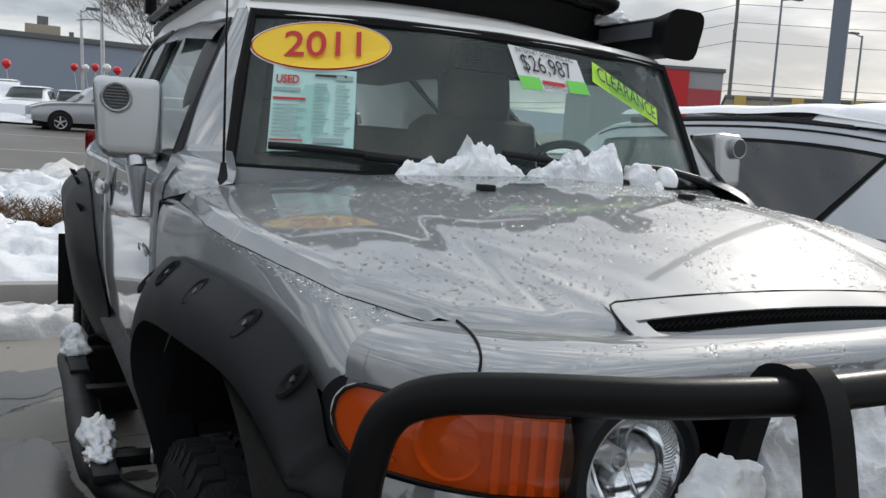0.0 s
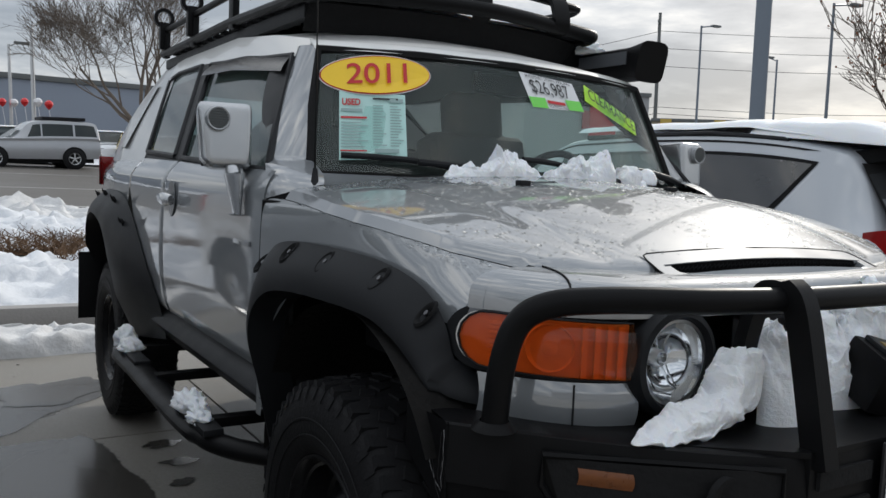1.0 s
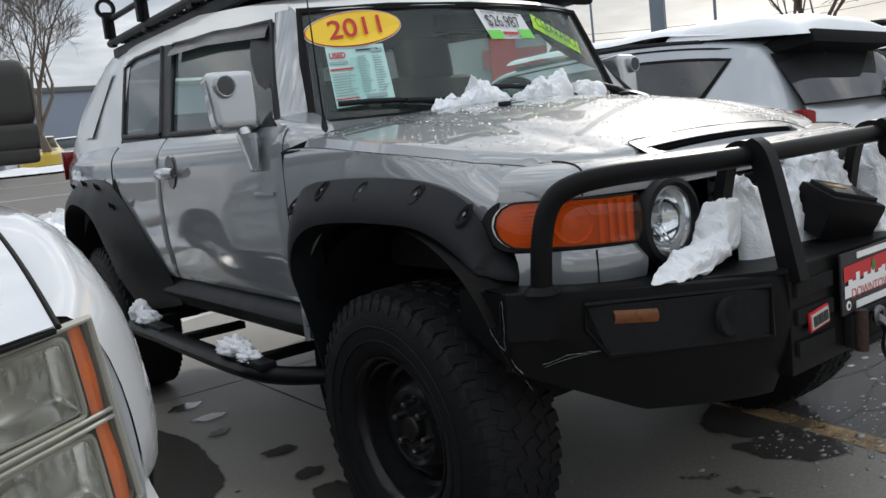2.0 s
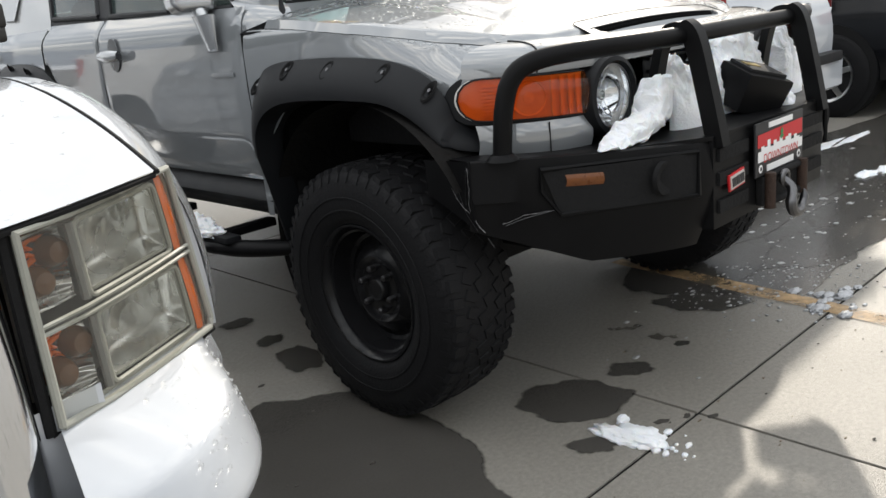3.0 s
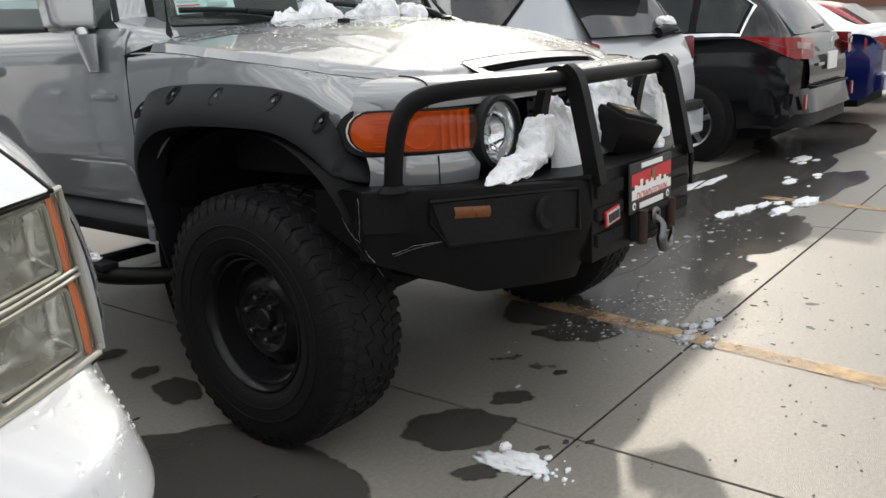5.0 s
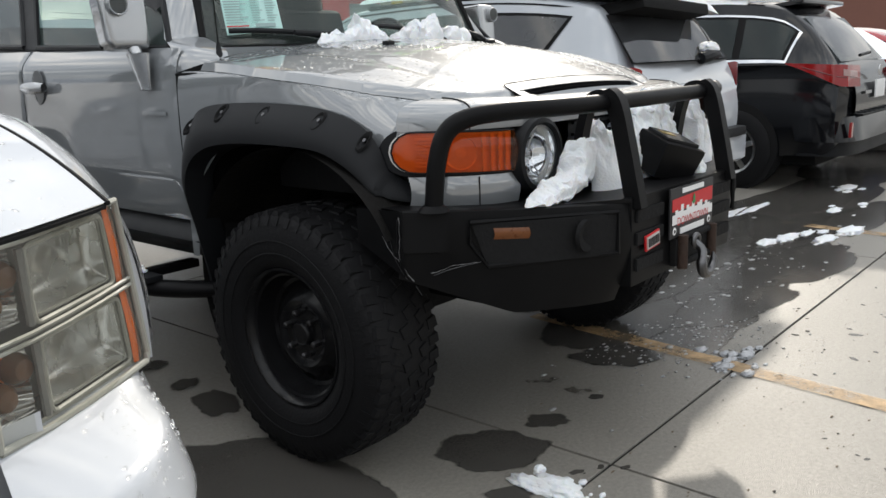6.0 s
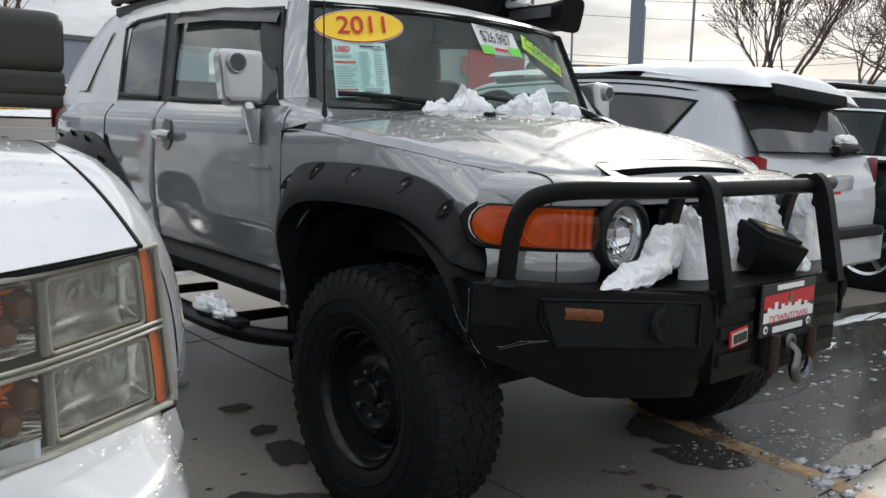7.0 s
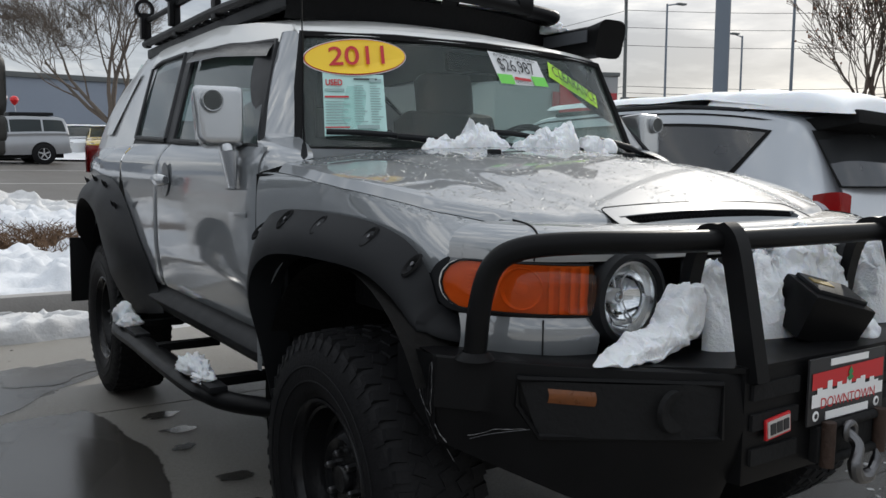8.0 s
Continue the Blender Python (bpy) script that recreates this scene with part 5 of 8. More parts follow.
# steel winch bumper with its hoops
bp = part("winch_bumper", prism([(-0.345, 0.545), (0.345, 0.545), (0.345, 0.79), (-0.345, 0.79)], 0.30, lambda a, b, d: (a, -0.80 + d, b), 0.008), BLACKSTEEL, suv, "black steel winch bumper")
for s in (-1, 1):
    def wing_y(u):
        return -0.79 + 0.37 * max(0, u) ** 1.4
    def wingb(u, v, s=s):
        x = 0.34 + 0.525 * u
        y0 = wing_y(u)
        top, bot = 0.79 + 0.022 * u, 0.50 + 0.02 * u + 0.11 * max(0, u - 0.55) / 0.45
        prof = [(0.30, top - 0.004), (0.018, top), (0.004, top - 0.004), (0.0, top - 0.016), (-0.012, top - 0.11), (0.004, bot + 0.10), (0.045, bot), (0.10, bot + 0.004)]
        dy, z = prof[round(v * 7)]
        return (s * (x - 0.03 * (dy > 0.2) * u), y0 + dy * (1 - 0.6 * u), z)
    part("bumper_wing", grid(wingb, 24, 7), BLACKSTEEL, bp)
    part("wing_cap", grid(lambda u, v, s=s: (s * (0.864 - 0.02 * u), -0.424 + 0.19 * u, 0.635 + 0.075 * u + (0.177 - 0.085 * u) * v), 3, 3), BLACKSTEEL, bp)
    if s < 0:
        for pts in ([(-0.866, -0.372, 0.745), (-0.868, -0.392, 0.69), (-0.866, -0.405, 0.665), (-0.862, -0.428, 0.632)], [(-0.868, -0.408, 0.79), (-0.869, -0.404, 0.74), (-0.868, -0.40, 0.70)],
                    [(-0.812, -0.478, 0.639), (-0.778, -0.515, 0.655), (-0.724, -0.568, 0.669)], [(-0.845, -0.444, 0.612), (-0.832, -0.452, 0.585)]):
            part("scratch", tube(spline(pts, 10), 0.0007, 4), STEEL, bp, "bare metal scratch")
    # recessed lamp pocket with its small amber lamp and round fog lamp
    def on_wing(x, z, d):
        return (s * abs(x), wing_y((abs(x) - 0.34) / 0.525) - 0.010 - d, z)
    part("lamp_pocket", grid(lambda u, v: on_wing(0.40 + 0.34 * u - 0.03 * (1 - v) * u, 0.655 + 0.115 * v, 0.003), 14, 4), DARK, bp)
    part("pocket_rim", tube([on_wing(*p, 0.006) for p in [(0.40, 0.655), (0.71, 0.655), (0.745, 0.72), (0.745, 0.775), (0.40, 0.77), (0.40, 0.655)]], 0.007, 6), BLACKSTEEL, bp)
    part("marker_lamp", grid(lambda u, v: on_wing(0.622 + 0.075 * u, 0.722 + 0.030 * v + 0.004 * u, 0.004 + 0.005 * math.sin(math.pi * v)), 8, 4), M("dull_amber", (0.15, 0.045, 0.008), 0.3, 0, 0.4, 60) if s < 0 else AMBERDARK, bp, "small amber marker lamp")
    part("fog_lamp", lathe([(0, 0.045), (0.012, 0.043), (0.012, 0.036), (-0.004, 0.0)], on_wing(0.49, 0.715, 0.0), (0, -1, 0), 24), DARK, bp)
    # upright hoops
    hoop = [(-0.80, 0.765), (-0.765, 0.93), (-0.738, 1.040), (-0.714, 1.073), (-0.680, 1.078), (-0.652, 1.058), (-0.625, 0.97), (-0.60, 0.80)]
    hp = spline(hoop, 28)
    def hoop_fn(u, v, s=s):
        k = round(u * 27)
        y, z = hp[k]
        a, b = hp[min(k + 1, 27)], hp[max(k - 1, 0)]
        ty, tz = a[0] - b[0], a[1] - b[1]
        n_ = math.hypot(ty, tz)
        ny, nz = -tz / n_, ty / n_
        w_ = 0.036 if u < 0.45 else 0.020
        cx = [(-1, -1), (1, -1), (1, 1), (-1, 1), (-1, -1)][round(v * 4)]
        return (s * 0.315 + 0.020 * cx[0], y + ny * w_ * 0.5 * cx[1] * 1.3, z + nz * w_ * 0.5 * cx[1] * 1.3)
    part("hoop", grid(hoop_fn, 27, 4), BLACKSTEEL, bp)
    part("outer_bar", tube(spline([(s * 0.31, -0.705, 1.055), (s * 0.50, -0.667, 1.055), (s * 0.66, -0.598, 1.053), (s * 0.745, -0.545, 1.040), (s * 0.785, -0.512, 1.005), (s * 0.800, -0.492, 0.93), (s * 0.802, -0.478, 0.82)], 44), 0.0245, 14), BLACKSTEEL, bp, "bent black bumper tube")
    part("weld_foot", lathe([(0, 0.042), (0.008, 0.036), (0.016, 0.027)], (s * 0.802, -0.478, 0.808), (0, 0, 1), 20), BLACKSTEEL, bp)
part("cross_bar", tube([(-0.315, -0.705, 1.055), (0.315, -0.705, 1.055)], 0.0235, 14), BLACKSTEEL, bp, "wet black cross tube")
part("bumper_deck", prism([(-0.345, -0.80), (0.345, -0.80), (0.60, -0.62), (0.70, -0.54), (0.70, -0.42), (-0.70, -0.42), (-0.70, -0.54), (-0.60, -0.62)], 0.012, lambda a, b, d: (a, b, 0.787 + d), 0.002), BLACKSTEEL, bp)
for z, h in ((0.765, 0.012), (0.70, 0.010), (0.625, 0.010)):
    part("bumper_slot", box((0.16, 0.01, 0.035), (-0.245, -0.803, z - 0.02)), DARK, bp)
    part("bumper_slot", box((0.16, 0.01, 0.035), (0.245, -0.803, z - 0.02)), DARK, bp)
bd = part("maker_badge", box((0.086, 0.006, 0.046), (-0.245, -0.812, 0.665), (0, -6, 0), bevel=0.0025), REDINK, bp, "small red and white badge")
part("badge_field", box((0.076, 0.003, 0.036), (-0.245, -0.816, 0.665), (0, -6, 0), bevel=0.001), M("cream_enamel", (0.50, 0.46, 0.44), 0.35, 0, 0.1, 30), bd)
for k in (-1, 0, 1):
    part("badge_mark", box((0.018, 0.002, 0.024), (-0.245 + 0.0225 * k, -0.8185, 0.665 + 0.0024 * k), (0, -6, 0)), BLACKINK, bd)
SCUFF = M("bare_scuffed_metal", (0.34, 0.34, 0.35), 0.4, 0.6, 0.3, 80)
for way in ([(-0.865, -0.411, 0.795), (-0.8655, -0.412, 0.737), (-0.8645, -0.407, 0.692), (-0.8535, -0.4215, 0.646), (-0.8385, -0.4325, 0.623)],
            [(-0.8575, -0.342, 0.736), (-0.8615, -0.372, 0.702), (-0.8645, -0.407, 0.677)],
            [(-0.8085, -0.4665, 0.641), (-0.7855, -0.4925, 0.653), (-0.7615, -0.5175, 0.663), (-0.7235, -0.5555, 0.666)]):
    pts = spline(way, 22)
    part("scuff", tube([Vector(p) + Vector((0, 0.003 * noise.noise(Vector(p) * 60), 0.003 * noise.noise(Vector(p) * 45))) for p in pts], [0.0003 + 0.0013 * abs(noise.noise(Vector(p) * 90)) for p in pts], 5), SCUFF, bp, "bare scratch in the black coating")
# lower skid and winch fairlead with hook
fair = part("fairlead", box((0.26, 0.022, 0.085), (0.02, -0.812, 0.60), bevel=0.006), DARK, bp, "black roller fairlead")
for x in (-0.085, 0.125):
    part("roller", tube([(x, -0.832, 0.55), (x, -0.832, 0.652)], 0.016, 14), RUST, fair, "rusty fairlead roller")
for z in (0.562, 0.640):
    part("roller", tube([(-0.07, -0.826, z), (0.11, -0.826, z)], 0.011, 12), DARK, fair)
hk = part("winch_hook", tube(spline([(-0.03, -0.84, 0.625), (-0.03, -0.87, 0.600), (-0.055, -0.88, 0.565), (-0.04, -0.88, 0.535), (0.0, -0.88, 0.53), (0.03, -0.88, 0.555), (0.028, -0.88, 0.585)], 26), [0.013] * 8 + [0.016] * 10 + [0.012] * 5 + [0.009, 0.006, 0.003], 10), STEEL, suv, "bare steel winch hook")
part("hook_eye", lathe([(0.008 * math.cos(a), 0.018 + 0.008 * math.sin(a)) for a in (2 * math.pi * k / 8 for k in range(9))], (-0.03, -0.85, 0.628), (0, 1, 0), 18), STEEL, hk)
# dealer plate
pl = part("dealer_plate", box((0.302, 0.006, 0.150), (0.0, -0.818, 0.722), bevel=0.002), BLACKINK, suv, "black, red and white dealer plate")
on_plate = lambda x, z, d=0.0: (x, -0.822 - d, z)


def plate_poly(pts, mat, nm, d=0.0008):
    bm = bmesh.new()
    bm.faces.new([bm.verts.new(on_plate(x, z, d)) for x, z in pts])
    part(nm, bm, mat, pl, smooth=False)


plate_poly([(-0.142, 0.728), (0.142, 0.728), (0.142, 0.772), (-0.142, 0.765)], REDINK, "red_field")
sky = [(-0.142, 0.688), (0.142, 0.688)]
hts = [0.716, 0.722, 0.731, 0.720, 0.738, 0.733, 0.725, 0.742, 0.728, 0.736, 0.722, 0.744, 0.726, 0.731, 0.718]
xs_ = [0.142 - 0.284 * k / 15 for k in range(16)]
for k, h in enumerate(hts):
    sky += [(xs_[k], h), (xs_[k + 1], h)]
plate_poly(sky, WHITEINK, "skyline", 0.0016)
plate_poly([(0.0, 0.733), (0.018, 0.74), (0.008, 0.748), (0.014, 0.752), (0.004, 0.768), (-0.006, 0.752), (0.0, 0.748), (-0.010, 0.74)], TREEGREEN, "tree_mark", 0.0024)
words("DOWNTOWN", 0.034, lambda a, b, e: on_plate(a, 0.694 + b, 0.0026), REDINK, pl, "lettering", stretch=0.98)
part("plate_bar", box((0.15, 0.002, 0.015), (0.0, -0.8225, 0.784)), WHITEINK, pl)
part("plate_bar", box((0.17, 0.002, 0.018), (0.0, -0.8225, 0.664)), WHITEINK, pl)
for s in (-1, 1):
    part("plate_mark", lathe([(0, 0.012), (0.001, 0.010), (0.001, 0.006)], (s * 0.122, -0.822, 0.668), (0, -1, 0), 20), WHITEINK, pl)
# winch control box
wpose = pose(0.085, -0.69, 0.862, 20, 14, -16)
wb = box((0.185, 0.13, 0.118), (0, 0, 0), bevel=0.014, seg=2)
for v in wb.verts:
    if v.co.z < 0:
        v.co.x *= 0.93
bmesh.ops.transform(wb, matrix=wpose, verts=wb.verts)
cb = part("winch_box", wb, BLACKSTEEL, suv, "black winch control box with worn gold marks")
wb = box((0.150, 0.095, 0.014), (0, 0.005, 0.063), bevel=0.006, seg=2)
bmesh.ops.transform(wb, matrix=wpose, verts=wb.verts)
part("box_lid", wb, PLASTIC, cb)
wb = box((0.062, 0.024, 0.003), (-0.030, 0.012, 0.0705))
bmesh.ops.transform(wb, matrix=wpose, verts=wb.verts)
part("box_label", wb, M("worn_gold_print", (0.28, 0.20, 0.05), 0.5, 0, 0.4, 40), cb)

# roof rack with a rolled awning
rack = part("roof_rack", tube(spline([(-0.60, 0.97, 1.84), (-0.575, 0.905, 1.838), (-0.50, 0.865, 1.84), (0, 0.815, 1.855), (0.50, 0.865, 1.84), (0.575, 0.905, 1.838), (0.60, 0.97, 1.84)], 48), 0.027, 12), BLACKSTEEL, suv, "black steel roof rack")
part("upper_rail", tube(spline([(-0.60, 1.08, 1.957), (-0.575, 1.0, 1.957), (-0.5, 0.965, 1.96), (0, 0.92, 1.972), (0.5, 0.965, 1.96), (0.575, 1.0, 1.957), (0.60, 1.08, 1.957)], 44), 0.016, 10), BLACKSTEEL, rack)
part("rack_fairing", grid(lambda u, v: (0.58 * (2 * u - 1), 0.93 + 0.12 * (2 * u - 1) ** 2 - 0.05 * v, 1.735 + 0.09 * v), 20, 4), DARK, rack)
for s in (-1, 1):
    part("side_rail", tube([(s * 0.60, 0.96, 1.84), (s * 0.60, 1.8, 1.86), (s * 0.60, 2.95, 1.85)], 0.020, 10), BLACKSTEEL, rack)
    part("side_rail", tube([(s * 0.60, 1.07, 1.957), (s * 0.60, 1.8, 1.975), (s * 0.60, 2.95, 1.97)], 0.015, 10), BLACKSTEEL, rack)
    part("gutter_foot", box((0.04, 1.95, 0.05), (s * 0.565, 2.0, 1.80), bevel=0.01), PLASTIC, rack)
    for y in (1.12, 1.75, 2.35, 2.9):
        part("rack_post", box((0.03, 0.06, 0.16), (s * 0.60, y, 1.905), bevel=0.01), BLACKSTEEL, rack)
    for y in (2.35, 2.9):
        part("tool_clamp", lathe([(0.012, 0.034), (0.012, 0.052), (-0.012, 0.052), (-0.012, 0.034), (0.012, 0.034)], (s * 0.615, y, 2.03), (0, 1, 0), 20), BLACKSTEEL, rack)
        part("clamp_post", box((0.045, 0.04, 0.14), (s * 0.615, y, 1.94), bevel=0.008), BLACKSTEEL, rack)
for x in (-0.36, 0.0, 0.36):
    # flat curved strap from the upper rail over the front tube
    strap = spline([(0.975 - 0.05 * (1 - x * x), 1.985), (0.915 - 0.05 * (1 - x * x), 1.975), (0.875 - 0.05 * (1 - x * x), 1.93), (0.855 - 0.05 * (1 - x * x), 1.86), (0.87 - 0.05 * (1 - x * x), 1.825)], 14)
    def strap_fn(u, v, x=x, strap=strap):
        y, z = strap[round(u * 13)]
        cx, cy = [(-1, 0), (1, 0), (1, 1), (-1, 1), (-1, 0)][round(v * 4)]
        return (x + 0.036 * cx, y + 0.016 * cy, z - 0.010 * cy)
    part("front_strut", grid(strap_fn, 13, 4), BLACKSTEEL, rack)
for k in range(16):
    part("rack_slat", box((1.16, 0.05, 0.02), (0, 1.02 + 0.12 * k, 1.845), bevel=0.004), BLACKSTEEL, rack)
def awning(u, v):
    """A long soft case: square section, flared at its front end."""
    y = 0.70 + 1.85 * u
    k = 1 + 0.22 * max(0, 1 - u / 0.03)
    a = 2 * math.pi * v
    c, q = math.cos(a), math.sin(a)
    r_ = 1 / (abs(c) ** 5 + abs(q) ** 5) ** 0.2
    return (0.70 + 0.062 * k * r_ * c, y - 0.02 * max(0, 1 - u / 0.03) * (1 + q), 1.735 + (0.062 * k) * r_ * q)
ab = grid(awning, 60, 32)
for end in (0, 1):
    ab.faces.new([ab.verts.new(awning(end, j / 32)) for j in range(32)])
aw = part("rolled_awning", ab, BLACKSTEEL, suv, "black rolled awning beside the rack")
part("awning_strip", box((0.006, 1.5, 0.050), (0.634, 1.50, 1.752), bevel=0.002), M("grey_awning_rail", (0.10, 0.105, 0.115), 0.45, 0.3, 0.1, 8), aw, "grey aluminium rail")
part("awning_bracket", box((0.10, 0.05, 0.10), (0.60, 1.05, 1.79), bevel=0.01), BLACKSTEEL, aw)
part("awning_bracket", box((0.10, 0.05, 0.10), (0.60, 2.25, 1.79), bevel=0.01), BLACKSTEEL, aw)

# beads of water on the bonnet, nose and wings
rnd = random.Random(77)
bead_rows = []
for k in range(4600):
    t_, u_ = rnd.uniform(-0.97, 0.97), rnd.random() ** 1.2
    if noise.noise((t_ * 3, u_ * 4, 9)) < -0.12 + 0.3 * rnd.random() - 0.2:
        continue
    bead_rows.append((bonnet(u_ * 0.96 + 0.02, 0.5 + 0.5 * t_), 0.0014 + 0.0036 * rnd.random() ** 2.6))
for k in range(800):
    u_ = rnd.uniform(0.06, 0.94)
    if noise.noise((u_ * 14, 3, 9)) < -0.2 + 0.2 * rnd.random():
        continue
    bead_rows.append((nose(u_, rnd.uniform(0.12, 0.75)), 0.0016 + 0.0034 * rnd.random() ** 2.2))
for k in range(620):
    u_, v_ = rnd.random(), rnd.uniform(0.55, 0.98)
    y = -0.30 + 0.74 * u_
    e = bonnet_edge(y)
    x = width(y) + (e - width(y)) * (1 - math.cos(v_ * math.pi / 2))
    bead_rows.append(((-x, y, hood_z(e, y) - 0.012 - 0.06 * (1 - math.sin(v_ * math.pi / 2))), 0.0012 + 0.0022 * rnd.random() ** 2))
ball = bmesh.new()
bmesh.ops.create_icosphere(ball, subdivisions=2, radius=1)
ball_v, ball_f = [v.co.copy() for v in ball.verts], [[v.index for v in f.verts] for f in ball.faces]
vs, fs = [], []
for at_, r_ in bead_rows:
    m_ = Matrix.Translation(at_) @ pose(0, 0, 0, 0, 0, rnd.uniform(0, 180)) @ Matrix.Diagonal((r_ * rnd.uniform(0.8, 1.7), r_, r_ * 0.5, 1))
    n0 = len(vs)
    vs.extend(m_ @ v for v in ball_v)
    fs.extend([n0 + q for q in f] for f in ball_f)
bead_mesh = bpy.data.meshes.new("beads")
bead_mesh.from_pydata(vs, [], fs)
bead_mesh.shade_smooth()
WATER = M("water_bead", (0.97, 0.98, 0.98), 0.03, 0, 0.01, 9, rvar=0.01)
WATER.node_tree.nodes["Principled BSDF"].inputs["Transmission Weight"].default_value = 1.0
WATER.node_tree.nodes["Principled BSDF"].inputs["IOR"].default_value = 1.33
bead_film = tagged(part("water_bead_film", bead_mesh, WATER, suv, "beads of meltwater"), kind="stuff")
bead_film.visible_shadow = False

# ---- white pickup parked alongside ----
truck = thing("pickup_truck", (-2.72, 1.6, 0), "white full-size pickup with chrome grille and black mirrors", "truck")
TX = -2.72
REAR_AXLE = 3.30
TRUCKWHITE = M("cool_white_truck_paint", (0.52, 0.54, 0.57), 0.22, 0, 0.03, 3, coat=1.0, rvar=0.03)
LENSEDGE = M("yellowed_lens_edge", (0.34, 0.34, 0.30), 0.5, 0, 0.15, 20, spec=0.25)
MIRRORBLACK = M("faded_black_plastic", (0.032, 0.030, 0.027), 0.42, 0, 0.2, 6, 0.06, 300)
LAMPDARK = M("smoked_lamp_body", (0.17, 0.17, 0.16), 0.4, 0, 0.2, 20)
BULBBROWN = M("brown_bulb_glass", (0.10, 0.045, 0.02), 0.2, 0, 0.2, 40)
LAMPCHROME = M("dulled_reflector", (0.70, 0.70, 0.68), 0.26, 1.0, 0.10, 24, rvar=0.08)


def t_hood(x, y):
    a = abs(x - TX)
    return 1.175 - 0.035 * a ** 2 + 0.02 * max(0, 1 - abs(a - 0.45) / 0.3) - 0.125 * max(0, (-0.25 - y) / 0.65) ** 1.8


def bonnet_lip(a):
    """Front edge of the bonnet over grille and lamps: how far forward, how high."""
    k = min(1.2, max(0, (a - 0.60) / 0.245))
    return -0.995 + 0.118 * k ** 1.25, 1.020 + 0.008 * k


def bonnet_side(y):
    """Half the bonnet's width, at the shut line beside the wing."""
    return 0.845 + 0.035 * min(1, max(0, (y + 0.87) / 1.2))


def bonnet_t(u, v):
    t = 2 * u - 1
    y0, z0 = bonnet_lip(0.845 * abs(t))
    y = y0 * (1 - v) + 0.75 * v
    x = bonnet_side(y) * t
    drop = t_hood(TX + x, y0) - z0
    return (TX + x, y, t_hood(TX + x, y) - drop * (1 - min(1, v / 0.14)) ** 2.2)


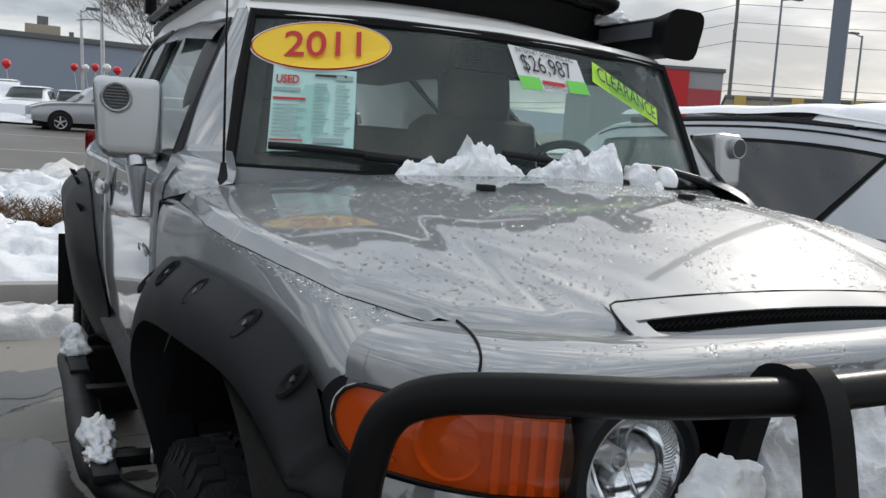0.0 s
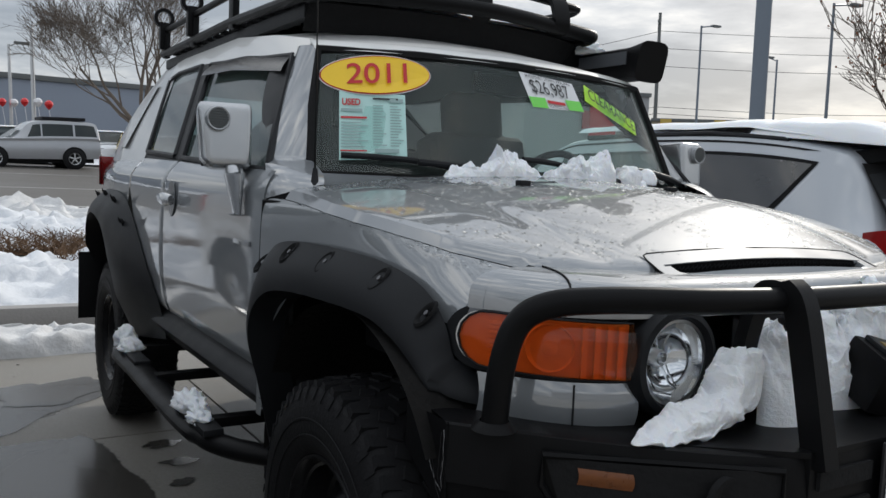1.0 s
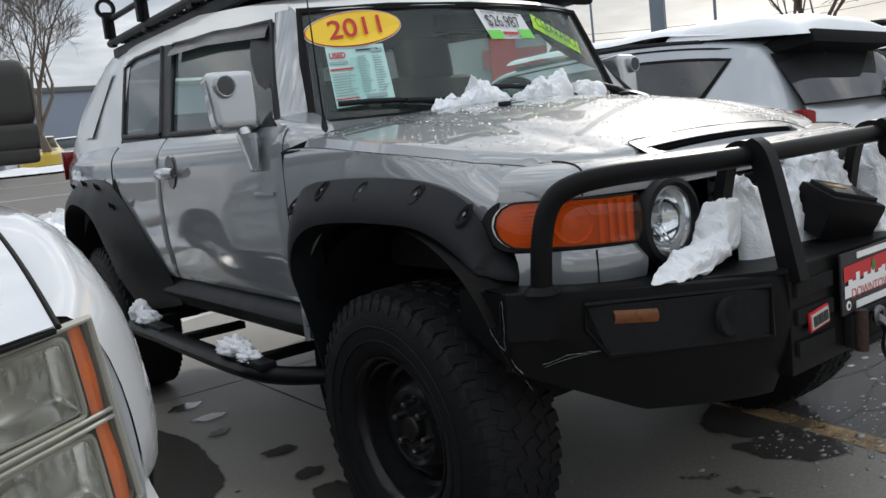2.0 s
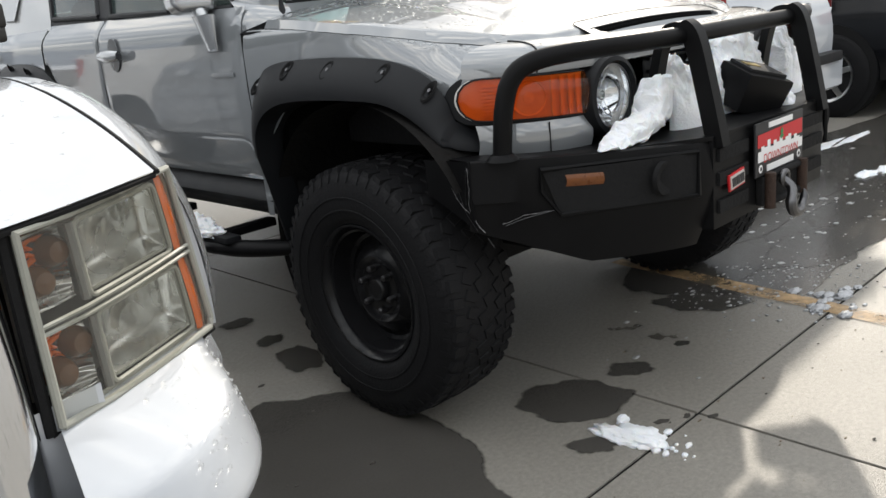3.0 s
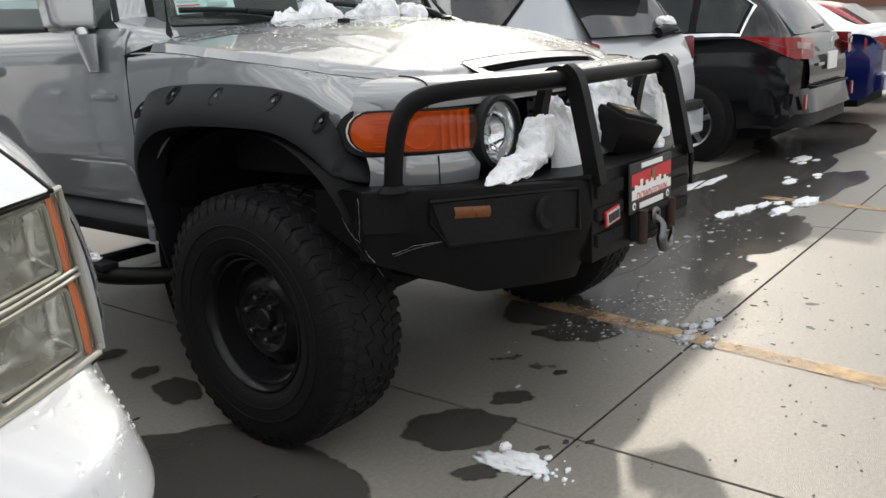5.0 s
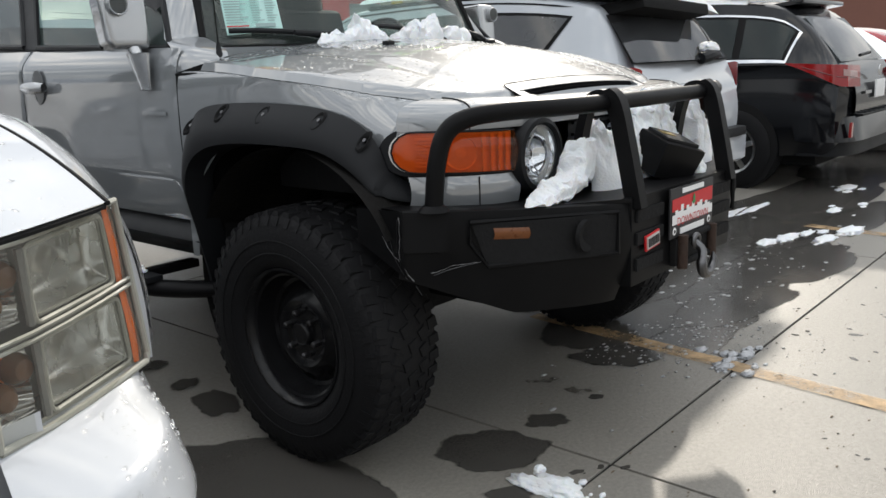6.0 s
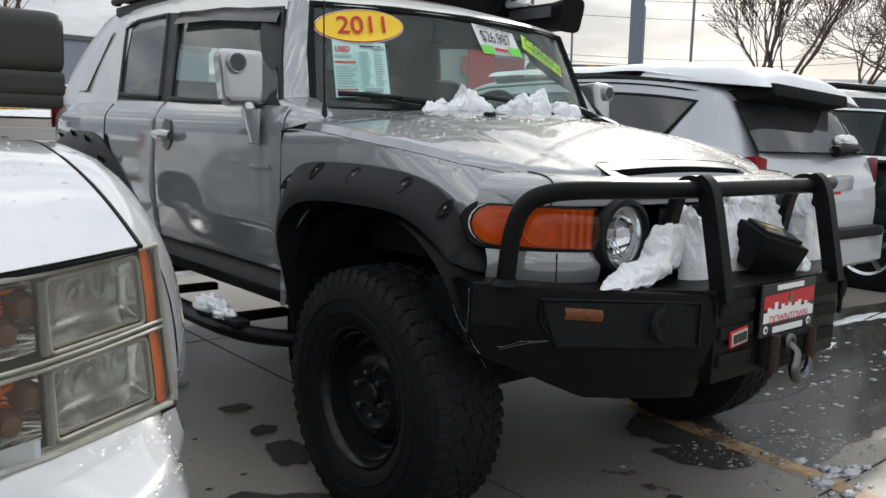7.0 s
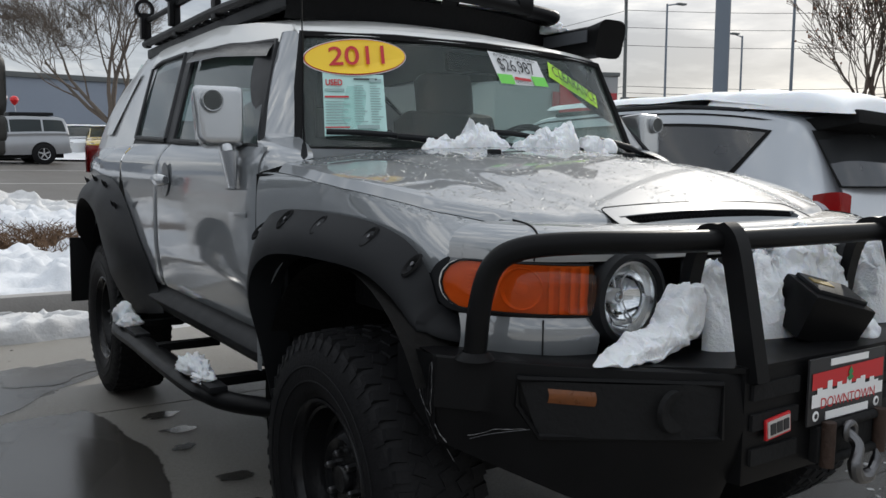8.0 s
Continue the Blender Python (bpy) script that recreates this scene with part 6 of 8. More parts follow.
part("bonnet", grid(bonnet_t, 60, 60), TRUCKWHITE, truck, "wet white bonnet")
for s in (-1, 1):
    def tw(u, v, s=s):
        y = -0.79 + 1.79 * u
        inner = bonnet_side(y) + 0.008
        zt = t_hood(TX + inner, y) - 0.002
        wd = 1.022 - 0.020 * max(0, (-0.30 - y) / 0.40) ** 1.5 - 0.060 * max(0, (-0.55 - y) / 0.24) ** 2.4
        zt -= (zt - 1.022) * max(0, (-0.42 - y) / 0.38) ** 2
        if v > 0.6:
            a = (v - 0.6) / 0.4
            return (TX + s * (inner + (wd - inner) * math.cos(a * math.pi / 2) ** 0.8), y, zt + 0.002 - 0.222 * (1 - math.sin(a * math.pi / 2)))
        foot = 0.60 + 0.20 * min(1, max(0, (-0.50 - y) / 0.10))
        z = foot + max(0.0, zt - 0.22 - foot) * v / 0.6
        low = 0.0 if abs(y - 0.12) > 0.47 else math.sqrt(max(0, 0.47 ** 2 - (y - 0.12) ** 2))
        z = max(z, 0.45 + low)
        return (TX + s * (wd - 0.004 * (1 - v / 0.6)), y, z)
    part("front_wing", grid(tw, 40, 20), TRUCKWHITE, truck)
    def flank(u, v, s=s):
        """Cab and bed side, cut by the rear wheel's arch and swelling round it."""
        y = 1.0 + 2.95 * u
        d = abs(y - REAR_AXLE)
        low = 0.50 if d > 0.44 else max(0.50, 0.40 + 0.48 * (1 - (d / 0.44) ** 3.2) ** (1 / 2.6))
        z = low + (1.22 - low) * v
        swell = 0.020 * math.exp(-((d - 0.46) / 0.10) ** 2) * (1 - v) + (0.012 if d < 0.49 else 0) * (1 - v)
        return (TX + s * (1.0 + 0.014 * math.sin(math.pi * v) + swell), y, z)
    part("truck_side", grid(flank, 110, 10), TRUCKWHITE, truck)
    part("arch_liner", grid(lambda u, v, s=s: (TX + s * (1.0 - 0.30 * v), REAR_AXLE + 0.44 * math.cos(math.pi * u), 0.40 + 0.48 * math.sin(math.pi * u) ** 0.7), 24, 3), DARK, truck)
    part("arch_liner", grid(lambda u, v, s=s: (TX + s * (1.0 - 0.30 * v), 0.12 + 0.47 * math.cos(math.pi * u), 0.45 + 0.47 * math.sin(math.pi * u)), 24, 3), DARK, truck)
    part("sill_step", tube([(TX + s * 1.0, 0.75, 0.40), (TX + s * 1.02, 0.9, 0.40), (TX + s * 1.02, 2.40, 0.40), (TX + s * 1.0, 2.55, 0.40)], 0.035, 10), CHROME, truck, "chrome step bar")
    part("lower_sill", box((0.06, 1.85, 0.12), (TX + s * 0.96, 1.70, 0.45), bevel=0.02), DARK, truck)
    part("tail_lamp", box((0.05, 0.12, 0.42), (TX + s * 0.985, 3.92, 0.98), bevel=0.015), REDLENS, truck, "red tail lamp")
    for y0, y1 in ((1.05, 2.10), (2.14, 2.60)):
        part("door_seam", tube([(TX + s * 1.0125, y0, 0.56), (TX + s * 1.0145, y0, 0.9), (TX + s * 1.004, y0, 1.2)], 0.004, 5), DARK, truck)
        part("door_handle", box((0.03, 0.17, 0.03), (TX + s * 1.02, y1 - 0.16, 1.04), bevel=0.009), CHROME, truck)
    # headlamp
    def lp(u, v, d=0.0, s=s):
        """A point on the lamp: u from the grille outward, v upward."""
        a = 0.644 + 0.243 * u + 0.029 * u * (1 - v)
        y = -0.975 + 0.173 * max(0.0, u) ** 1.2 + 0.012 * u * (1 - v)
        return (TX + s * a, y - d, 0.797 + 0.215 * v + 0.004 * u * v - 0.020 * u * (1 - v))
    lamp = part("headlamp", grid(lambda u, v: lp(1.03 * u, v, -0.085 * (1 - u ** 6) - 0.006), 24, 10), LAMPDARK, truck, "stacked clear headlamp with amber edge")
    part("lamp_cover", grid(lambda u, v: lp(1.04 * u, v, 0.012 * math.sin(math.pi * min(1, u))), 16, 10), HAZED, lamp).visible_shadow = False
    for d_, r_ in ((0.005, 0.0050), (-0.010, 0.0030)):
        k_ = 0.0 if d_ > 0 else 0.022
        e_ = 1.04 - 0.7 * k_
        loop_ = [(k_, k_), (0.25, k_), (0.5, k_), (0.75, k_), (e_ - 0.03, k_), (e_, k_ + 0.05), (e_, 0.33), (e_, 0.66), (e_, 1 - k_), (0.75, 1 - k_), (0.5, 1 - k_), (0.25, 1 - k_), (k_, 1 - k_), (k_, 0.66), (k_, 0.33), (k_, k_)]
        part("lamp_frame", tube([lp(u, v, d_) for u, v in loop_], r_, 8), LENSEDGE, lamp)
    for q_, r_ in ((0.475, 0.0028), (0.515, 0.0028)):
        part("lamp_divider", tube([lp(u, q_ + 0.02 * u, 0.004) for u in (0, 0.25, 0.5, 0.75, 1, 1.03)], r_, 6), LENSEDGE, lamp)
    part("divider_web", grid(lambda u, v: lp(u, 0.478 + 0.02 * u + 0.036 * v, -0.004), 10, 2), LAMPDARK, lamp)
    for v0, v1 in ((0.05, 0.455), (0.545, 0.95)):
        hv = v1 - v0
        def bowl(u, v, v0=v0, hv=hv):
            """A deep rounded bowl with upright flutes across its upper half."""
            edge = (1 - abs(2 * u - 1) ** 5) ** 0.5 * (1 - abs(2 * v - 1) ** 5) ** 0.5
            flute = 0.0016 * abs(math.sin(math.pi * 9 * u + 0.8 * math.sin(7 * u))) * max(0, min(1, (v - 0.42) / 0.2))
            return lp(0.305 + 0.585 * u, v0 + hv * (0.04 + 0.92 * v), -0.010 - (0.040 + 0.022 * (1 - v)) * edge + flute)
        part("reflector", grid(bowl, 100, 26), LAMPCHROME, lamp, "fluted reflector bowl", smooth="soft")
        part("bulb_shield", grid(lambda u, v, v0=v0, hv=hv: lp(0.53 + 0.10 * math.cos(math.pi * u), v0 + hv * (0.50 + 0.30 * math.sin(math.pi * u)), -0.022 - 0.026 * v), 18, 4), LAMPCHROME, lamp)
        ring = [(0.05, 0), (0.95, 0), (0.985, 0.03), (1, 0.10), (1, 0.90), (0.985, 0.97), (0.95, 1), (0.05, 1), (0.015, 0.97), (0, 0.90), (0, 0.10), (0.015, 0.03), (0.05, 0)]
        part("reflector_rim", tube([lp(0.295 + 0.605 * u, v0 + hv * v, -0.003) for u, v in ring], 0.0032, 6), LENSEDGE, lamp)
        part("reflector_rim", tube([lp(0.312 + 0.570 * u, v0 + hv * (0.05 + 0.90 * v), -0.010) for u, v in ring], 0.0014, 5), LENSEDGE, lamp)
        beads = bmesh.new()
        for k in range(26):
            merge(box((0.0030, 0.003, 0.0016), lp(0.34 + 0.46 * k / 25, v0 + hv * 0.085, -0.008)), beads)
        tagged(part("prism_line", beads, LENSEDGE, lamp), kind="stuff")
        part("edge_reflector", grid(lambda u, v, v0=v0, hv=hv: lp(0.925 + (0.066 + 0.012 * math.sin(math.pi * v)) * u, v0 - 0.03 + (hv + 0.06) * v, -0.004 + 0.003 * math.sin(math.pi * v) + 0.004 * math.sin(math.pi * u)), 6, 20), AMBER, lamp, "amber side reflector")
        part("turn_bowl", grid(lambda u, v, v0=v0, hv=hv: lp(0.02 + 0.235 * u, v0 + hv * v, -0.028 - 0.034 * math.sin(math.pi * u) * math.sin(math.pi * v) + 0.0018 * math.sin(2 * math.pi * 9 * v)), 14, 72), LAMPCHROME, lamp, "ribbed turn-lamp bowl", smooth="soft")
        ab_ = bmesh.new()
        for j in range(9):
            vv = v0 + hv * (0.16 + 0.085 * j)
            wide = 0.11 + 0.05 * math.sin(1.9 * j + v0 * 9)
            tube([lp(0.035 + wide * q, vv + 0.010 * math.sin(3 * q), -0.026 - 0.020 * math.sin(math.pi * 0.8 * q)) for q in (0, 0.25, 0.5, 0.75, 1)], [0.0020, 0.0036, 0.0040, 0.0034, 0.0014], 6, ab_)
        part("amber_rib", ab_, AMBER, lamp, "amber ribs of the turn lamp")
        for q_, w_ in ((0.09, 0.36), (0.195, 0.66)):
            part("turn_bulb", lathe([(-0.004, 0.019), (0.008, 0.018), (0.016, 0.012), (0.019, 0.0)], lp(q_, v0 + hv * w_, -0.034), (s * 0.3, -1, 0), 18), BULBBROWN, lamp)
        part("bowl_divider", tube([lp(0.272, v, -0.004) for v in (v0, 0.5 * (v0 + v1), v1)], 0.0052, 6), LAMPDARK, lamp)
    part("lamp_gap", tube([lp(-0.045, v, -0.002) for v in (-0.04, 0.2, 0.4, 0.6, 0.8, 1.0)], 0.007, 6), DARK, truck)
    part("lamp_gap", tube([lp(u, -0.045, -0.006) for u in (-0.04, 0.15, 0.3, 0.5, 0.7, 0.9, 1.06)], 0.005, 6), DARK, truck)
    def corner(u, v, s=s):
        """Bumper end, rising past a soft crease to the foot of the lamp."""
        w = min(1, v / 0.72)
        q = min(1, u / 0.85) * math.pi / 2
        end = max(0, (u - 0.85) / 0.15)
        crease = min(w / 0.55, 1) - 0.35 * max(0, (w - 0.55) / 0.45) ** 1.4
        p = Vector((TX + s * (0.62 + (0.252 + 0.046 * crease) * math.sin(q) + 0.078 * end), -1.065 + 0.31 * (1 - math.cos(q)) - 0.055 * crease + 0.030 * max(0, w - 0.55) + 0.15 * end, 0.555 + 0.190 * w))
        k = max(0, (v - 0.72) / 0.28)
        foot = Vector(lp(1.04 * min(1, u / 0.85), 0)) + Vector((s * 0.062 * end, 0.01 + 0.16 * end, 0.004 + 0.035 * end))
        return p.lerp(foot, k ** 1.15)
    def wing_edge(u, v, s=s):
        """Return from the lens to the front of the wing."""
        p = Vector(lp(1.035, v, -0.004))
        k = min(1, max(0, (p.z - 0.802) / 0.222))
        w = 0.861 + 0.072 * math.sqrt(1 - k * k) ** 0.8
        return p.lerp(Vector((TX + s * max(w, abs(p.x - TX) + 0.002), -0.786, p.z)), u)
    part("wing_edge", grid(wing_edge, 4, 12), TRUCKWHITE, truck)
    part("lamp_filler", grid(lambda u, v, s=s: (TX + s * (0.57 + 0.13 * u), -0.990 + 0.035 * u, 0.56 + 0.26 * v), 6, 6), TRUCKWHITE, truck)
    part("bumper_corner", grid(corner, 28, 26), TRUCKWHITE, truck, smooth="soft")
    part("chrome_lip", tube([(TX + s * (0.62 + 0.262 * math.sin(u * math.pi / 2)), -1.080 + 0.31 * (1 - math.cos(u * math.pi / 2)), 0.545 - 0.02 * (1 - u)) for u in (0, 0.2, 0.4, 0.6, 0.8, 1)], 0.016, 8), CHROME, truck)
    part("lower_bumper", grid(lambda u, v, s=s: (TX + s * (0.62 + 0.29 * math.sin(u * math.pi / 2)), -1.035 + 0.30 * (1 - math.cos(u * math.pi / 2)), 0.26 + 0.28 * v), 14, 4), DARK, truck)
    # towing mirror
    arm = part("tow_mirror", tube([(TX + s * 0.95, 0.95, 1.30), (TX + s * 1.06, 0.70, 1.31)], 0.035, 10), PLASTIC, truck, "tall black towing mirror")
    part("mirror_shell", box((0.240, 0.14, 0.180), (TX + s * 1.065, 0.66, 1.400), bevel=0.062, seg=6), MIRRORBLACK, arm)
    part("mirror_skirt", box((0.232, 0.13, 0.070), (TX + s * 1.065, 0.66, 1.288), bevel=0.022, seg=4), MIRRORBLACK, arm)
    part("mirror_foot", box((0.222, 0.12, 0.045), (TX + s * 1.065, 0.66, 1.240), bevel=0.018, seg=4), MIRRORBLACK, arm)
    part("mirror_waist", box((0.20, 0.11, 0.19), (TX + s * 1.065, 0.66, 1.315), bevel=0.01), DARK, arm)
    for y in (0.12, REAR_AXLE):
        wt = part("wheel", lathe([(-0.13, 0.20), (-0.135, 0.32), (-0.11, 0.385), (0.11, 0.385), (0.135, 0.32), (0.13, 0.22), (0.09, 0.21)], (TX + s * 0.875, y, 0.385), (s, 0, 0), 40), RUBBER, truck, "tyre on a silver alloy rim")
        part("rim", lathe([(0.11, 0.225), (0.12, 0.22), (0.10, 0.20), (0.07, 0.17), (0.07, 0.0)], (TX + s * 0.880, y, 0.385), (s, 0, 0), 36), SATIN, wt)
        part("hub_cap", lathe([(0.07, 0.07), (0.10, 0.062), (0.108, 0.0)], (TX + s * 0.880, y, 0.385), (s, 0, 0), 24), CHROME, wt)
        for k in range(6):
            a = 2 * math.pi * k / 6
            part("spoke", box((0.03, 0.05, 0.19), (TX + s * 0.970, y + 0.11 * math.sin(a), 0.385 + 0.11 * math.cos(a)), (-math.degrees(a), 0, 0), bevel=0.01), CHROME, wt)
    part("side_glass", grid(lambda u, v, s=s: (TX + s * (0.95 - 0.22 * v), 1.05 + 1.5 * u + 0.35 * v * (1 - u) - 0.1 * v * u, 1.20 + 0.48 * v), 10, 8), TINT, truck)
for s in (-1, 1):
    part("bonnet_gap", tube([Vector(bonnet_t(0.5 + 0.5 * s, v)) + Vector((s * 0.004, 0, -0.002)) for v in (0.0, 0.01, 0.02, 0.04, 0.06, 0.08, 0.10, 0.13, 0.17, 0.22, 0.3, 0.5, 0.75, 1.0)], 0.0036, 6), DARK, truck)
    part("lamp_gap", tube([(TX + s * a, bonnet_lip(a)[0] + 0.004, bonnet_lip(a)[1] - 0.006) for a in (0.60, 0.64, 0.68, 0.72, 0.76, 0.80, 0.845)], 0.0042, 6), DARK, truck)
part("windscreen", grid(lambda u, v: (TX + (0.90 - 0.20 * v) * (2 * u - 1), 0.72 + 0.65 * v, 1.19 + 0.50 * v), 12, 8), TINT, truck)
part("cab_roof", grid(lambda u, v: (TX + 0.72 * (2 * u - 1), 1.36 + 1.2 * v, 1.69 + 0.08 * (1 - (2 * u - 1) ** 2)), 12, 8), TRUCKWHITE, truck)
part("cab_back", grid(lambda u, v: (TX + (0.95 - 0.22 * v) * (2 * u - 1), 2.6, 1.2 + 0.52 * v), 8, 4), TRUCKWHITE, truck)
gl = part("grille", grid(lambda u, v: (TX + 0.575 * (2 * u - 1), -0.985 - 0.012 * math.sin(math.pi * v), 0.735 + 0.27 * v), 20, 6), DARK, truck, "chrome-framed black grille")
for s in (-1, 1):
    part("frame_upright", grid(lambda u, v, s=s: (TX + s * (0.548 + 0.072 * u), -0.985 - 0.040 * math.sin(math.pi * u) ** 0.6 + 0.030 * v * v, 0.690 + 0.318 * v), 12, 10), CHROME, gl, "broad chrome grille frame")
part("frame_top", grid(lambda u, v: (TX + 0.585 * (2 * u - 1), -0.985 - 0.034 * math.sin(math.pi * v) ** 0.6, 0.970 + 0.046 * v), 20, 10), CHROME, gl)
part("grille_frame", tube([(TX + x, -1.005, z) for x, z in [(-0.60, 0.715), (0.60, 0.715)]], 0.024, 8), CHROME, gl)
for k in range(5):
    part("grille_bar", box((1.12, 0.02, 0.014), (TX, -0.997, 0.78 + 0.05 * k), bevel=0.004), PLASTIC, gl)
part("bumper_face", grid(lambda u, v: (TX + 0.63 * (2 * u - 1), -1.085 - 0.045 * math.sin(math.pi * min(1, v * 1.1)) + 0.06 * v * v, 0.46 + 0.275 * v), 16, 12), TRUCKWHITE, truck)
part("lower_face", grid(lambda u, v: (TX + 0.63 * (2 * u - 1), -1.045, 0.25 + 0.2 * v), 4, 4), DARK, truck)
part("chassis", box((1.66, 4.4, 0.3), (TX, 1.65, 0.55)), DARK, truck)
part("tailgate", box((1.95, 0.06, 0.6), (TX, 3.95, 0.88), bevel=0.02), TRUCKWHITE, truck)
part("bed_floor", box((1.9, 1.3, 0.1), (TX, 3.27, 0.95)), DARK, truck)
rnd = random.Random(5)
bm = bmesh.new()
for k in range(420):
    u_, v_ = rnd.uniform(0.62, 0.99), rnd.random() ** 1.5 * 0.6
    x, y, z = bonnet_t(u_, v_)
    q = 0.0014 + 0.0030 * rnd.random() ** 3
    tmp = bmesh.new()
    bmesh.ops.create_icosphere(tmp, subdivisions=1, radius=1)
    bmesh.ops.transform(tmp, matrix=Matrix.Translation((x, y, z)) @ Matrix.Diagonal((q * rnd.uniform(0.8, 1.4), q, q * 0.5, 1)), verts=tmp.verts)
    merge(tmp, bm)
for k in range(160):
    u_, v_ = rnd.uniform(0.25, 0.95), rnd.uniform(0.35, 0.95)
    x, y, z = corner(u_, 0.3 + 0.7 * v_, 1)
    tmp = bmesh.new()
    bmesh.ops.create_icosphere(tmp, subdivisions=1, radius=0.0014 + 0.0026 * rnd.random() ** 3)
    bmesh.ops.translate(tmp, vec=(x, y, z), verts=tmp.verts)
    merge(tmp, bm)
tagged(part("water_bead_film", bm, WATER, truck, "beads of meltwater"), kind="stuff").visible_shadow = False

# ---- other cars ----
def car(name, at, yaw, label, paint, prof, hw, group="", glassmat=None, wheels=(0.95, 3.55), wr=0.33, details=None, snow=0.0, cover=(0.06, 0.68), seed=1, lamps=True, rails=False, nu=44):
    """A car lofted from its side: prof rows are (along from the tail, sill, belt, roof, half width at the roof as a share)."""
    t = thing(name, (0, 0, 0), label, "car", group)
    rows = spline(prof, nu + 1)
    L = prof[-1][0]
    def half(u, v):
        """v from 0 at the sill to 1 at the roof's middle, for one side."""
        p, sill, belt, top, share = rows[round(u * nu)]
        e = min(1, (u * L + 0.02) / 0.28, ((1 - u) * L + 0.02) / 0.4)
        w = hw * (0.80 + 0.20 * math.sin(e * math.pi / 2))
        if v < 0.5:
            a = v / 0.5
            return (w * (0.95 + 0.05 * math.sin(math.pi * min(1, a * 1.15))) - (0.02 if a > 0.93 else 0), p, sill + (belt - sill) * a)
        if v < 0.75:
            a = (v - 0.5) / 0.25
            return (w - 0.02 + (w * share - w + 0.02) * a, p, belt + (top - 0.05 - belt) * a)
        a = (v - 0.75) / 0.25
        return (w * share * math.cos(a * math.pi / 2), p, top - 0.05 + 0.05 * math.sin(a * math.pi / 2))
    def both(u, v):
        if v < 0.5:
            x, y, z = half(u, v * 2)
            return (x, y, z)
        x, y, z = half(u, 2 - 2 * v)
        return (-x, y, z)
    body = grid(both, nu, 48)
    for end in (0, 1):
        bm_v = [body.verts.new(both(end, j / 48)) for j in range(49)]
        body.faces.new(bm_v)
    part("body", body, paint, t)
    gm = glassmat or TINT
    def pane(u0, u1, v0, v1, nm, lift=0.006, slope0=0.0, slope1=0.0, mat=None):
        for s in (-1, 1):
            def fn(u, v, s=s):
                uu = u0 + (u1 - u0) * u + slope0 * (1 - u) * v + slope1 * u * v
                k = uu * nu
                i = min(int(k), nu - 1)
                a, b = half(i / nu, v0 + (v1 - v0) * v), half((i + 1) / nu, v0 + (v1 - v0) * v)
                p = [a[q] + (b[q] - a[q]) * (k - i) for q in range(3)]
                return (s * (p[0] + lift), p[1], p[2])
            part(nm, grid(fn, 12, 6), mat or gm, t)
    for s in (-1, 1):
        for y in wheels:
            part("wheel_arch", lathe([(0.0, 0.0), (0.0, wr + 0.055), (-0.2, wr + 0.055)], (s * (hw * 1.0 + 0.004), y, wr + 0.02), (s, 0, 0), 28), DARK, t)
            w_ = part("wheel", lathe([(-0.1, 0.2), (-0.1, wr - 0.03), (-0.08, wr), (0.08, wr), (0.1, wr - 0.03), (0.1, 0.225), (0.08, 0.215)], (s * (hw - 0.07), y, wr), (s, 0, 0), 36), RUBBER, t)
            part("rim", lathe([(0.085, 0.22), (0.095, 0.215), (0.07, 0.19), (0.06, 0.0)], (s * (hw - 0.07), y, wr), (s, 0, 0), 30), SATIN, w_)
            for k in range(5):
                a = 2 * math.pi * k / 5
                part("spoke", box((0.02, 0.045, 0.19), (s * (hw + 0.005), y + 0.1 * math.sin(a), wr + 0.1 * math.cos(a)), (-math.degrees(a), 0, 0), bevel=0.008), SATIN, w_)
    part("underside", box((1.5 * hw, L * 0.9, 0.2), (0, L / 2, 0.30)), DARK, t)
    if details:
        details(t, half, pane, L)
    if snow:
        def sn(u, v):
            uu = cover[0] + (cover[1] - cover[0]) * u
            x, y, z = half(uu, 0.76 + 0.24 * min(2 * v, 2 - 2 * v))
            if v > 0.5:
                x = -x
            e = min(1, 8 * u, 8 * (1 - u), 8 * v, 8 * (1 - v))
            return (x, y, z - 0.012 + (0.012 + snow * (0.75 + 0.5 * noise.noise((x * 2 + seed, y * 2, seed)) + 0.2 * noise.noise((x * 7, y * 7, seed)))) * e ** 0.5)
        top = single("roof_snow", grid(sn, 40, 30), SNOW, "snow lying on a parked car's roof", "snow", "snow on cars", smooth="soft")
        top.matrix_basis = pose(*at, 0, 0, yaw)
    t.matrix_basis = pose(*at, 0, 0, yaw)
    return t


SUVP = [(0.0, 0.42, 0.86, 0.90, 0.86), (0.10, 0.34, 1.02, 1.10, 0.80), (0.30, 0.32, 1.06, 1.43, 0.76), (0.50, 0.32, 1.06, 1.55, 0.76), (1.2, 0.30, 1.05, 1.63, 0.78), (2.2, 0.30, 1.02, 1.63, 0.78), (2.75, 0.30, 1.0, 1.56, 0.77), (3.35, 0.30, 0.99, 1.12, 0.84), (4.0, 0.32, 0.94, 0.99, 0.84), (4.35, 0.36, 0.80, 0.84, 0.80)]


# grey film puts a pale sheen of reflected sky into these panes' colour
SMOKED = glass("smoked_side_glass", (0.30, 0.31, 0.32), 0.02, 2.1, film=0.30, grime_haze=(0.24, 0.25, 0.265))


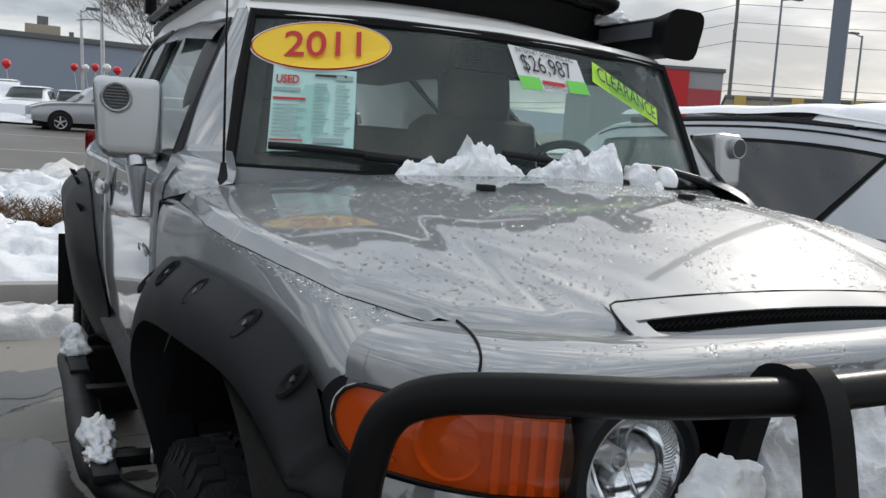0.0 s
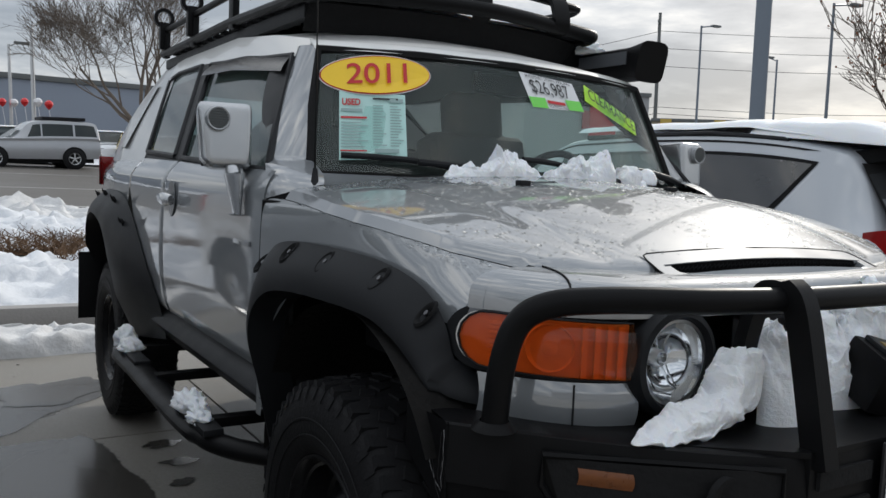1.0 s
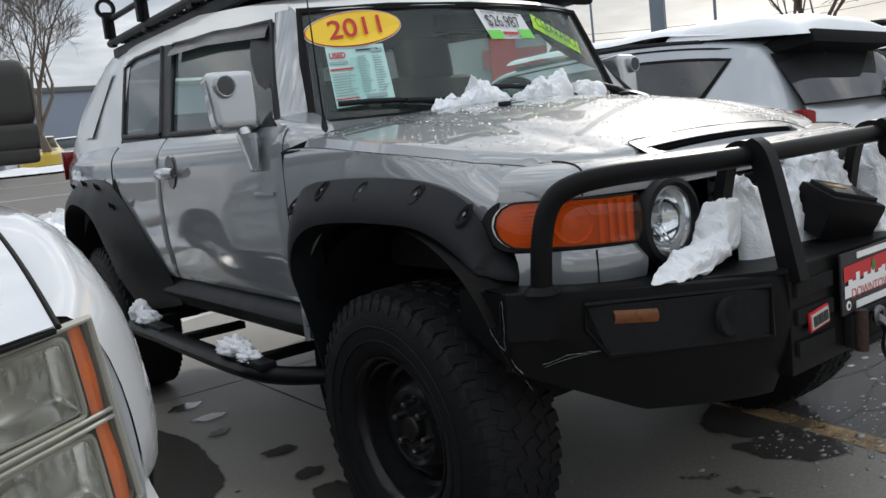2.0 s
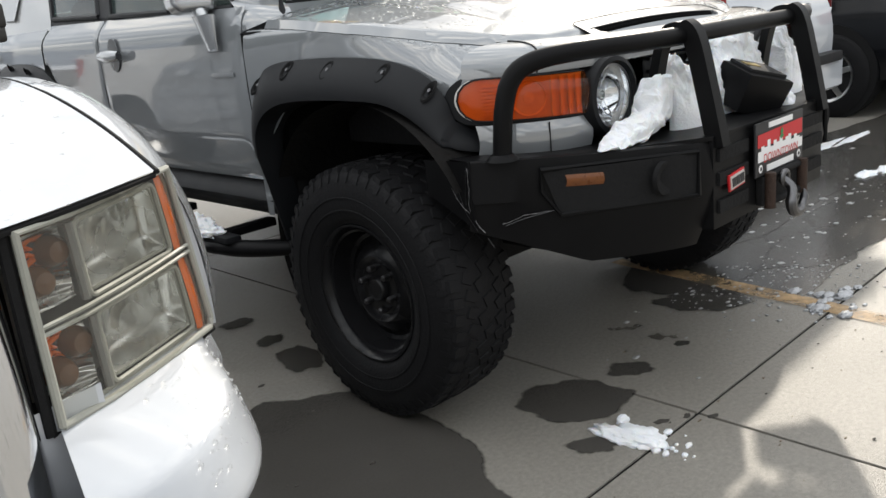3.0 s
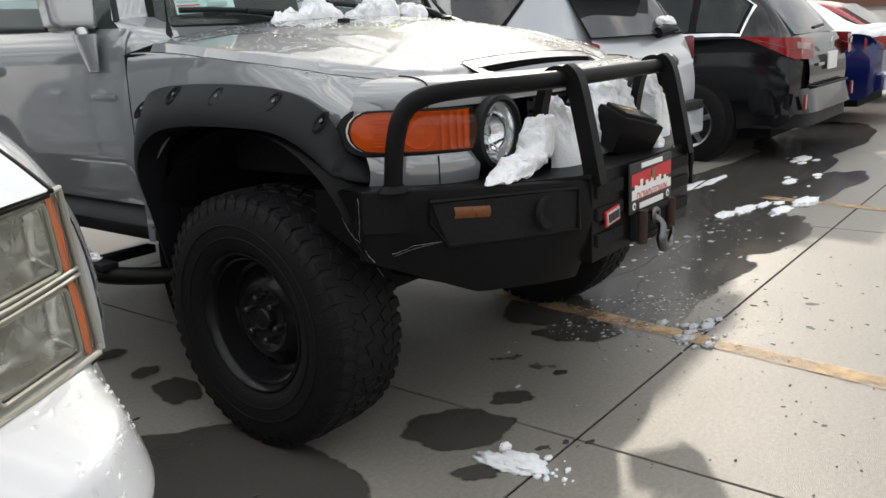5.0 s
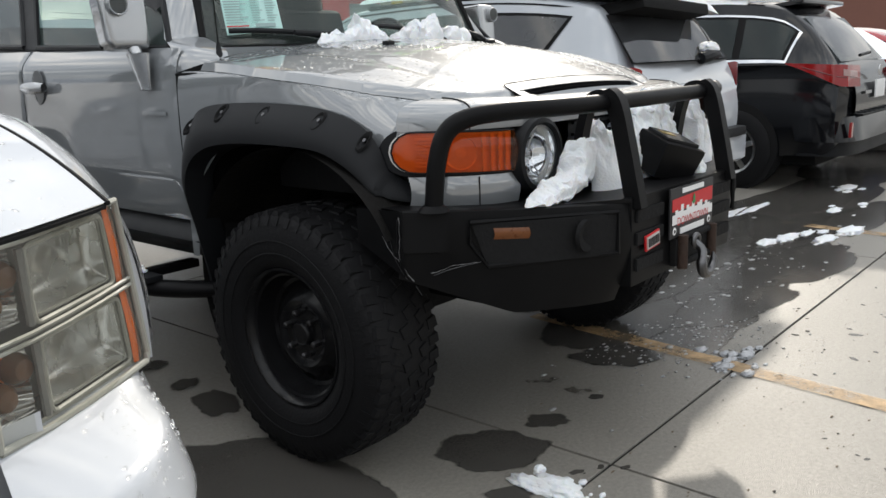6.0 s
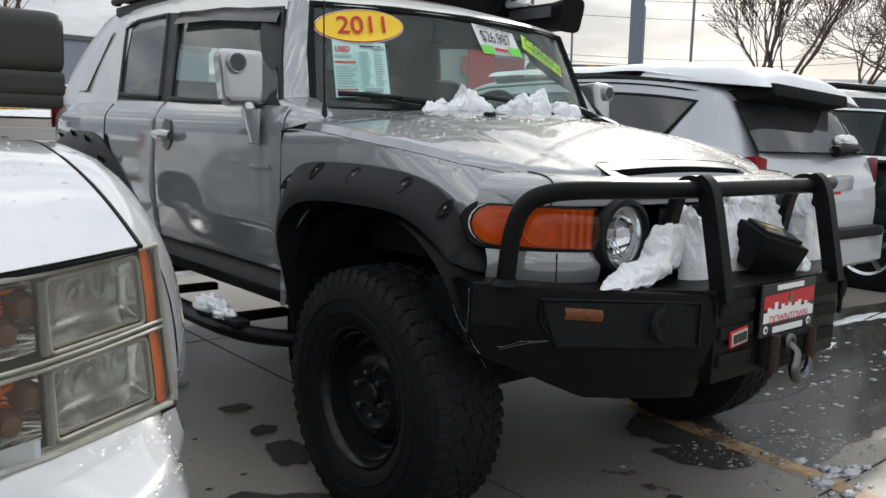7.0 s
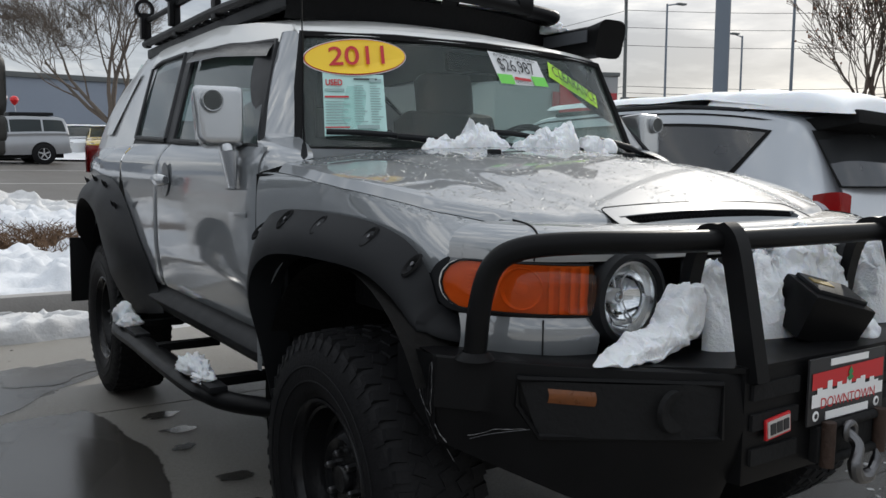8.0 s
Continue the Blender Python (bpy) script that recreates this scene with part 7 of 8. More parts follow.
def jeep_details(t, half, pane, L):
    pane(0.380, 0.685, 0.522, 0.71, "window_band", 0.004, slope0=-0.042, slope1=-0.05, mat=DARK)
    pane(0.385, 0.474, 0.53, 0.70, "rear_side_window", 0.010, slope0=-0.04, mat=SMOKED)
    pane(0.492, 0.565, 0.53, 0.70, "door_window", 0.010, mat=SMOKED)
    pane(0.575, 0.68, 0.53, 0.70, "front_window", 0.010, slope1=-0.05, mat=SMOKED)
    pane(0.36, 0.66, 0.736, 0.742, "roof_seam", 0.003, slope0=-0.02, mat=DARK)
    part("tailgate_glass", grid(lambda u, v: ((0.735 - 0.09 * v) * (2 * u - 1), 0.030 + 0.235 * v - 0.012 + 0.05 * (2 * u - 1) ** 4, 1.13 + 0.29 * v), 12, 6), SMOKED, t, "dark rear window")
    part("glass_backing", grid(lambda u, v: ((0.745 - 0.09 * v) * (2 * u - 1), 0.038 + 0.235 * v - 0.012 + 0.05 * (2 * u - 1) ** 4, 1.12 + 0.31 * v), 12, 6), DARK, t)
    part("tailgate", grid(lambda u, v: (0.72 * (2 * u - 1), 0.0 + 0.10 * v ** 2 - 0.02 - 0.02 * math.sin(math.pi * v), 0.62 + 0.50 * v), 12, 8), JEEPWHITE, t)
    part("plate_recess", box((0.62, 0.03, 0.10), (0.05, -0.01, 0.93), bevel=0.02), JEEPWHITE, t)
    part("badge_bar", box((0.10, 0.006, 0.035), (0.02, -0.028, 0.955)), SATIN, t)
    part("rear_plate", box((0.30, 0.01, 0.15), (0.05, -0.012, 0.80), bevel=0.003), REDINK, t, "red dealer plate")
    part("rear_bumper", box((1.64, 0.18, 0.26), (0, 0.02, 0.50), bevel=0.05, seg=3), JEEPWHITE, t)
    part("bumper_trim", box((1.45, 0.12, 0.07), (0, -0.04, 0.60), bevel=0.02), PLASTIC, t)
    part("spoiler", box((0.98, 0.34, 0.080), (-0.10, 0.25, 1.462), (-8, 2, 0), bevel=0.025), DARK, t)
    part("roof_rail", tube([(-0.65, 0.75, 1.560), (-0.67, 1.3, 1.605), (-0.67, 2.4, 1.600)], 0.018, 8), PLASTIC, t)
    part("roof_rail", tube([(0.65, 0.75, 1.560), (0.67, 1.3, 1.605), (0.67, 2.4, 1.600)], 0.018, 8), PLASTIC, t)
    part("rear_wiper", tube([(0.14, 0.02, 1.135), (0.22, 0.0, 1.15), (0.34, 0.01, 1.16), (0.50, 0.03, 1.15)], [0.04, 0.045, 0.03, 0.012], 10), PLASTIC, t, "black rear wiper hub")
    for s in (-1, 1):
        part("tail_lamp", grid(lambda u, v, s=s: (s * (0.845 - 0.09 * u), 0.16 - 0.16 * math.sin(u * math.pi / 2), 0.91 + 0.02 * math.sin(math.pi * u) + 0.17 * v), 8, 6), REDLENS, t, "red tail lamp")
    part("window_tag", box((0.035, 0.002, 0.025), (-0.50, 0.10, 1.10), (-25, 0, 0)), WHITEINK, t)


car("parked_suv", (3.08, 0.55, 0), 0, "white compact SUV with snow on its roof", JEEPWHITE, SUVP, 0.88, "row of parked cars", details=jeep_details, wheels=(0.85, 3.48))
bm = bmesh.new()
grid(lambda u, v: (3.08 + 0.66 * (2 * v - 1), 0.78 + 2.3 * u, 1.510 + 0.130 * min(1, 2.6 * u + 0.1) + (0.062 - 0.012 * u) * min(1, 9 * u, 9 * v, 9 * (1 - v)) ** 0.5 + 0.02 * noise.noise((u * 5, v * 4, 1))), 50, 30, bm)
single("roof_snow", bm, SNOW, "thick snow on the white SUV's roof", "snow", "snow on cars", smooth="soft")
def slab_snow(u, v):
    """One rounded quilt of snow hanging over the spoiler."""
    a, b = 2 * u - 1, 2 * v - 1
    d = max(0, 1 - abs(a) ** 7) ** 0.5 * max(0, 1 - abs(b) ** 5) ** 0.5
    x, y = 3.06 + 0.645 * a, 1.12 + 0.47 * b
    return (x, y, 1.505 + 0.085 * (b + 1) * 0.5 - 0.035 * a - 0.03 * a * a + 0.118 * d + 0.03 * d * noise.noise((x * 3, y * 3, 4)))
bm = grid(slab_snow, 50, 30)
grid(lambda u, v: (slab_snow(u, v)[0], slab_snow(u, v)[1], 1.503 + 0.085 * v - 0.035 * (2 * u - 1) - 0.03 * (2 * u - 1) ** 2), 50, 30, bm)
single("spoiler_snow", bm, SNOW, "rounded snow overhanging the rear spoiler", "snow", "snow on cars", smooth="soft")
single("wiper_snow", blob((3.42, 0.60, 1.185), (0.12, 0.055, 0.05), 61, 0.25, sub=4), SNOW, "snow caught on a rear wiper", "snow", "snow on cars", smooth="soft")

WAGP = [(0.0, 0.45, 0.84, 0.88, 0.86), (0.12, 0.32, 1.0, 1.10, 0.80), (0.40, 0.30, 1.04, 1.42, 0.74), (0.70, 0.28, 1.05, 1.58, 0.75), (1.5, 0.28, 1.04, 1.64, 0.77), (2.5, 0.28, 1.0, 1.62, 0.77), (3.0, 0.28, 0.98, 1.50, 0.76), (3.6, 0.28, 0.97, 1.08, 0.84), (4.4, 0.30, 0.90, 0.95, 0.84), (4.8, 0.34, 0.76, 0.80, 0.80)]


def wagon_details(t, half, pane, L):
    pane(0.262, 0.66, 0.525, 0.70, "window_band", 0.004, slope0=-0.030, slope1=-0.05, mat=DARK)
    pane(0.270, 0.36, 0.53, 0.69, "rear_side_window", 0.010, slope0=-0.030)
    pane(0.37, 0.50, 0.53, 0.69, "door_window", 0.010)
    pane(0.51, 0.65, 0.53, 0.69, "front_window", 0.010, slope1=-0.05)
    pane(0.25, 0.65, 0.510, 0.524, "chrome_trim", 0.012, mat=CHROME)
    pane(0.222, 0.61, 0.700, 0.708, "chrome_trim", 0.012, mat=CHROME)
    pane(0.250, 0.258, 0.512, 0.708, "chrome_trim", 0.012, slope0=-0.032, slope1=-0.032, mat=CHROME)
    part("tailgate_glass", grid(lambda u, v: ((0.66 - 0.09 * v) * (2 * u - 1), 0.09 + 0.34 * v, 1.06 + 0.38 * v), 12, 6), TINT, t, "dark rear window")
    part("tailgate", grid(lambda u, v: (0.62 * (2 * u - 1), -0.03 + 0.10 * v ** 2 - 0.02 * math.sin(math.pi * v), 0.62 + 0.43 * v), 12, 8), BLACKPAINT, t)
    part("rear_bumper", grid(lambda u, v: ((lambda a: (0.905 * math.copysign(abs(math.sin(a)) ** 0.35, math.sin(a)), 0.34 - 0.44 * abs(math.cos(a)) ** 0.45 + 0.05 * v, 0.42 + 0.20 * v))(math.pi * (u - 0.5))), 40, 6), BLACKPAINT, t)
    part("bumper_skid", grid(lambda u, v: ((lambda a: (0.86 * math.copysign(abs(math.sin(a)) ** 0.35, math.sin(a)), 0.34 - 0.40 * abs(math.cos(a)) ** 0.45, 0.30 + 0.14 * v))(math.pi * (u - 0.5))), 40, 4), PLASTIC, t)
    for k in range(7):
        part("step_rib", box((0.012, 0.13, 0.008), (-0.45 + 0.15 * k, -0.012, 0.635)), PLASTIC, t)
    part("bumper_step", box((1.1, 0.14, 0.02), (0, -0.01, 0.622), bevel=0.006), PLASTIC, t)
    part("rear_plate", box((0.30, 0.012, 0.15), (0.0, -0.060, 0.82), bevel=0.003), WHITEINK, t, "red and white dealer plate")
    part("plate_red", box((0.28, 0.006, 0.05), (0.0, -0.061, 0.845)), REDINK, t)
    part("name_bar", box((0.18, 0.006, 0.025), (-0.32, -0.05, 0.80)), SATIN, t)
    part("emblem", lathe([(0, 0.05), (0.006, 0.045), (0.006, 0.0)], (0.0, -0.05, 0.97), (0, -1, 0), 20), SATIN, t)
    part("roof_rail", tube([(-0.62, 0.75, 1.62), (-0.66, 1.4, 1.69), (-0.66, 2.4, 1.68)], 0.03, 8), PLASTIC, t)
    part("roof_rail", tube([(0.62, 0.75, 1.62), (0.66, 1.4, 1.69), (0.66, 2.4, 1.68)], 0.03, 8), PLASTIC, t)
    part("spoiler", box((1.15, 0.28, 0.04), (0, 0.58, 1.55), (-8, 0, 0), bevel=0.015), BLACKPAINT, t)
    part("rear_wiper", tube([(0.0, 0.12, 1.10), (0.2, 0.13, 1.11), (0.4, 0.14, 1.12)], 0.014, 8), PLASTIC, t)
    for s in (-1, 1):
        def tl(u, v, s=s):
            """From a point on the flank, round the corner, to a short inner end."""
            x, y = lerp_curve([(0, 0.912), (0.55, 0.912), (0.72, 0.86), (1, 0.60)], u), lerp_curve([(0, 0.44), (0.55, 0.07), (0.72, -0.035), (1, -0.055)], u)
            h = 0.014 + 0.156 * min(1, u / 0.62) ** 1.15
            return (s * x, y + 0.015 * v, 1.062 - 0.035 * u - h * (1 - v))
        tail = part("tail_lamp", grid(tl, 14, 6), REDLENS, t, "red and clear tail lamp")
        part("clear_lens", grid(lambda u, v, s=s: (lambda p: (p[0] * 1.003, p[1] - 0.006, p[2]))(tl(0.66 + 0.26 * u, 0.50 + 0.30 * v - 0.08 * u)), 6, 4), M("clear_pink_lens", (0.42, 0.26, 0.25), 0.12, 0, 0.3, 30, coat=1.0), tail, "clear inner lens")
        part("lens_line", tube([tl(q / 10, 0.42) for q in range(2, 11)], 0.004, 6), M("dark_red_lens", (0.10, 0.004, 0.005), 0.15, 0, 0.2, 12, coat=1.0), tail)
        part("bumper_reflector", box((0.05, 0.02, 0.12), (s * 0.80, -0.06, 0.52), bevel=0.005), REDLENS, t)


car("parked_wagon", (5.66, 0.06, 0), 0, "black wagon with roof rails and red tail lamps", BLACKPAINT, WAGP, 0.90, "row of parked cars", details=wagon_details, wheels=(0.88, 3.6), wr=0.34, snow=0.05, cover=(0.36, 0.62), seed=4)

SEDP = [(0.0, 0.45, 0.86, 0.92, 0.86), (0.15, 0.30, 0.98, 1.02, 0.82), (0.55, 0.28, 1.0, 1.05, 0.80), (1.1, 0.28, 0.98, 1.36, 0.74), (1.7, 0.28, 0.96, 1.45, 0.75), (2.3, 0.28, 0.94, 1.43, 0.75), (2.8, 0.28, 0.92, 1.25, 0.76), (3.3, 0.28, 0.90, 0.98, 0.84), (4.1, 0.30, 0.84, 0.88, 0.84), (4.5, 0.34, 0.70, 0.74, 0.80)]


def plain_details(lampmat=None):
    def fn(t, half, pane, L):
        pane(0.20, 0.36, 0.53, 0.71, "rear_side_window", slope0=0.04)
        pane(0.37, 0.52, 0.53, 0.71, "door_window")
        pane(0.53, 0.64, 0.53, 0.71, "front_window", slope1=-0.05)
        part("rear_glass", grid(lambda u, v: ((0.62 - 0.08 * v) * (2 * u - 1), L * 0.125 + L * 0.105 * v, 1.06 + 0.30 * v), 10, 5), TINT, t)
        part("windscreen", grid(lambda u, v: ((0.68 - 0.08 * v) * (2 * u - 1), L * 0.735 - L * 0.125 * v, 1.0 + 0.40 * v), 10, 5), TINT, t)
        part("grille", box((0.9, 0.03, 0.14), (0, L - 0.02, 0.58), bevel=0.02), DARK, t)
        part("rear_plate", box((0.30, 0.012, 0.15), (0.0, -0.02, 0.72), bevel=0.003), WHITEINK, t)
        part("rear_bumper", box((1.64, 0.2, 0.2), (0, 0.05, 0.48), bevel=0.06, seg=3), t.children[0].data.materials[0], t)
        for s in (-1, 1):
            part("tail_lamp", grid(lambda u, v, s=s: (s * (0.86 - 0.30 * u), 0.16 - 0.20 * math.sin(u * math.pi / 2), 0.80 + 0.02 * u + 0.15 * v), 10, 5), REDLENS, t, "red tail lamp")
            part("headlamp", grid(lambda u, v, s=s: (s * (0.80 - 0.28 * u), L - 0.22 + 0.20 * math.sin(u * math.pi / 2), 0.62 + 0.13 * v), 8, 4), CHROME, t)
    return fn


car("parked_sedan", (8.45, -0.02, 0), 0, "blue sedan with snow on its roof and boot", BLUEPAINT, SEDP, 0.88, "row of parked cars", details=plain_details(), snow=0.06, seed=6)
car("parked_sedan", (11.2, 0.1, 0), 0, "red sedan parked beside a blue one", REDPAINT, SEDP, 0.88, "row of parked cars", details=plain_details(), seed=7)

# ---- across the street ----
UP = Vector((-0.033, -0.015, 1)).normalized()


def far_at(az, r, z=None, yaw=0.0):
    """A place r metres from the walk in a bearing from +y towards +x, upright with true plumb."""
    x, y = -1.7 + r * math.sin(radians(az)), -1.8 + r * math.cos(radians(az))
    z = terrain(x, y) if z is None else z
    return Matrix.Translation((x, y, z)) @ Vector((0, 0, 1)).rotation_difference(UP).to_matrix().to_4x4() @ pose(0, 0, 0, 0, 0, yaw)


def put_far(ob, m):
    ob.matrix_basis = m
    return ob


suv_far = car("parked_suv", (0, 0, 0), 0, "silver boxy SUV with dark roof rack parked across the street", GREYPAINT, [(0.0, 0.45, 0.95, 1.0, 0.9), (0.08, 0.38, 1.08, 1.50, 0.82), (0.25, 0.36, 1.10, 1.70, 0.80), (1.0, 0.34, 1.10, 1.74, 0.80), (1.9, 0.34, 1.08, 1.74, 0.80), (2.45, 0.34, 1.06, 1.62, 0.79), (2.95, 0.34, 1.05, 1.14, 0.86), (3.9, 0.36, 1.0, 1.06, 0.86), (4.45, 0.42, 0.86, 0.9, 0.84)], 0.9, "cars across the street", details=plain_details(), wr=0.36)
put_far(suv_far, far_at(8.9, 31.8, 1.13, 97) @ Matrix.Diagonal((0.92, 0.92, 0.92, 1)))
bm = box((1.1, 1.5, 0.12), (0, 1.2, 1.80), bevel=0.03)
r_ = part("roof_rack", bm, PLASTIC, suv_far)
r_.matrix_parent_inverse = Matrix.Identity(4)
kinds = [("parked_sedan", "white sedan under snow across the street", WHITEPAINT, SEDP, 0.88), ("parked_suv", "white compact SUV under snow across the street", WHITEPAINT, SUVP, 0.88), ("parked_sedan", "grey sedan under snow across the street", GREYPAINT, SEDP, 0.88), ("parked_wagon", "dark wagon across the street", BLACKPAINT, WAGP, 0.9), ("parked_sedan", "yellow hatchback across the street", YELLOWPAINT, SEDP, 0.86), ("parked_sedan", "red car under snow across the street", REDPAINT, SEDP, 0.88)]
spots = [(-2.0, 41, 0), (0.2, 42, 1), (2.2, 41, 0), (4.0, 42.5, 2), (5.8, 42, 1), (7.6, 42, 3), (9.4, 41, 0), (11.4, 40, 4), (13.0, 44, 2), (15.0, 44, 5), (17.0, 42, 5), (19.0, 43, 0), (-4.2, 42, 3), (21, 42, 2)]
first = {}
for k, (az, r, kd) in enumerate(spots):
    nm, lb, pt, pr, hw_ = kinds[kd]
    m = far_at(az, r, None, 172 + 6 * math.sin(k * 2.3))
    if kd not in first:
        first[kd] = put_far(car(nm, (0, 0, 0), 0, lb, pt, pr, hw_, "cars across the street", details=plain_details(), seed=k), m)
        roof_ = grid(lambda u, v: (0.66 * (2 * v - 1), 1.0 + 1.6 * u, 1.45 + (0.2 if pr is not SEDP else 0.0) + 0.05 * min(1, 8 * u, 8 * (1 - u), 8 * v, 8 * (1 - v))), 10, 10)
        if kd != 3:
            q = part("snow_cover", roof_, SNOW, first[kd], "snow lying on the roof")
            q.matrix_parent_inverse = Matrix.Identity(4)
    else:
        copy_thing(first[kd], m)


def building(name, az0, r0, az1, r1, h, depth, mat, label, base=None):
    a, b = far_at(az0, r0).translation, far_at(az1, r1).translation
    d = (b - a)
    d.z = 0
    L = d.length
    yaw = math.degrees(math.atan2(d.y, d.x))
    z = min(a.z, b.z) - 1.0 if base is None else base
    t = thing(name, (a.x, a.y, z), label, "building", yaw=yaw)
    m = t.matrix_basis
    def w(bm, nm, mt, lb=""):
        bmesh.ops.transform(bm, matrix=m, verts=bm.verts)
        return part(nm, bm, mt, t, lb)
    w(box((L, depth, h), (L / 2, depth / 2, h / 2)), "wall", mat)
    w(box((L + 0.3, depth + 0.3, 0.35), (L / 2, depth / 2, h + 0.1), bevel=0.04), "roof", INTGREY)
    return t, w, L


t, w, L = building("warehouse", -12, 62, 24, 66, 6.1, 20, WALLBLUE, "long windowless blue-grey warehouse with a flat roof")
w(box((2.2, 2.2, 1.1), (L * 0.375, 5, 6.8), bevel=0.05), "roof_unit", WALLTAN, "tan roof unit")
w(box((0.7, 0.7, 0.8), (L * 0.375, 5, 7.6), bevel=0.05), "roof_vent", INTGREY)
w(box((0.3, 0.3, 0.9), (L * 0.42, 4, 6.6)), "roof_pipe", INTGREY)
t, w, L = building("dealership", 37, 75, 45.2, 78, 8.4, 14, WALLGREY, "grey panelled showroom with a red sign", base=1.2)
w(box((6.0, 0.3, 1.6), (L * 0.72, -0.2, 6.0)), "sign_board", REDPAINT, "red sign board")
w(box((2.4, 0.3, 4.5), (L * 0.62, -0.3, 6.0)), "sign_blade", REDINK)
t, w, L = building("low_building", 45.5, 95, 62, 100, 6.2, 16, WALLTAN, "long low tan commercial building", base=2.6)
for k in range(5):
    w(box((1.2, 0.3, 6.2), (L * (0.05 + 0.2 * k), -0.16, 3.3)), "pier", YELLOWPAINT)
t, w, L = building("brick_building", 63, 60, 80, 64, 3.1, 12, BRICKFAR, "brown brick building with a snowy roof", base=1.6)
w(box((L, 12, 0.5), (L / 2, 6, 3.5)), "roof_snow_layer", SNOW)


def post(az, r, h, rad, label, arm=0.0, mat=POSTPAINT, square=False, name="street_lamp", lean=0.0):
    t = thing(name, (0, 0, 0), label, "street lamp", "light posts")
    if square:
        part("pole", box((rad * 2, rad * 2, h), (0, 0, h / 2), (0, 0, 35), bevel=0.02), mat, t)
    else:
        part("pole", tube([(0, 0, 0), (0, 0, h)], [rad, rad * 0.7], 10), mat, t)
    part("base", tube([(0, 0, 0), (0, 0, 0.6)], rad * 2.4, 14), KERB, t)
    if arm:
        part("arm", tube([(0, 0, h - 0.1), (arm, 0, h + 0.1)], rad * 0.5, 8), mat, t)
        part("lamp_head", box((0.8, 0.35, 0.14), (arm + 0.25, 0, h + 0.1), bevel=0.04), INTGREY, t)
    m = far_at(az, r)
    put_far(t, m)
    return t


post(51.75, 12.5, 9.0, 0.10, "blue-grey square steel light post", mat=POSTPAINT, square=True, name="light_post")
post(48.3, 62, 10.5, 0.10, "thin grey street lamp with one arm", 1.2)
post(53.0, 70, 9.0, 0.10, "thin grey street lamp with one arm", -1.2)
post(56.0, 45, 9.0, 0.09, "thin grey street lamp with one arm", 1.5)
post(70.6, 24, 9.0, 0.10, "blue-grey square steel light post", mat=POSTPAINT, square=True, name="light_post")
post(5.5, 46, 6.6, 0.12, "white steel lot light pole", 0.4, SATIN)
post(4.25, 52, 6.2, 0.11, "white steel lot light pole", 0.4, SATIN)

# balloons tied to the lot's poles
for k, (az, el, r, red) in enumerate(((0.1, 3.1, 44, True), (3.7, 3.3, 51.5, True), (4.35, 3.3, 51.5, False), (4.9, 3.4, 51, True), (5.65, 3.4, 45.5, False), (6.25, 3.3, 45.5, True))):
    mat, lb = (BALRED, "red balloon tied to a light pole") if red else (BALWHITE, "white balloon tied to a light pole")
    z = 1.2 + r * math.tan(radians(el))
    m = far_at(az, r, z)
    t = put_far(thing("balloon", (0, 0, 0), lb, "balloon", "balloons at the lot"), m)
    part("skin", lathe([(0.0, 0.0), (0.04, 0.04), (0.13, 0.14), (0.27, 0.20), (0.39, 0.17), (0.47, 0.07), (0.48, 0)], (0, 0, 0), (0, 0, 1), 20), mat, t).matrix_parent_inverse = Matrix.Identity(4)
    part("string", tube([(0, 0, 0.02), (0.1, 0, -0.8), (0.05, 0, -1.6)], 0.012, 5), WHITEINK, t).matrix_parent_inverse = Matrix.Identity(4)

# utility pole with cross arms and wires
up = thing("utility_pole", (0, 0, 0), "tall grey power pole with offset arms", "utility pole")
part("pole", tube([(0, 0, 0), (0, 0, 21)], [0.30, 0.2], 10), INTGREY, up)
for z, sx in ((19.5, -1), (17.2, 1), (14.8, -1)):
    part("cross_arm", tube([(0, 0, z), (sx * 2.0, 0, z + 0.2)], 0.16, 6), INTGREY, up)
    part("insulator", tube([(sx * 2.0, 0, z + 0.2), (sx * 2.1, 0, z - 1.2)], 0.09, 6), INTGREY, up)
put_far(up, far_at(45.7, 118, 4.0, 40))
for k, (dz, sx) in enumerate(((19.7, -2.0), (17.4, 2.0), (15.0, -2.0), (9.5, 0), (8.6, 0))):
    a = far_at(45.7, 118, 4.0 + dz - 1.0).translation
    b = far_at(75, 150, 9.0 + dz - 1.0).translation
    c = far_at(25, 160, 3.0 + dz - 1.0).translation
    pts = [a.lerp(b, q / 12) - Vector((0, 0, 2.2 * math.sin(math.pi * q / 12))) for q in range(13)]
    pts2 = [a.lerp(c, q / 12) - Vector((0, 0, 2.2 * math.sin(math.pi * q / 12))) for q in range(13)]
    single("power_line", tube(pts2[::-1] + pts[1:], 0.035, 5), BLACKINK, "dark overhead power line", "cable", "power lines")


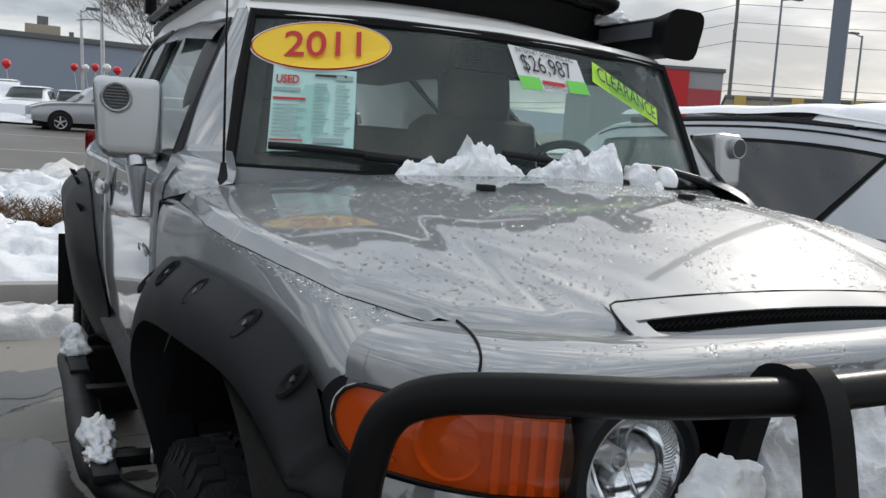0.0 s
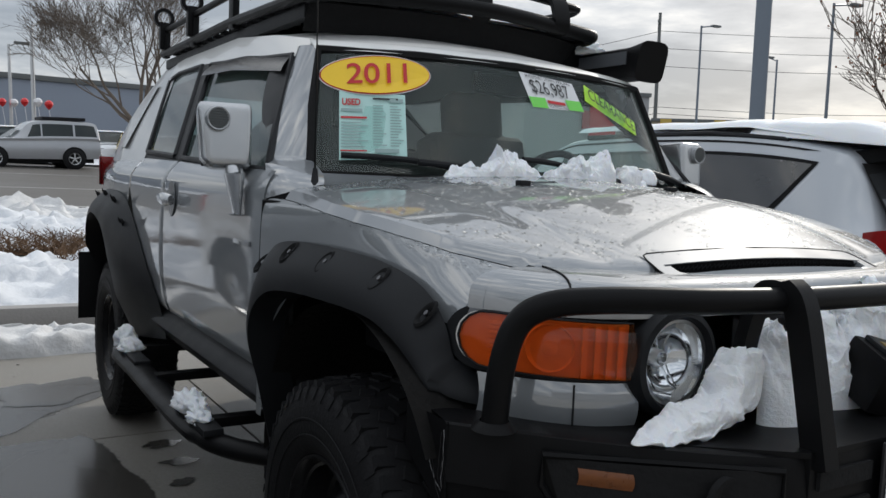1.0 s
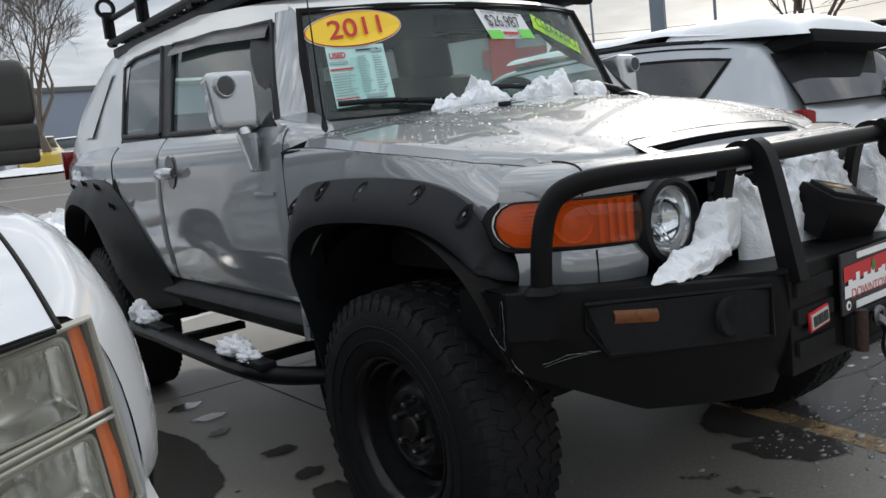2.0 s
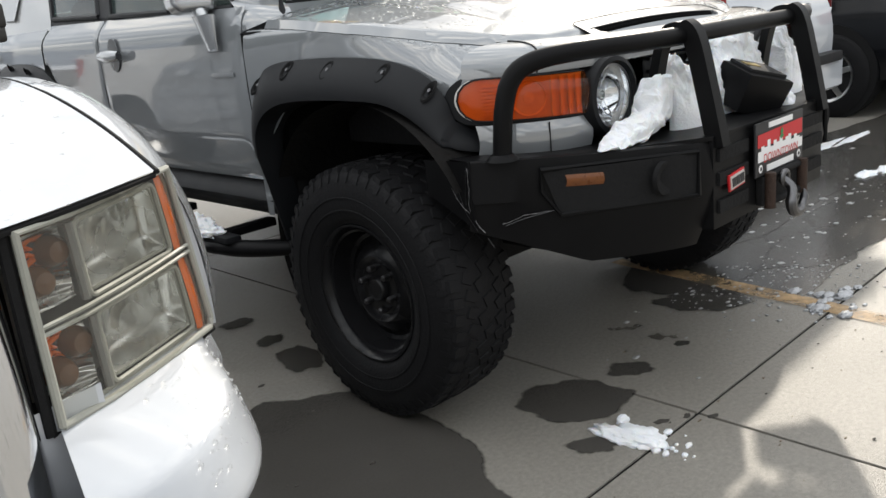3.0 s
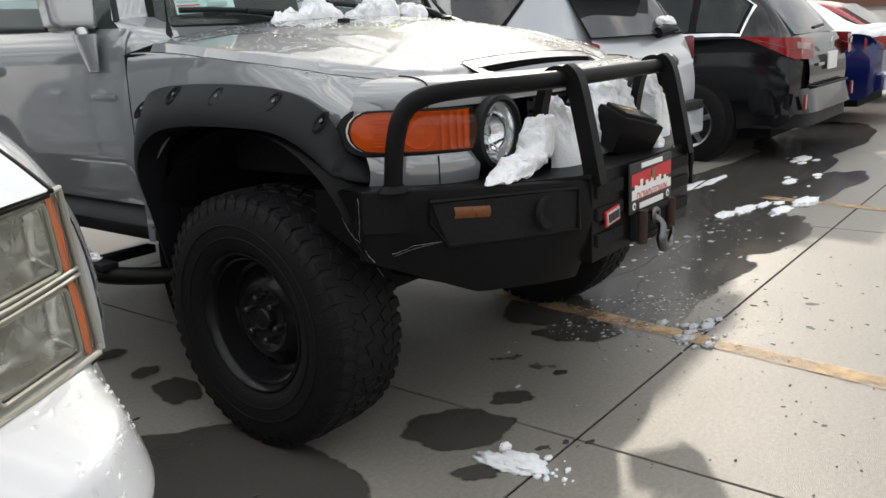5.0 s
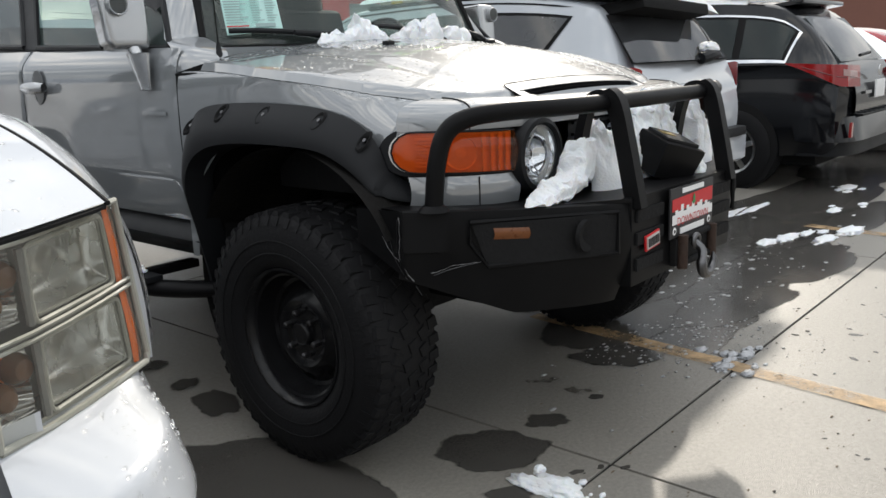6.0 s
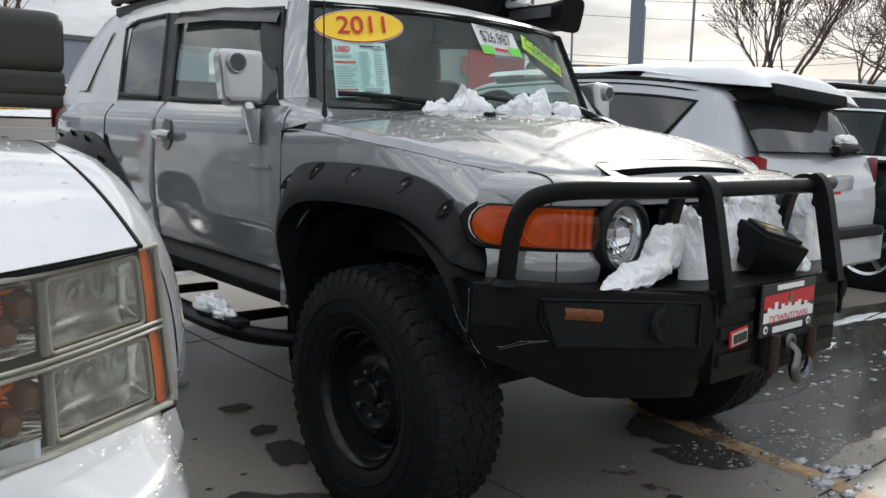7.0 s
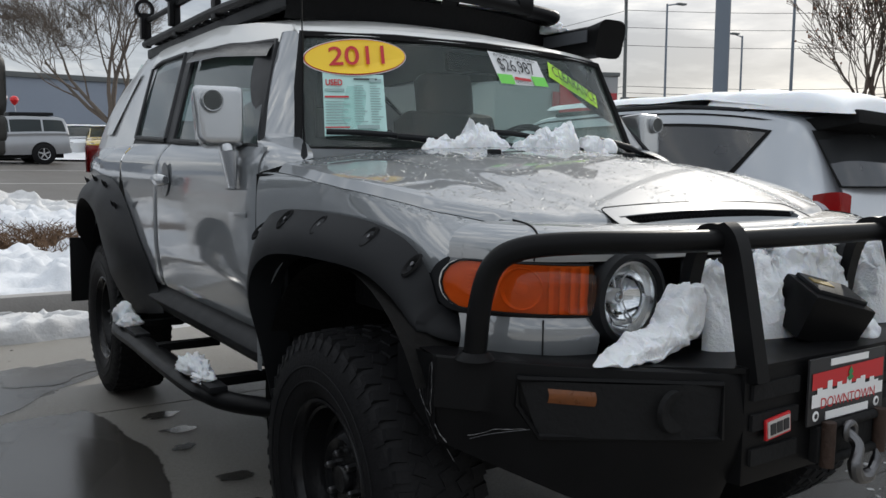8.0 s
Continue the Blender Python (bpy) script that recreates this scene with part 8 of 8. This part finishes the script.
# bare trees
def tree(m, h, seed, label, spread=0.55, trunk=0.16, depth=6, buds=False, fork=0.25, thin=0.006, many=3, limb=0.0):
    rnd = random.Random(seed)
    t = thing("bare_tree", (0, 0, 0), label, "tree", "bare winter trees")
    limbs, twigs, bud = bmesh.new(), bmesh.new(), bmesh.new()
    def grow(p, way, length, r, d):
        n_ = 4
        r = max(r, thin)
        pts, rs = [p.copy()], [r]
        q = p.copy()
        for k in range(n_):
            way = (way + Vector((rnd.gauss(0, 0.12), rnd.gauss(0, 0.12), rnd.gauss(0.04, 0.06)))).normalized()
            q = q + way * length / n_
            pts.append(q.copy())
            rs.append(max(thin, r * (1 - 0.42 * (k + 1) / n_)))
        tube(pts, rs, 7 if d > depth - 2 else (5 if d > 2 else 3), limbs if d > 2 else twigs, caps=False)
        if d == 0:
            if buds and rnd.random() < 0.45:
                blob(q, (0.016, 0.016, 0.020), rnd.randint(1, 99), 0.3, sub=1, flat=False, bm=bud)
            return
        for k in range((5 if limb else 3) if d == depth else 3 if d > 3 else (many if d > 1 else 2)):
            side = Vector((rnd.gauss(0, 1), rnd.gauss(0, 1), rnd.gauss(0, 0.45)))
            side = (side - way * side.dot(way)).normalized()
            nw = (way * (1 - 0.35 * spread) + side * (spread * (0.6 + 0.7 * rnd.random()))).normalized()
            at_ = pts[-1] if k == 0 or d > depth - 1 else pts[rnd.choice((2, 3, 4))]
            grow(at_, nw, (limb * h if limb and d == depth else length) * (0.62 + 0.22 * rnd.random()), rs[-1] * (0.92 if k == 0 else 0.7), d - 1)
    grow(Vector((0, 0, 0)), Vector((0, 0, 1)), h * fork, trunk, depth)
    part("trunk", limbs, BARK, t)
    part("crown", twigs, BARK, t, "fine bare twigs")
    if buds:
        tagged(part("bud", bud, BUD, t, "dry brown buds"), kind="stuff")
    else:
        bud.free()
    return put_far(t, m)


tree(far_at(12.1, 36), 14.0, 11, "large bare deciduous tree across the street", 0.46, 0.24, 7, fork=0.11, thin=0.007, many=4, limb=0.22)
tree(far_at(61.2, 15.5), 8.6, 5, "small bare tree with dry buds", 0.29, 0.12, 6, True, fork=0.16, thin=0.0050, many=4, limb=0.20)
tree(far_at(66.5, 30), 7.5, 9, "bare street tree beside a brick building", 0.5, 0.16, 6, False, fork=0.25, thin=0.010)
tree(far_at(69.6, 27), 7.0, 17, "bare street tree beyond the parked cars", 0.5, 0.14, 7, True, fork=0.25, thin=0.008)

# snowy hills at the skyline, distance haze put into their pale blue colour
single("backdrop", grid(lambda u, v: ((lambda a, r: (r * math.sin(a), r * math.cos(a), 30 * v + 0.024 * r * (math.sin(a) * 0.8 + 0.6) + v * 60 * max(0, 0.4 + noise.noise((u * 9, 1.3, 0)) * 0.8)))(radians(-30 + 130 * u), 1800)), 120, 4), HILL, "snowy hills with haze put into their pale colour", "hills", kind="structure")
# low plain grey block added behind the viewer, seen only in reflections
sh = single("building_behind", box((70, 10, 6.5), (4, -34, 3.2)), WALLGREY, "plain grey block added out of view for reflections", "building", kind="structure")

# ---- snow left on and round the off-roader ----
def snow(name, lumps, label, seed, rough=0.32, freq=2.0):
    bm = bmesh.new()
    for k, (x, y, z, a, b, c) in enumerate(lumps):
        blob((x, y, z), (a, b, c), seed + k, rough, freq, 4, True, bm)
    return single(name, bm, SNOW, label, "snow", "snow on the off-roader", smooth="soft")


def heap(name, label, x0, x1, heights, y0, z0, depth, seed, rough=0.022, lean=0.0, nu=190, nv=84, grow=1.15, base=None):
    """A ridge of melting snow from x0 to x1 with the given heights along it."""
    hs = [(k / (len(heights) - 1), h * grow) for k, h in enumerate(heights)]
    def fn(u, v):
        h = lerp_curve(hs, u)
        w = (x1 - x0) * u
        h *= 1 + 0.22 * noise.noise((w * 38, seed, 2)) + 0.16 * noise.noise((w * 95, seed, 5))
        d = depth * (math.sin(math.pi * min(max(u, 0.0), 1.0)) ** 0.4 * 0.75 + 0.25 * min(1, h / 0.08))
        a = math.pi * v
        p = Vector((x0 + (x1 - x0) * u, y0 + d * math.cos(a) + lean * h * math.sin(a), z0 + h * math.sin(a) ** 0.75))
        if base:
            a = 2 * math.pi * v
            zb = lerp_curve([(q / (len(base) - 1), b) for q, b in enumerate(base)], u)
            c_, s_ = math.cos(a), math.sin(a)
            p = Vector((x0 + (x1 - x0) * u, y0 + d * math.copysign(abs(c_) ** 0.55, c_), z0 + zb + h * (0.5 + 0.5 * math.copysign(abs(s_) ** 0.6, s_))))
            a = math.pi / 2
        k = math.sin(a) * min(1, 8 * u, 8 * (1 - u))
        o = Vector((seed, seed * 0.7, 0))
        w1 = Vector((noise.noise(p * 17 + o), noise.noise(p * 17 + o + Vector((5, 0, 0))), noise.noise(p * 17 + o + Vector((0, 7, 0)))))
        w2 = Vector((noise.noise(p * 42 + o), noise.noise(p * 42 + o + Vector((5, 0, 0))), noise.noise(p * 42 + o + Vector((0, 7, 0)))))
        w3 = 1 - 2.2 * abs(noise.noise(p * 62 + o))
        return p + w1 * rough * 1.7 * k + w2 * rough * 0.8 * k + Vector((0, -0.5, 0.8)) * w3 * rough * 0.45 * k
    bm = grid(fn, nu, nv)
    return single(name, bm, SNOW, label, "snow", "snow on the off-roader", smooth="soft")


heap("windscreen_snow", "melting snow heaped on the wiper", -0.405, -0.015, [0.008, 0.026, 0.034, 0.032, 0.040, 0.078, 0.088, 0.072, 0.036, 0.024, 0.008], 0.392, 1.243, 0.042, 3, 0.016)
heap("windscreen_snow", "melting snow heaped along the second wiper", -0.045, 0.272, [0.008, 0.026, 0.042, 0.050, 0.066, 0.070, 0.058, 0.074, 0.104, 0.098, 0.040], 0.395, 1.245, 0.042, 13, 0.016)
heap("windscreen_snow", "melting snow beside the wiper's foot", 0.290, 0.43, [0.03, 0.070, 0.076, 0.052, 0.034, 0.02, 0.006], 0.40, 1.236, 0.04, 23, 0.014)
snow("windscreen_snow", [(0.47, 0.44, 1.262, 0.036, 0.034, 0.045)], "small ball of snow by the windscreen", 29, 0.12)
heap("bumper_snow", "wedge of snow on the bumper by the headlamp", -0.618, -0.300, [0.002, 0.005, 0.010, 0.016, 0.025, 0.034, 0.044, 0.050, 0.060, 0.070, 0.070, 0.090, 0.122, 0.130, 0.118, 0.090, 0.05], -0.640, 0.801, 0.046, 33, 0.0095, base=[0, 0, 0, 0, 0, 0.002, 0.006, 0.012, 0.022, 0.036, 0.056], grow=1.0, nu=200, nv=96)
heap("bumper_snow", "snow packed behind the bumper hoop", -0.285, -0.085, [0.12, 0.165, 0.170, 0.150, 0.130, 0.115, 0.085, 0.02], -0.62, 0.792, 0.070, 43, 0.016)
heap("bumper_snow", "snow packed against the grille", -0.09, 0.335, [0.03, 0.12, 0.17, 0.155, 0.175, 0.195, 0.205, 0.200, 0.205, 0.195, 0.09], -0.575, 0.792, 0.085, 53, 0.020)
heap("bumper_snow", "snow standing beside the bumper hoop", 0.385, 0.545, [0.05, 0.17, 0.180, 0.150, 0.11, 0.085, 0.02], -0.62, 0.80, 0.05, 63, 0.012)
snow("bumper_snow", [(0.215, -0.735, 0.797, 0.035, 0.028, 0.040)], "small lump of snow on the bumper", 69)
snow("step_snow", [(-0.985, 0.86, 0.515, 0.042, 0.10, 0.040), (-0.99, 0.74, 0.510, 0.032, 0.06, 0.024)], "snow on the side step", 73, 0.5, 2.6)
snow("step_snow", [(-0.985, 1.86, 0.52, 0.045, 0.06, 0.06), (-0.985, 1.77, 0.515, 0.05, 0.05, 0.04)], "snow on the side step", 83)
bm = grid(lambda u, v: (0.52 * (2 * v - 1), 0.95 + 1.9 * u, 1.855 + 0.085 * min(1, 10 * u, 10 * (1 - u), 10 * v, 10 * (1 - v)) ** 0.5 + 0.02 * noise.noise((u * 6, v * 4, 2))), 40, 20)
single("rack_snow", bm, SNOW, "snow lying on the roof rack", "snow", "snow on the off-roader", smooth="soft")
snow("awning_snow", [(0.655, 1.02, 1.79, 0.05, 0.10, 0.035)], "snow on the rolled awning", 93)
# lumps fallen on the concrete
ICE = M("grey_melting_snow", (0.46, 0.47, 0.49), 0.4, 0, 0.2, 25, 0.3, 120)
rnd = random.Random(21)
snow("fallen_snow", [(-0.612, -0.645, 0.0, 0.036, 0.085, 0.016), (-0.585, -0.70, 0.0, 0.048, 0.075, 0.020)], "broken slab of snow on the concrete", 103, 0.42, 2.8)
snow("fallen_snow", [(-0.535, -0.615, 0.0, 0.020, 0.017, 0.018)], "small lump of snow on the concrete", 113)
bm = bmesh.new()
for k in range(40):
    x, y = 0.62 + rnd.gauss(0, 0.11), -0.72 + rnd.gauss(0, 0.07)
    q = 0.004 + 0.020 * rnd.random() ** 2.8
    blob((x, y, 0.0), (q * 1.8, q * 1.1, q * 0.6), 120 + k, 0.6, 2.8, sub=3, bm=bm)
single("fallen_snow", bm, ICE, "scatter of grey melting snow crumbs over the stall line", "snow", kind="stuff", smooth="soft")
bm = bmesh.new()
for k in range(30):
    x, y = -0.575 + rnd.gauss(0, 0.035), -0.775 + rnd.gauss(0, 0.035)
    q = 0.003 + 0.008 * rnd.random() ** 2
    blob((x, y, 0.0), (q * 1.5, q * 1.1, q), 220 + k, 0.4, sub=1, bm=bm)
single("fallen_snow", bm, SNOW, "crumbs of snow round a broken slab", "snow", kind="stuff", smooth="soft")
for cx, cy, n_, sp in ((4.2, -0.15, 7, 0.16), (3.0, -0.25, 4, 0.3), (2.3, 0.2, 5, 0.3), (5.2, 0.0, 6, 0.25)):
    bm = bmesh.new()
    for k in range(n_):
        x, y = cx + rnd.gauss(0, sp), cy + rnd.gauss(0, 0.08)
        q = 0.012 + 0.05 * rnd.random() ** 2.5
        blob((x, y, 0.0), (q * 2.6, q * 1.2, q * 0.3), 320 + k, 0.5, 2.4, sub=3, bm=bm)
    single("fallen_snow", bm, SNOW, "lumps of snow left in an empty stall", "snow", kind="stuff", smooth="soft")

snow("fallen_snow", [(3.45, 0.45, 0.0, 0.34, 0.05, 0.010), (3.85, 0.38, 0.0, 0.30, 0.035, 0.009)], "thin streak of slush beside the parked cars", 141, 0.5, 2.4)
snow("fallen_snow", [(2.75, -0.10, 0.0, 0.10, 0.05, 0.014), (2.95, -0.16, 0.0, 0.16, 0.05, 0.012), (3.15, -0.22, 0.0, 0.10, 0.03, 0.010)], "flattened slush on the stall line", 151, 0.55, 2.6)
# slush crumbs and grit on the damp concrete
SLUSH = M("grey_slush", (0.36, 0.36, 0.36), 0.3, 0, 0.3, 20, coat=0.5)
GRIT = M("dark_grit", (0.06, 0.052, 0.045), 0.8, 0, 0.4, 20)
for nm, mat, cx, cy, sx, sy, n_, r0, lb in (("slush", SLUSH, 0.72, -0.42, 0.24, 0.16, 240, 0.0045, "grey crumbs of slush on the wet concrete"), ("slush", SLUSH, 2.0, -0.15, 0.7, 0.25, 200, 0.008, "grey crumbs of slush on the wet concrete"), ("slush", SLUSH, 0.88, -0.42, 0.30, 0.14, 300, 0.0034, "fine grey slush beside the stall line"),
                                            ("slush", SLUSH, 1.20, -0.80, 0.5, 0.25, 130, 0.0030, "fine grey slush beside the stall line"),
                                            ("grit", GRIT, 0.55, -0.95, 0.55, 0.35, 90, 0.0022, "dark grit on the concrete"), ("grit", GRIT, -1.3, 0.9, 0.2, 1.3, 70, 0.004, "dark grit on the concrete")):
    bm = bmesh.new()
    for k in range(n_):
        q = r0 * (0.5 + 1.6 * rnd.random() ** 3)
        blob((cx + rnd.gauss(0, sx), cy + rnd.gauss(0, sy), 0.002), (q * 1.7, q * 1.1, q * 0.35), 500 + k, 0.5, 2.4, sub=1, bm=bm)
    single(nm, bm, mat, lb, "slush" if nm == "slush" else "grit", kind="stuff", smooth="soft")

rnd = random.Random(61)
bm = bmesh.new()
for k in range(50):
    x, y = rnd.uniform(0.0, 1.9), rnd.uniform(-1.75, -0.55)
    if y > -0.35 - 0.62 * (1.4 - x):
        continue
    q = 0.006 + 0.016 * rnd.random() ** 2.5
    merge(irregular(x, y, q * 1.6, q, 300 + k, rnd.uniform(0, 3), 0.0009), bm)
single("wet_spots", bm, WETCON, "small dark damp spots on the sunlit concrete", "puddle", kind="stuff", smooth=False)
bm = bmesh.new()
for k in range(120):
    x, y = 0.45 + rnd.gauss(0, 0.6), -1.05 + rnd.gauss(0, 0.35)
    q = 0.0010 + 0.0034 * rnd.random() ** 3
    blob((x, y, 0.001), (q * rnd.uniform(1.2, 3.2), q, q * 0.35), 700 + k, 0.8, 3.0, sub=1, bm=bm)
single("leaf_litter", bm, M("brown_leaf_bits", (0.20, 0.15, 0.105), 0.8, 0, 0.5, 40), "brown bits of leaf and grit on the concrete", "litter", kind="stuff", smooth="soft")

# ---- slabs of the lot ----
single("trim", grid(lambda u, v: (-20 + 40 * u, -21 + 26.0 * v, -0.007), 2, 2), DARK, "dark sealant in the slab joints", "joint", kind="structure")
PITCH, GAP = 3.05, 0.0055
def slab(x0, x1, y0, y1):
    b_, t_ = 0.0012, 0.0
    v = [(x0 + GAP, y0 + GAP, -0.05), (x1 - GAP, y0 + GAP, -0.05), (x1 - GAP, y1 - GAP, -0.05), (x0 + GAP, y1 - GAP, -0.05),
         (x0 + GAP, y0 + GAP, -b_), (x1 - GAP, y0 + GAP, -b_), (x1 - GAP, y1 - GAP, -b_), (x0 + GAP, y1 - GAP, -b_),
         (x0 + GAP + b_, y0 + GAP + b_, t_), (x1 - GAP - b_, y0 + GAP + b_, t_), (x1 - GAP - b_, y1 - GAP - b_, t_), (x0 + GAP + b_, y1 - GAP - b_, t_)]
    f = [(8, 9, 10, 11)] + [(a, (a + 1) % 4, 4 + (a + 1) % 4, 4 + a) for a in range(4)] + [(4 + a, 4 + (a + 1) % 4, 8 + (a + 1) % 4, 8 + a) for a in range(4)]
    me = bpy.data.meshes.new("slab")
    me.from_pydata(v, [], f)
    me.materials.append(CONCRETE)
    return me


for i in range(-6, 7):
    for j in range(-6, 2):
        x0, y0 = -0.366 + PITCH * i, -0.755 + PITCH * j
        y1 = min(y0 + PITCH, 5.12)
        if y1 - y0 < 0.2:
            continue
        ob = new("slab", slab(x0, x0 + PITCH, y0, y1))
        ob.parent = pavement
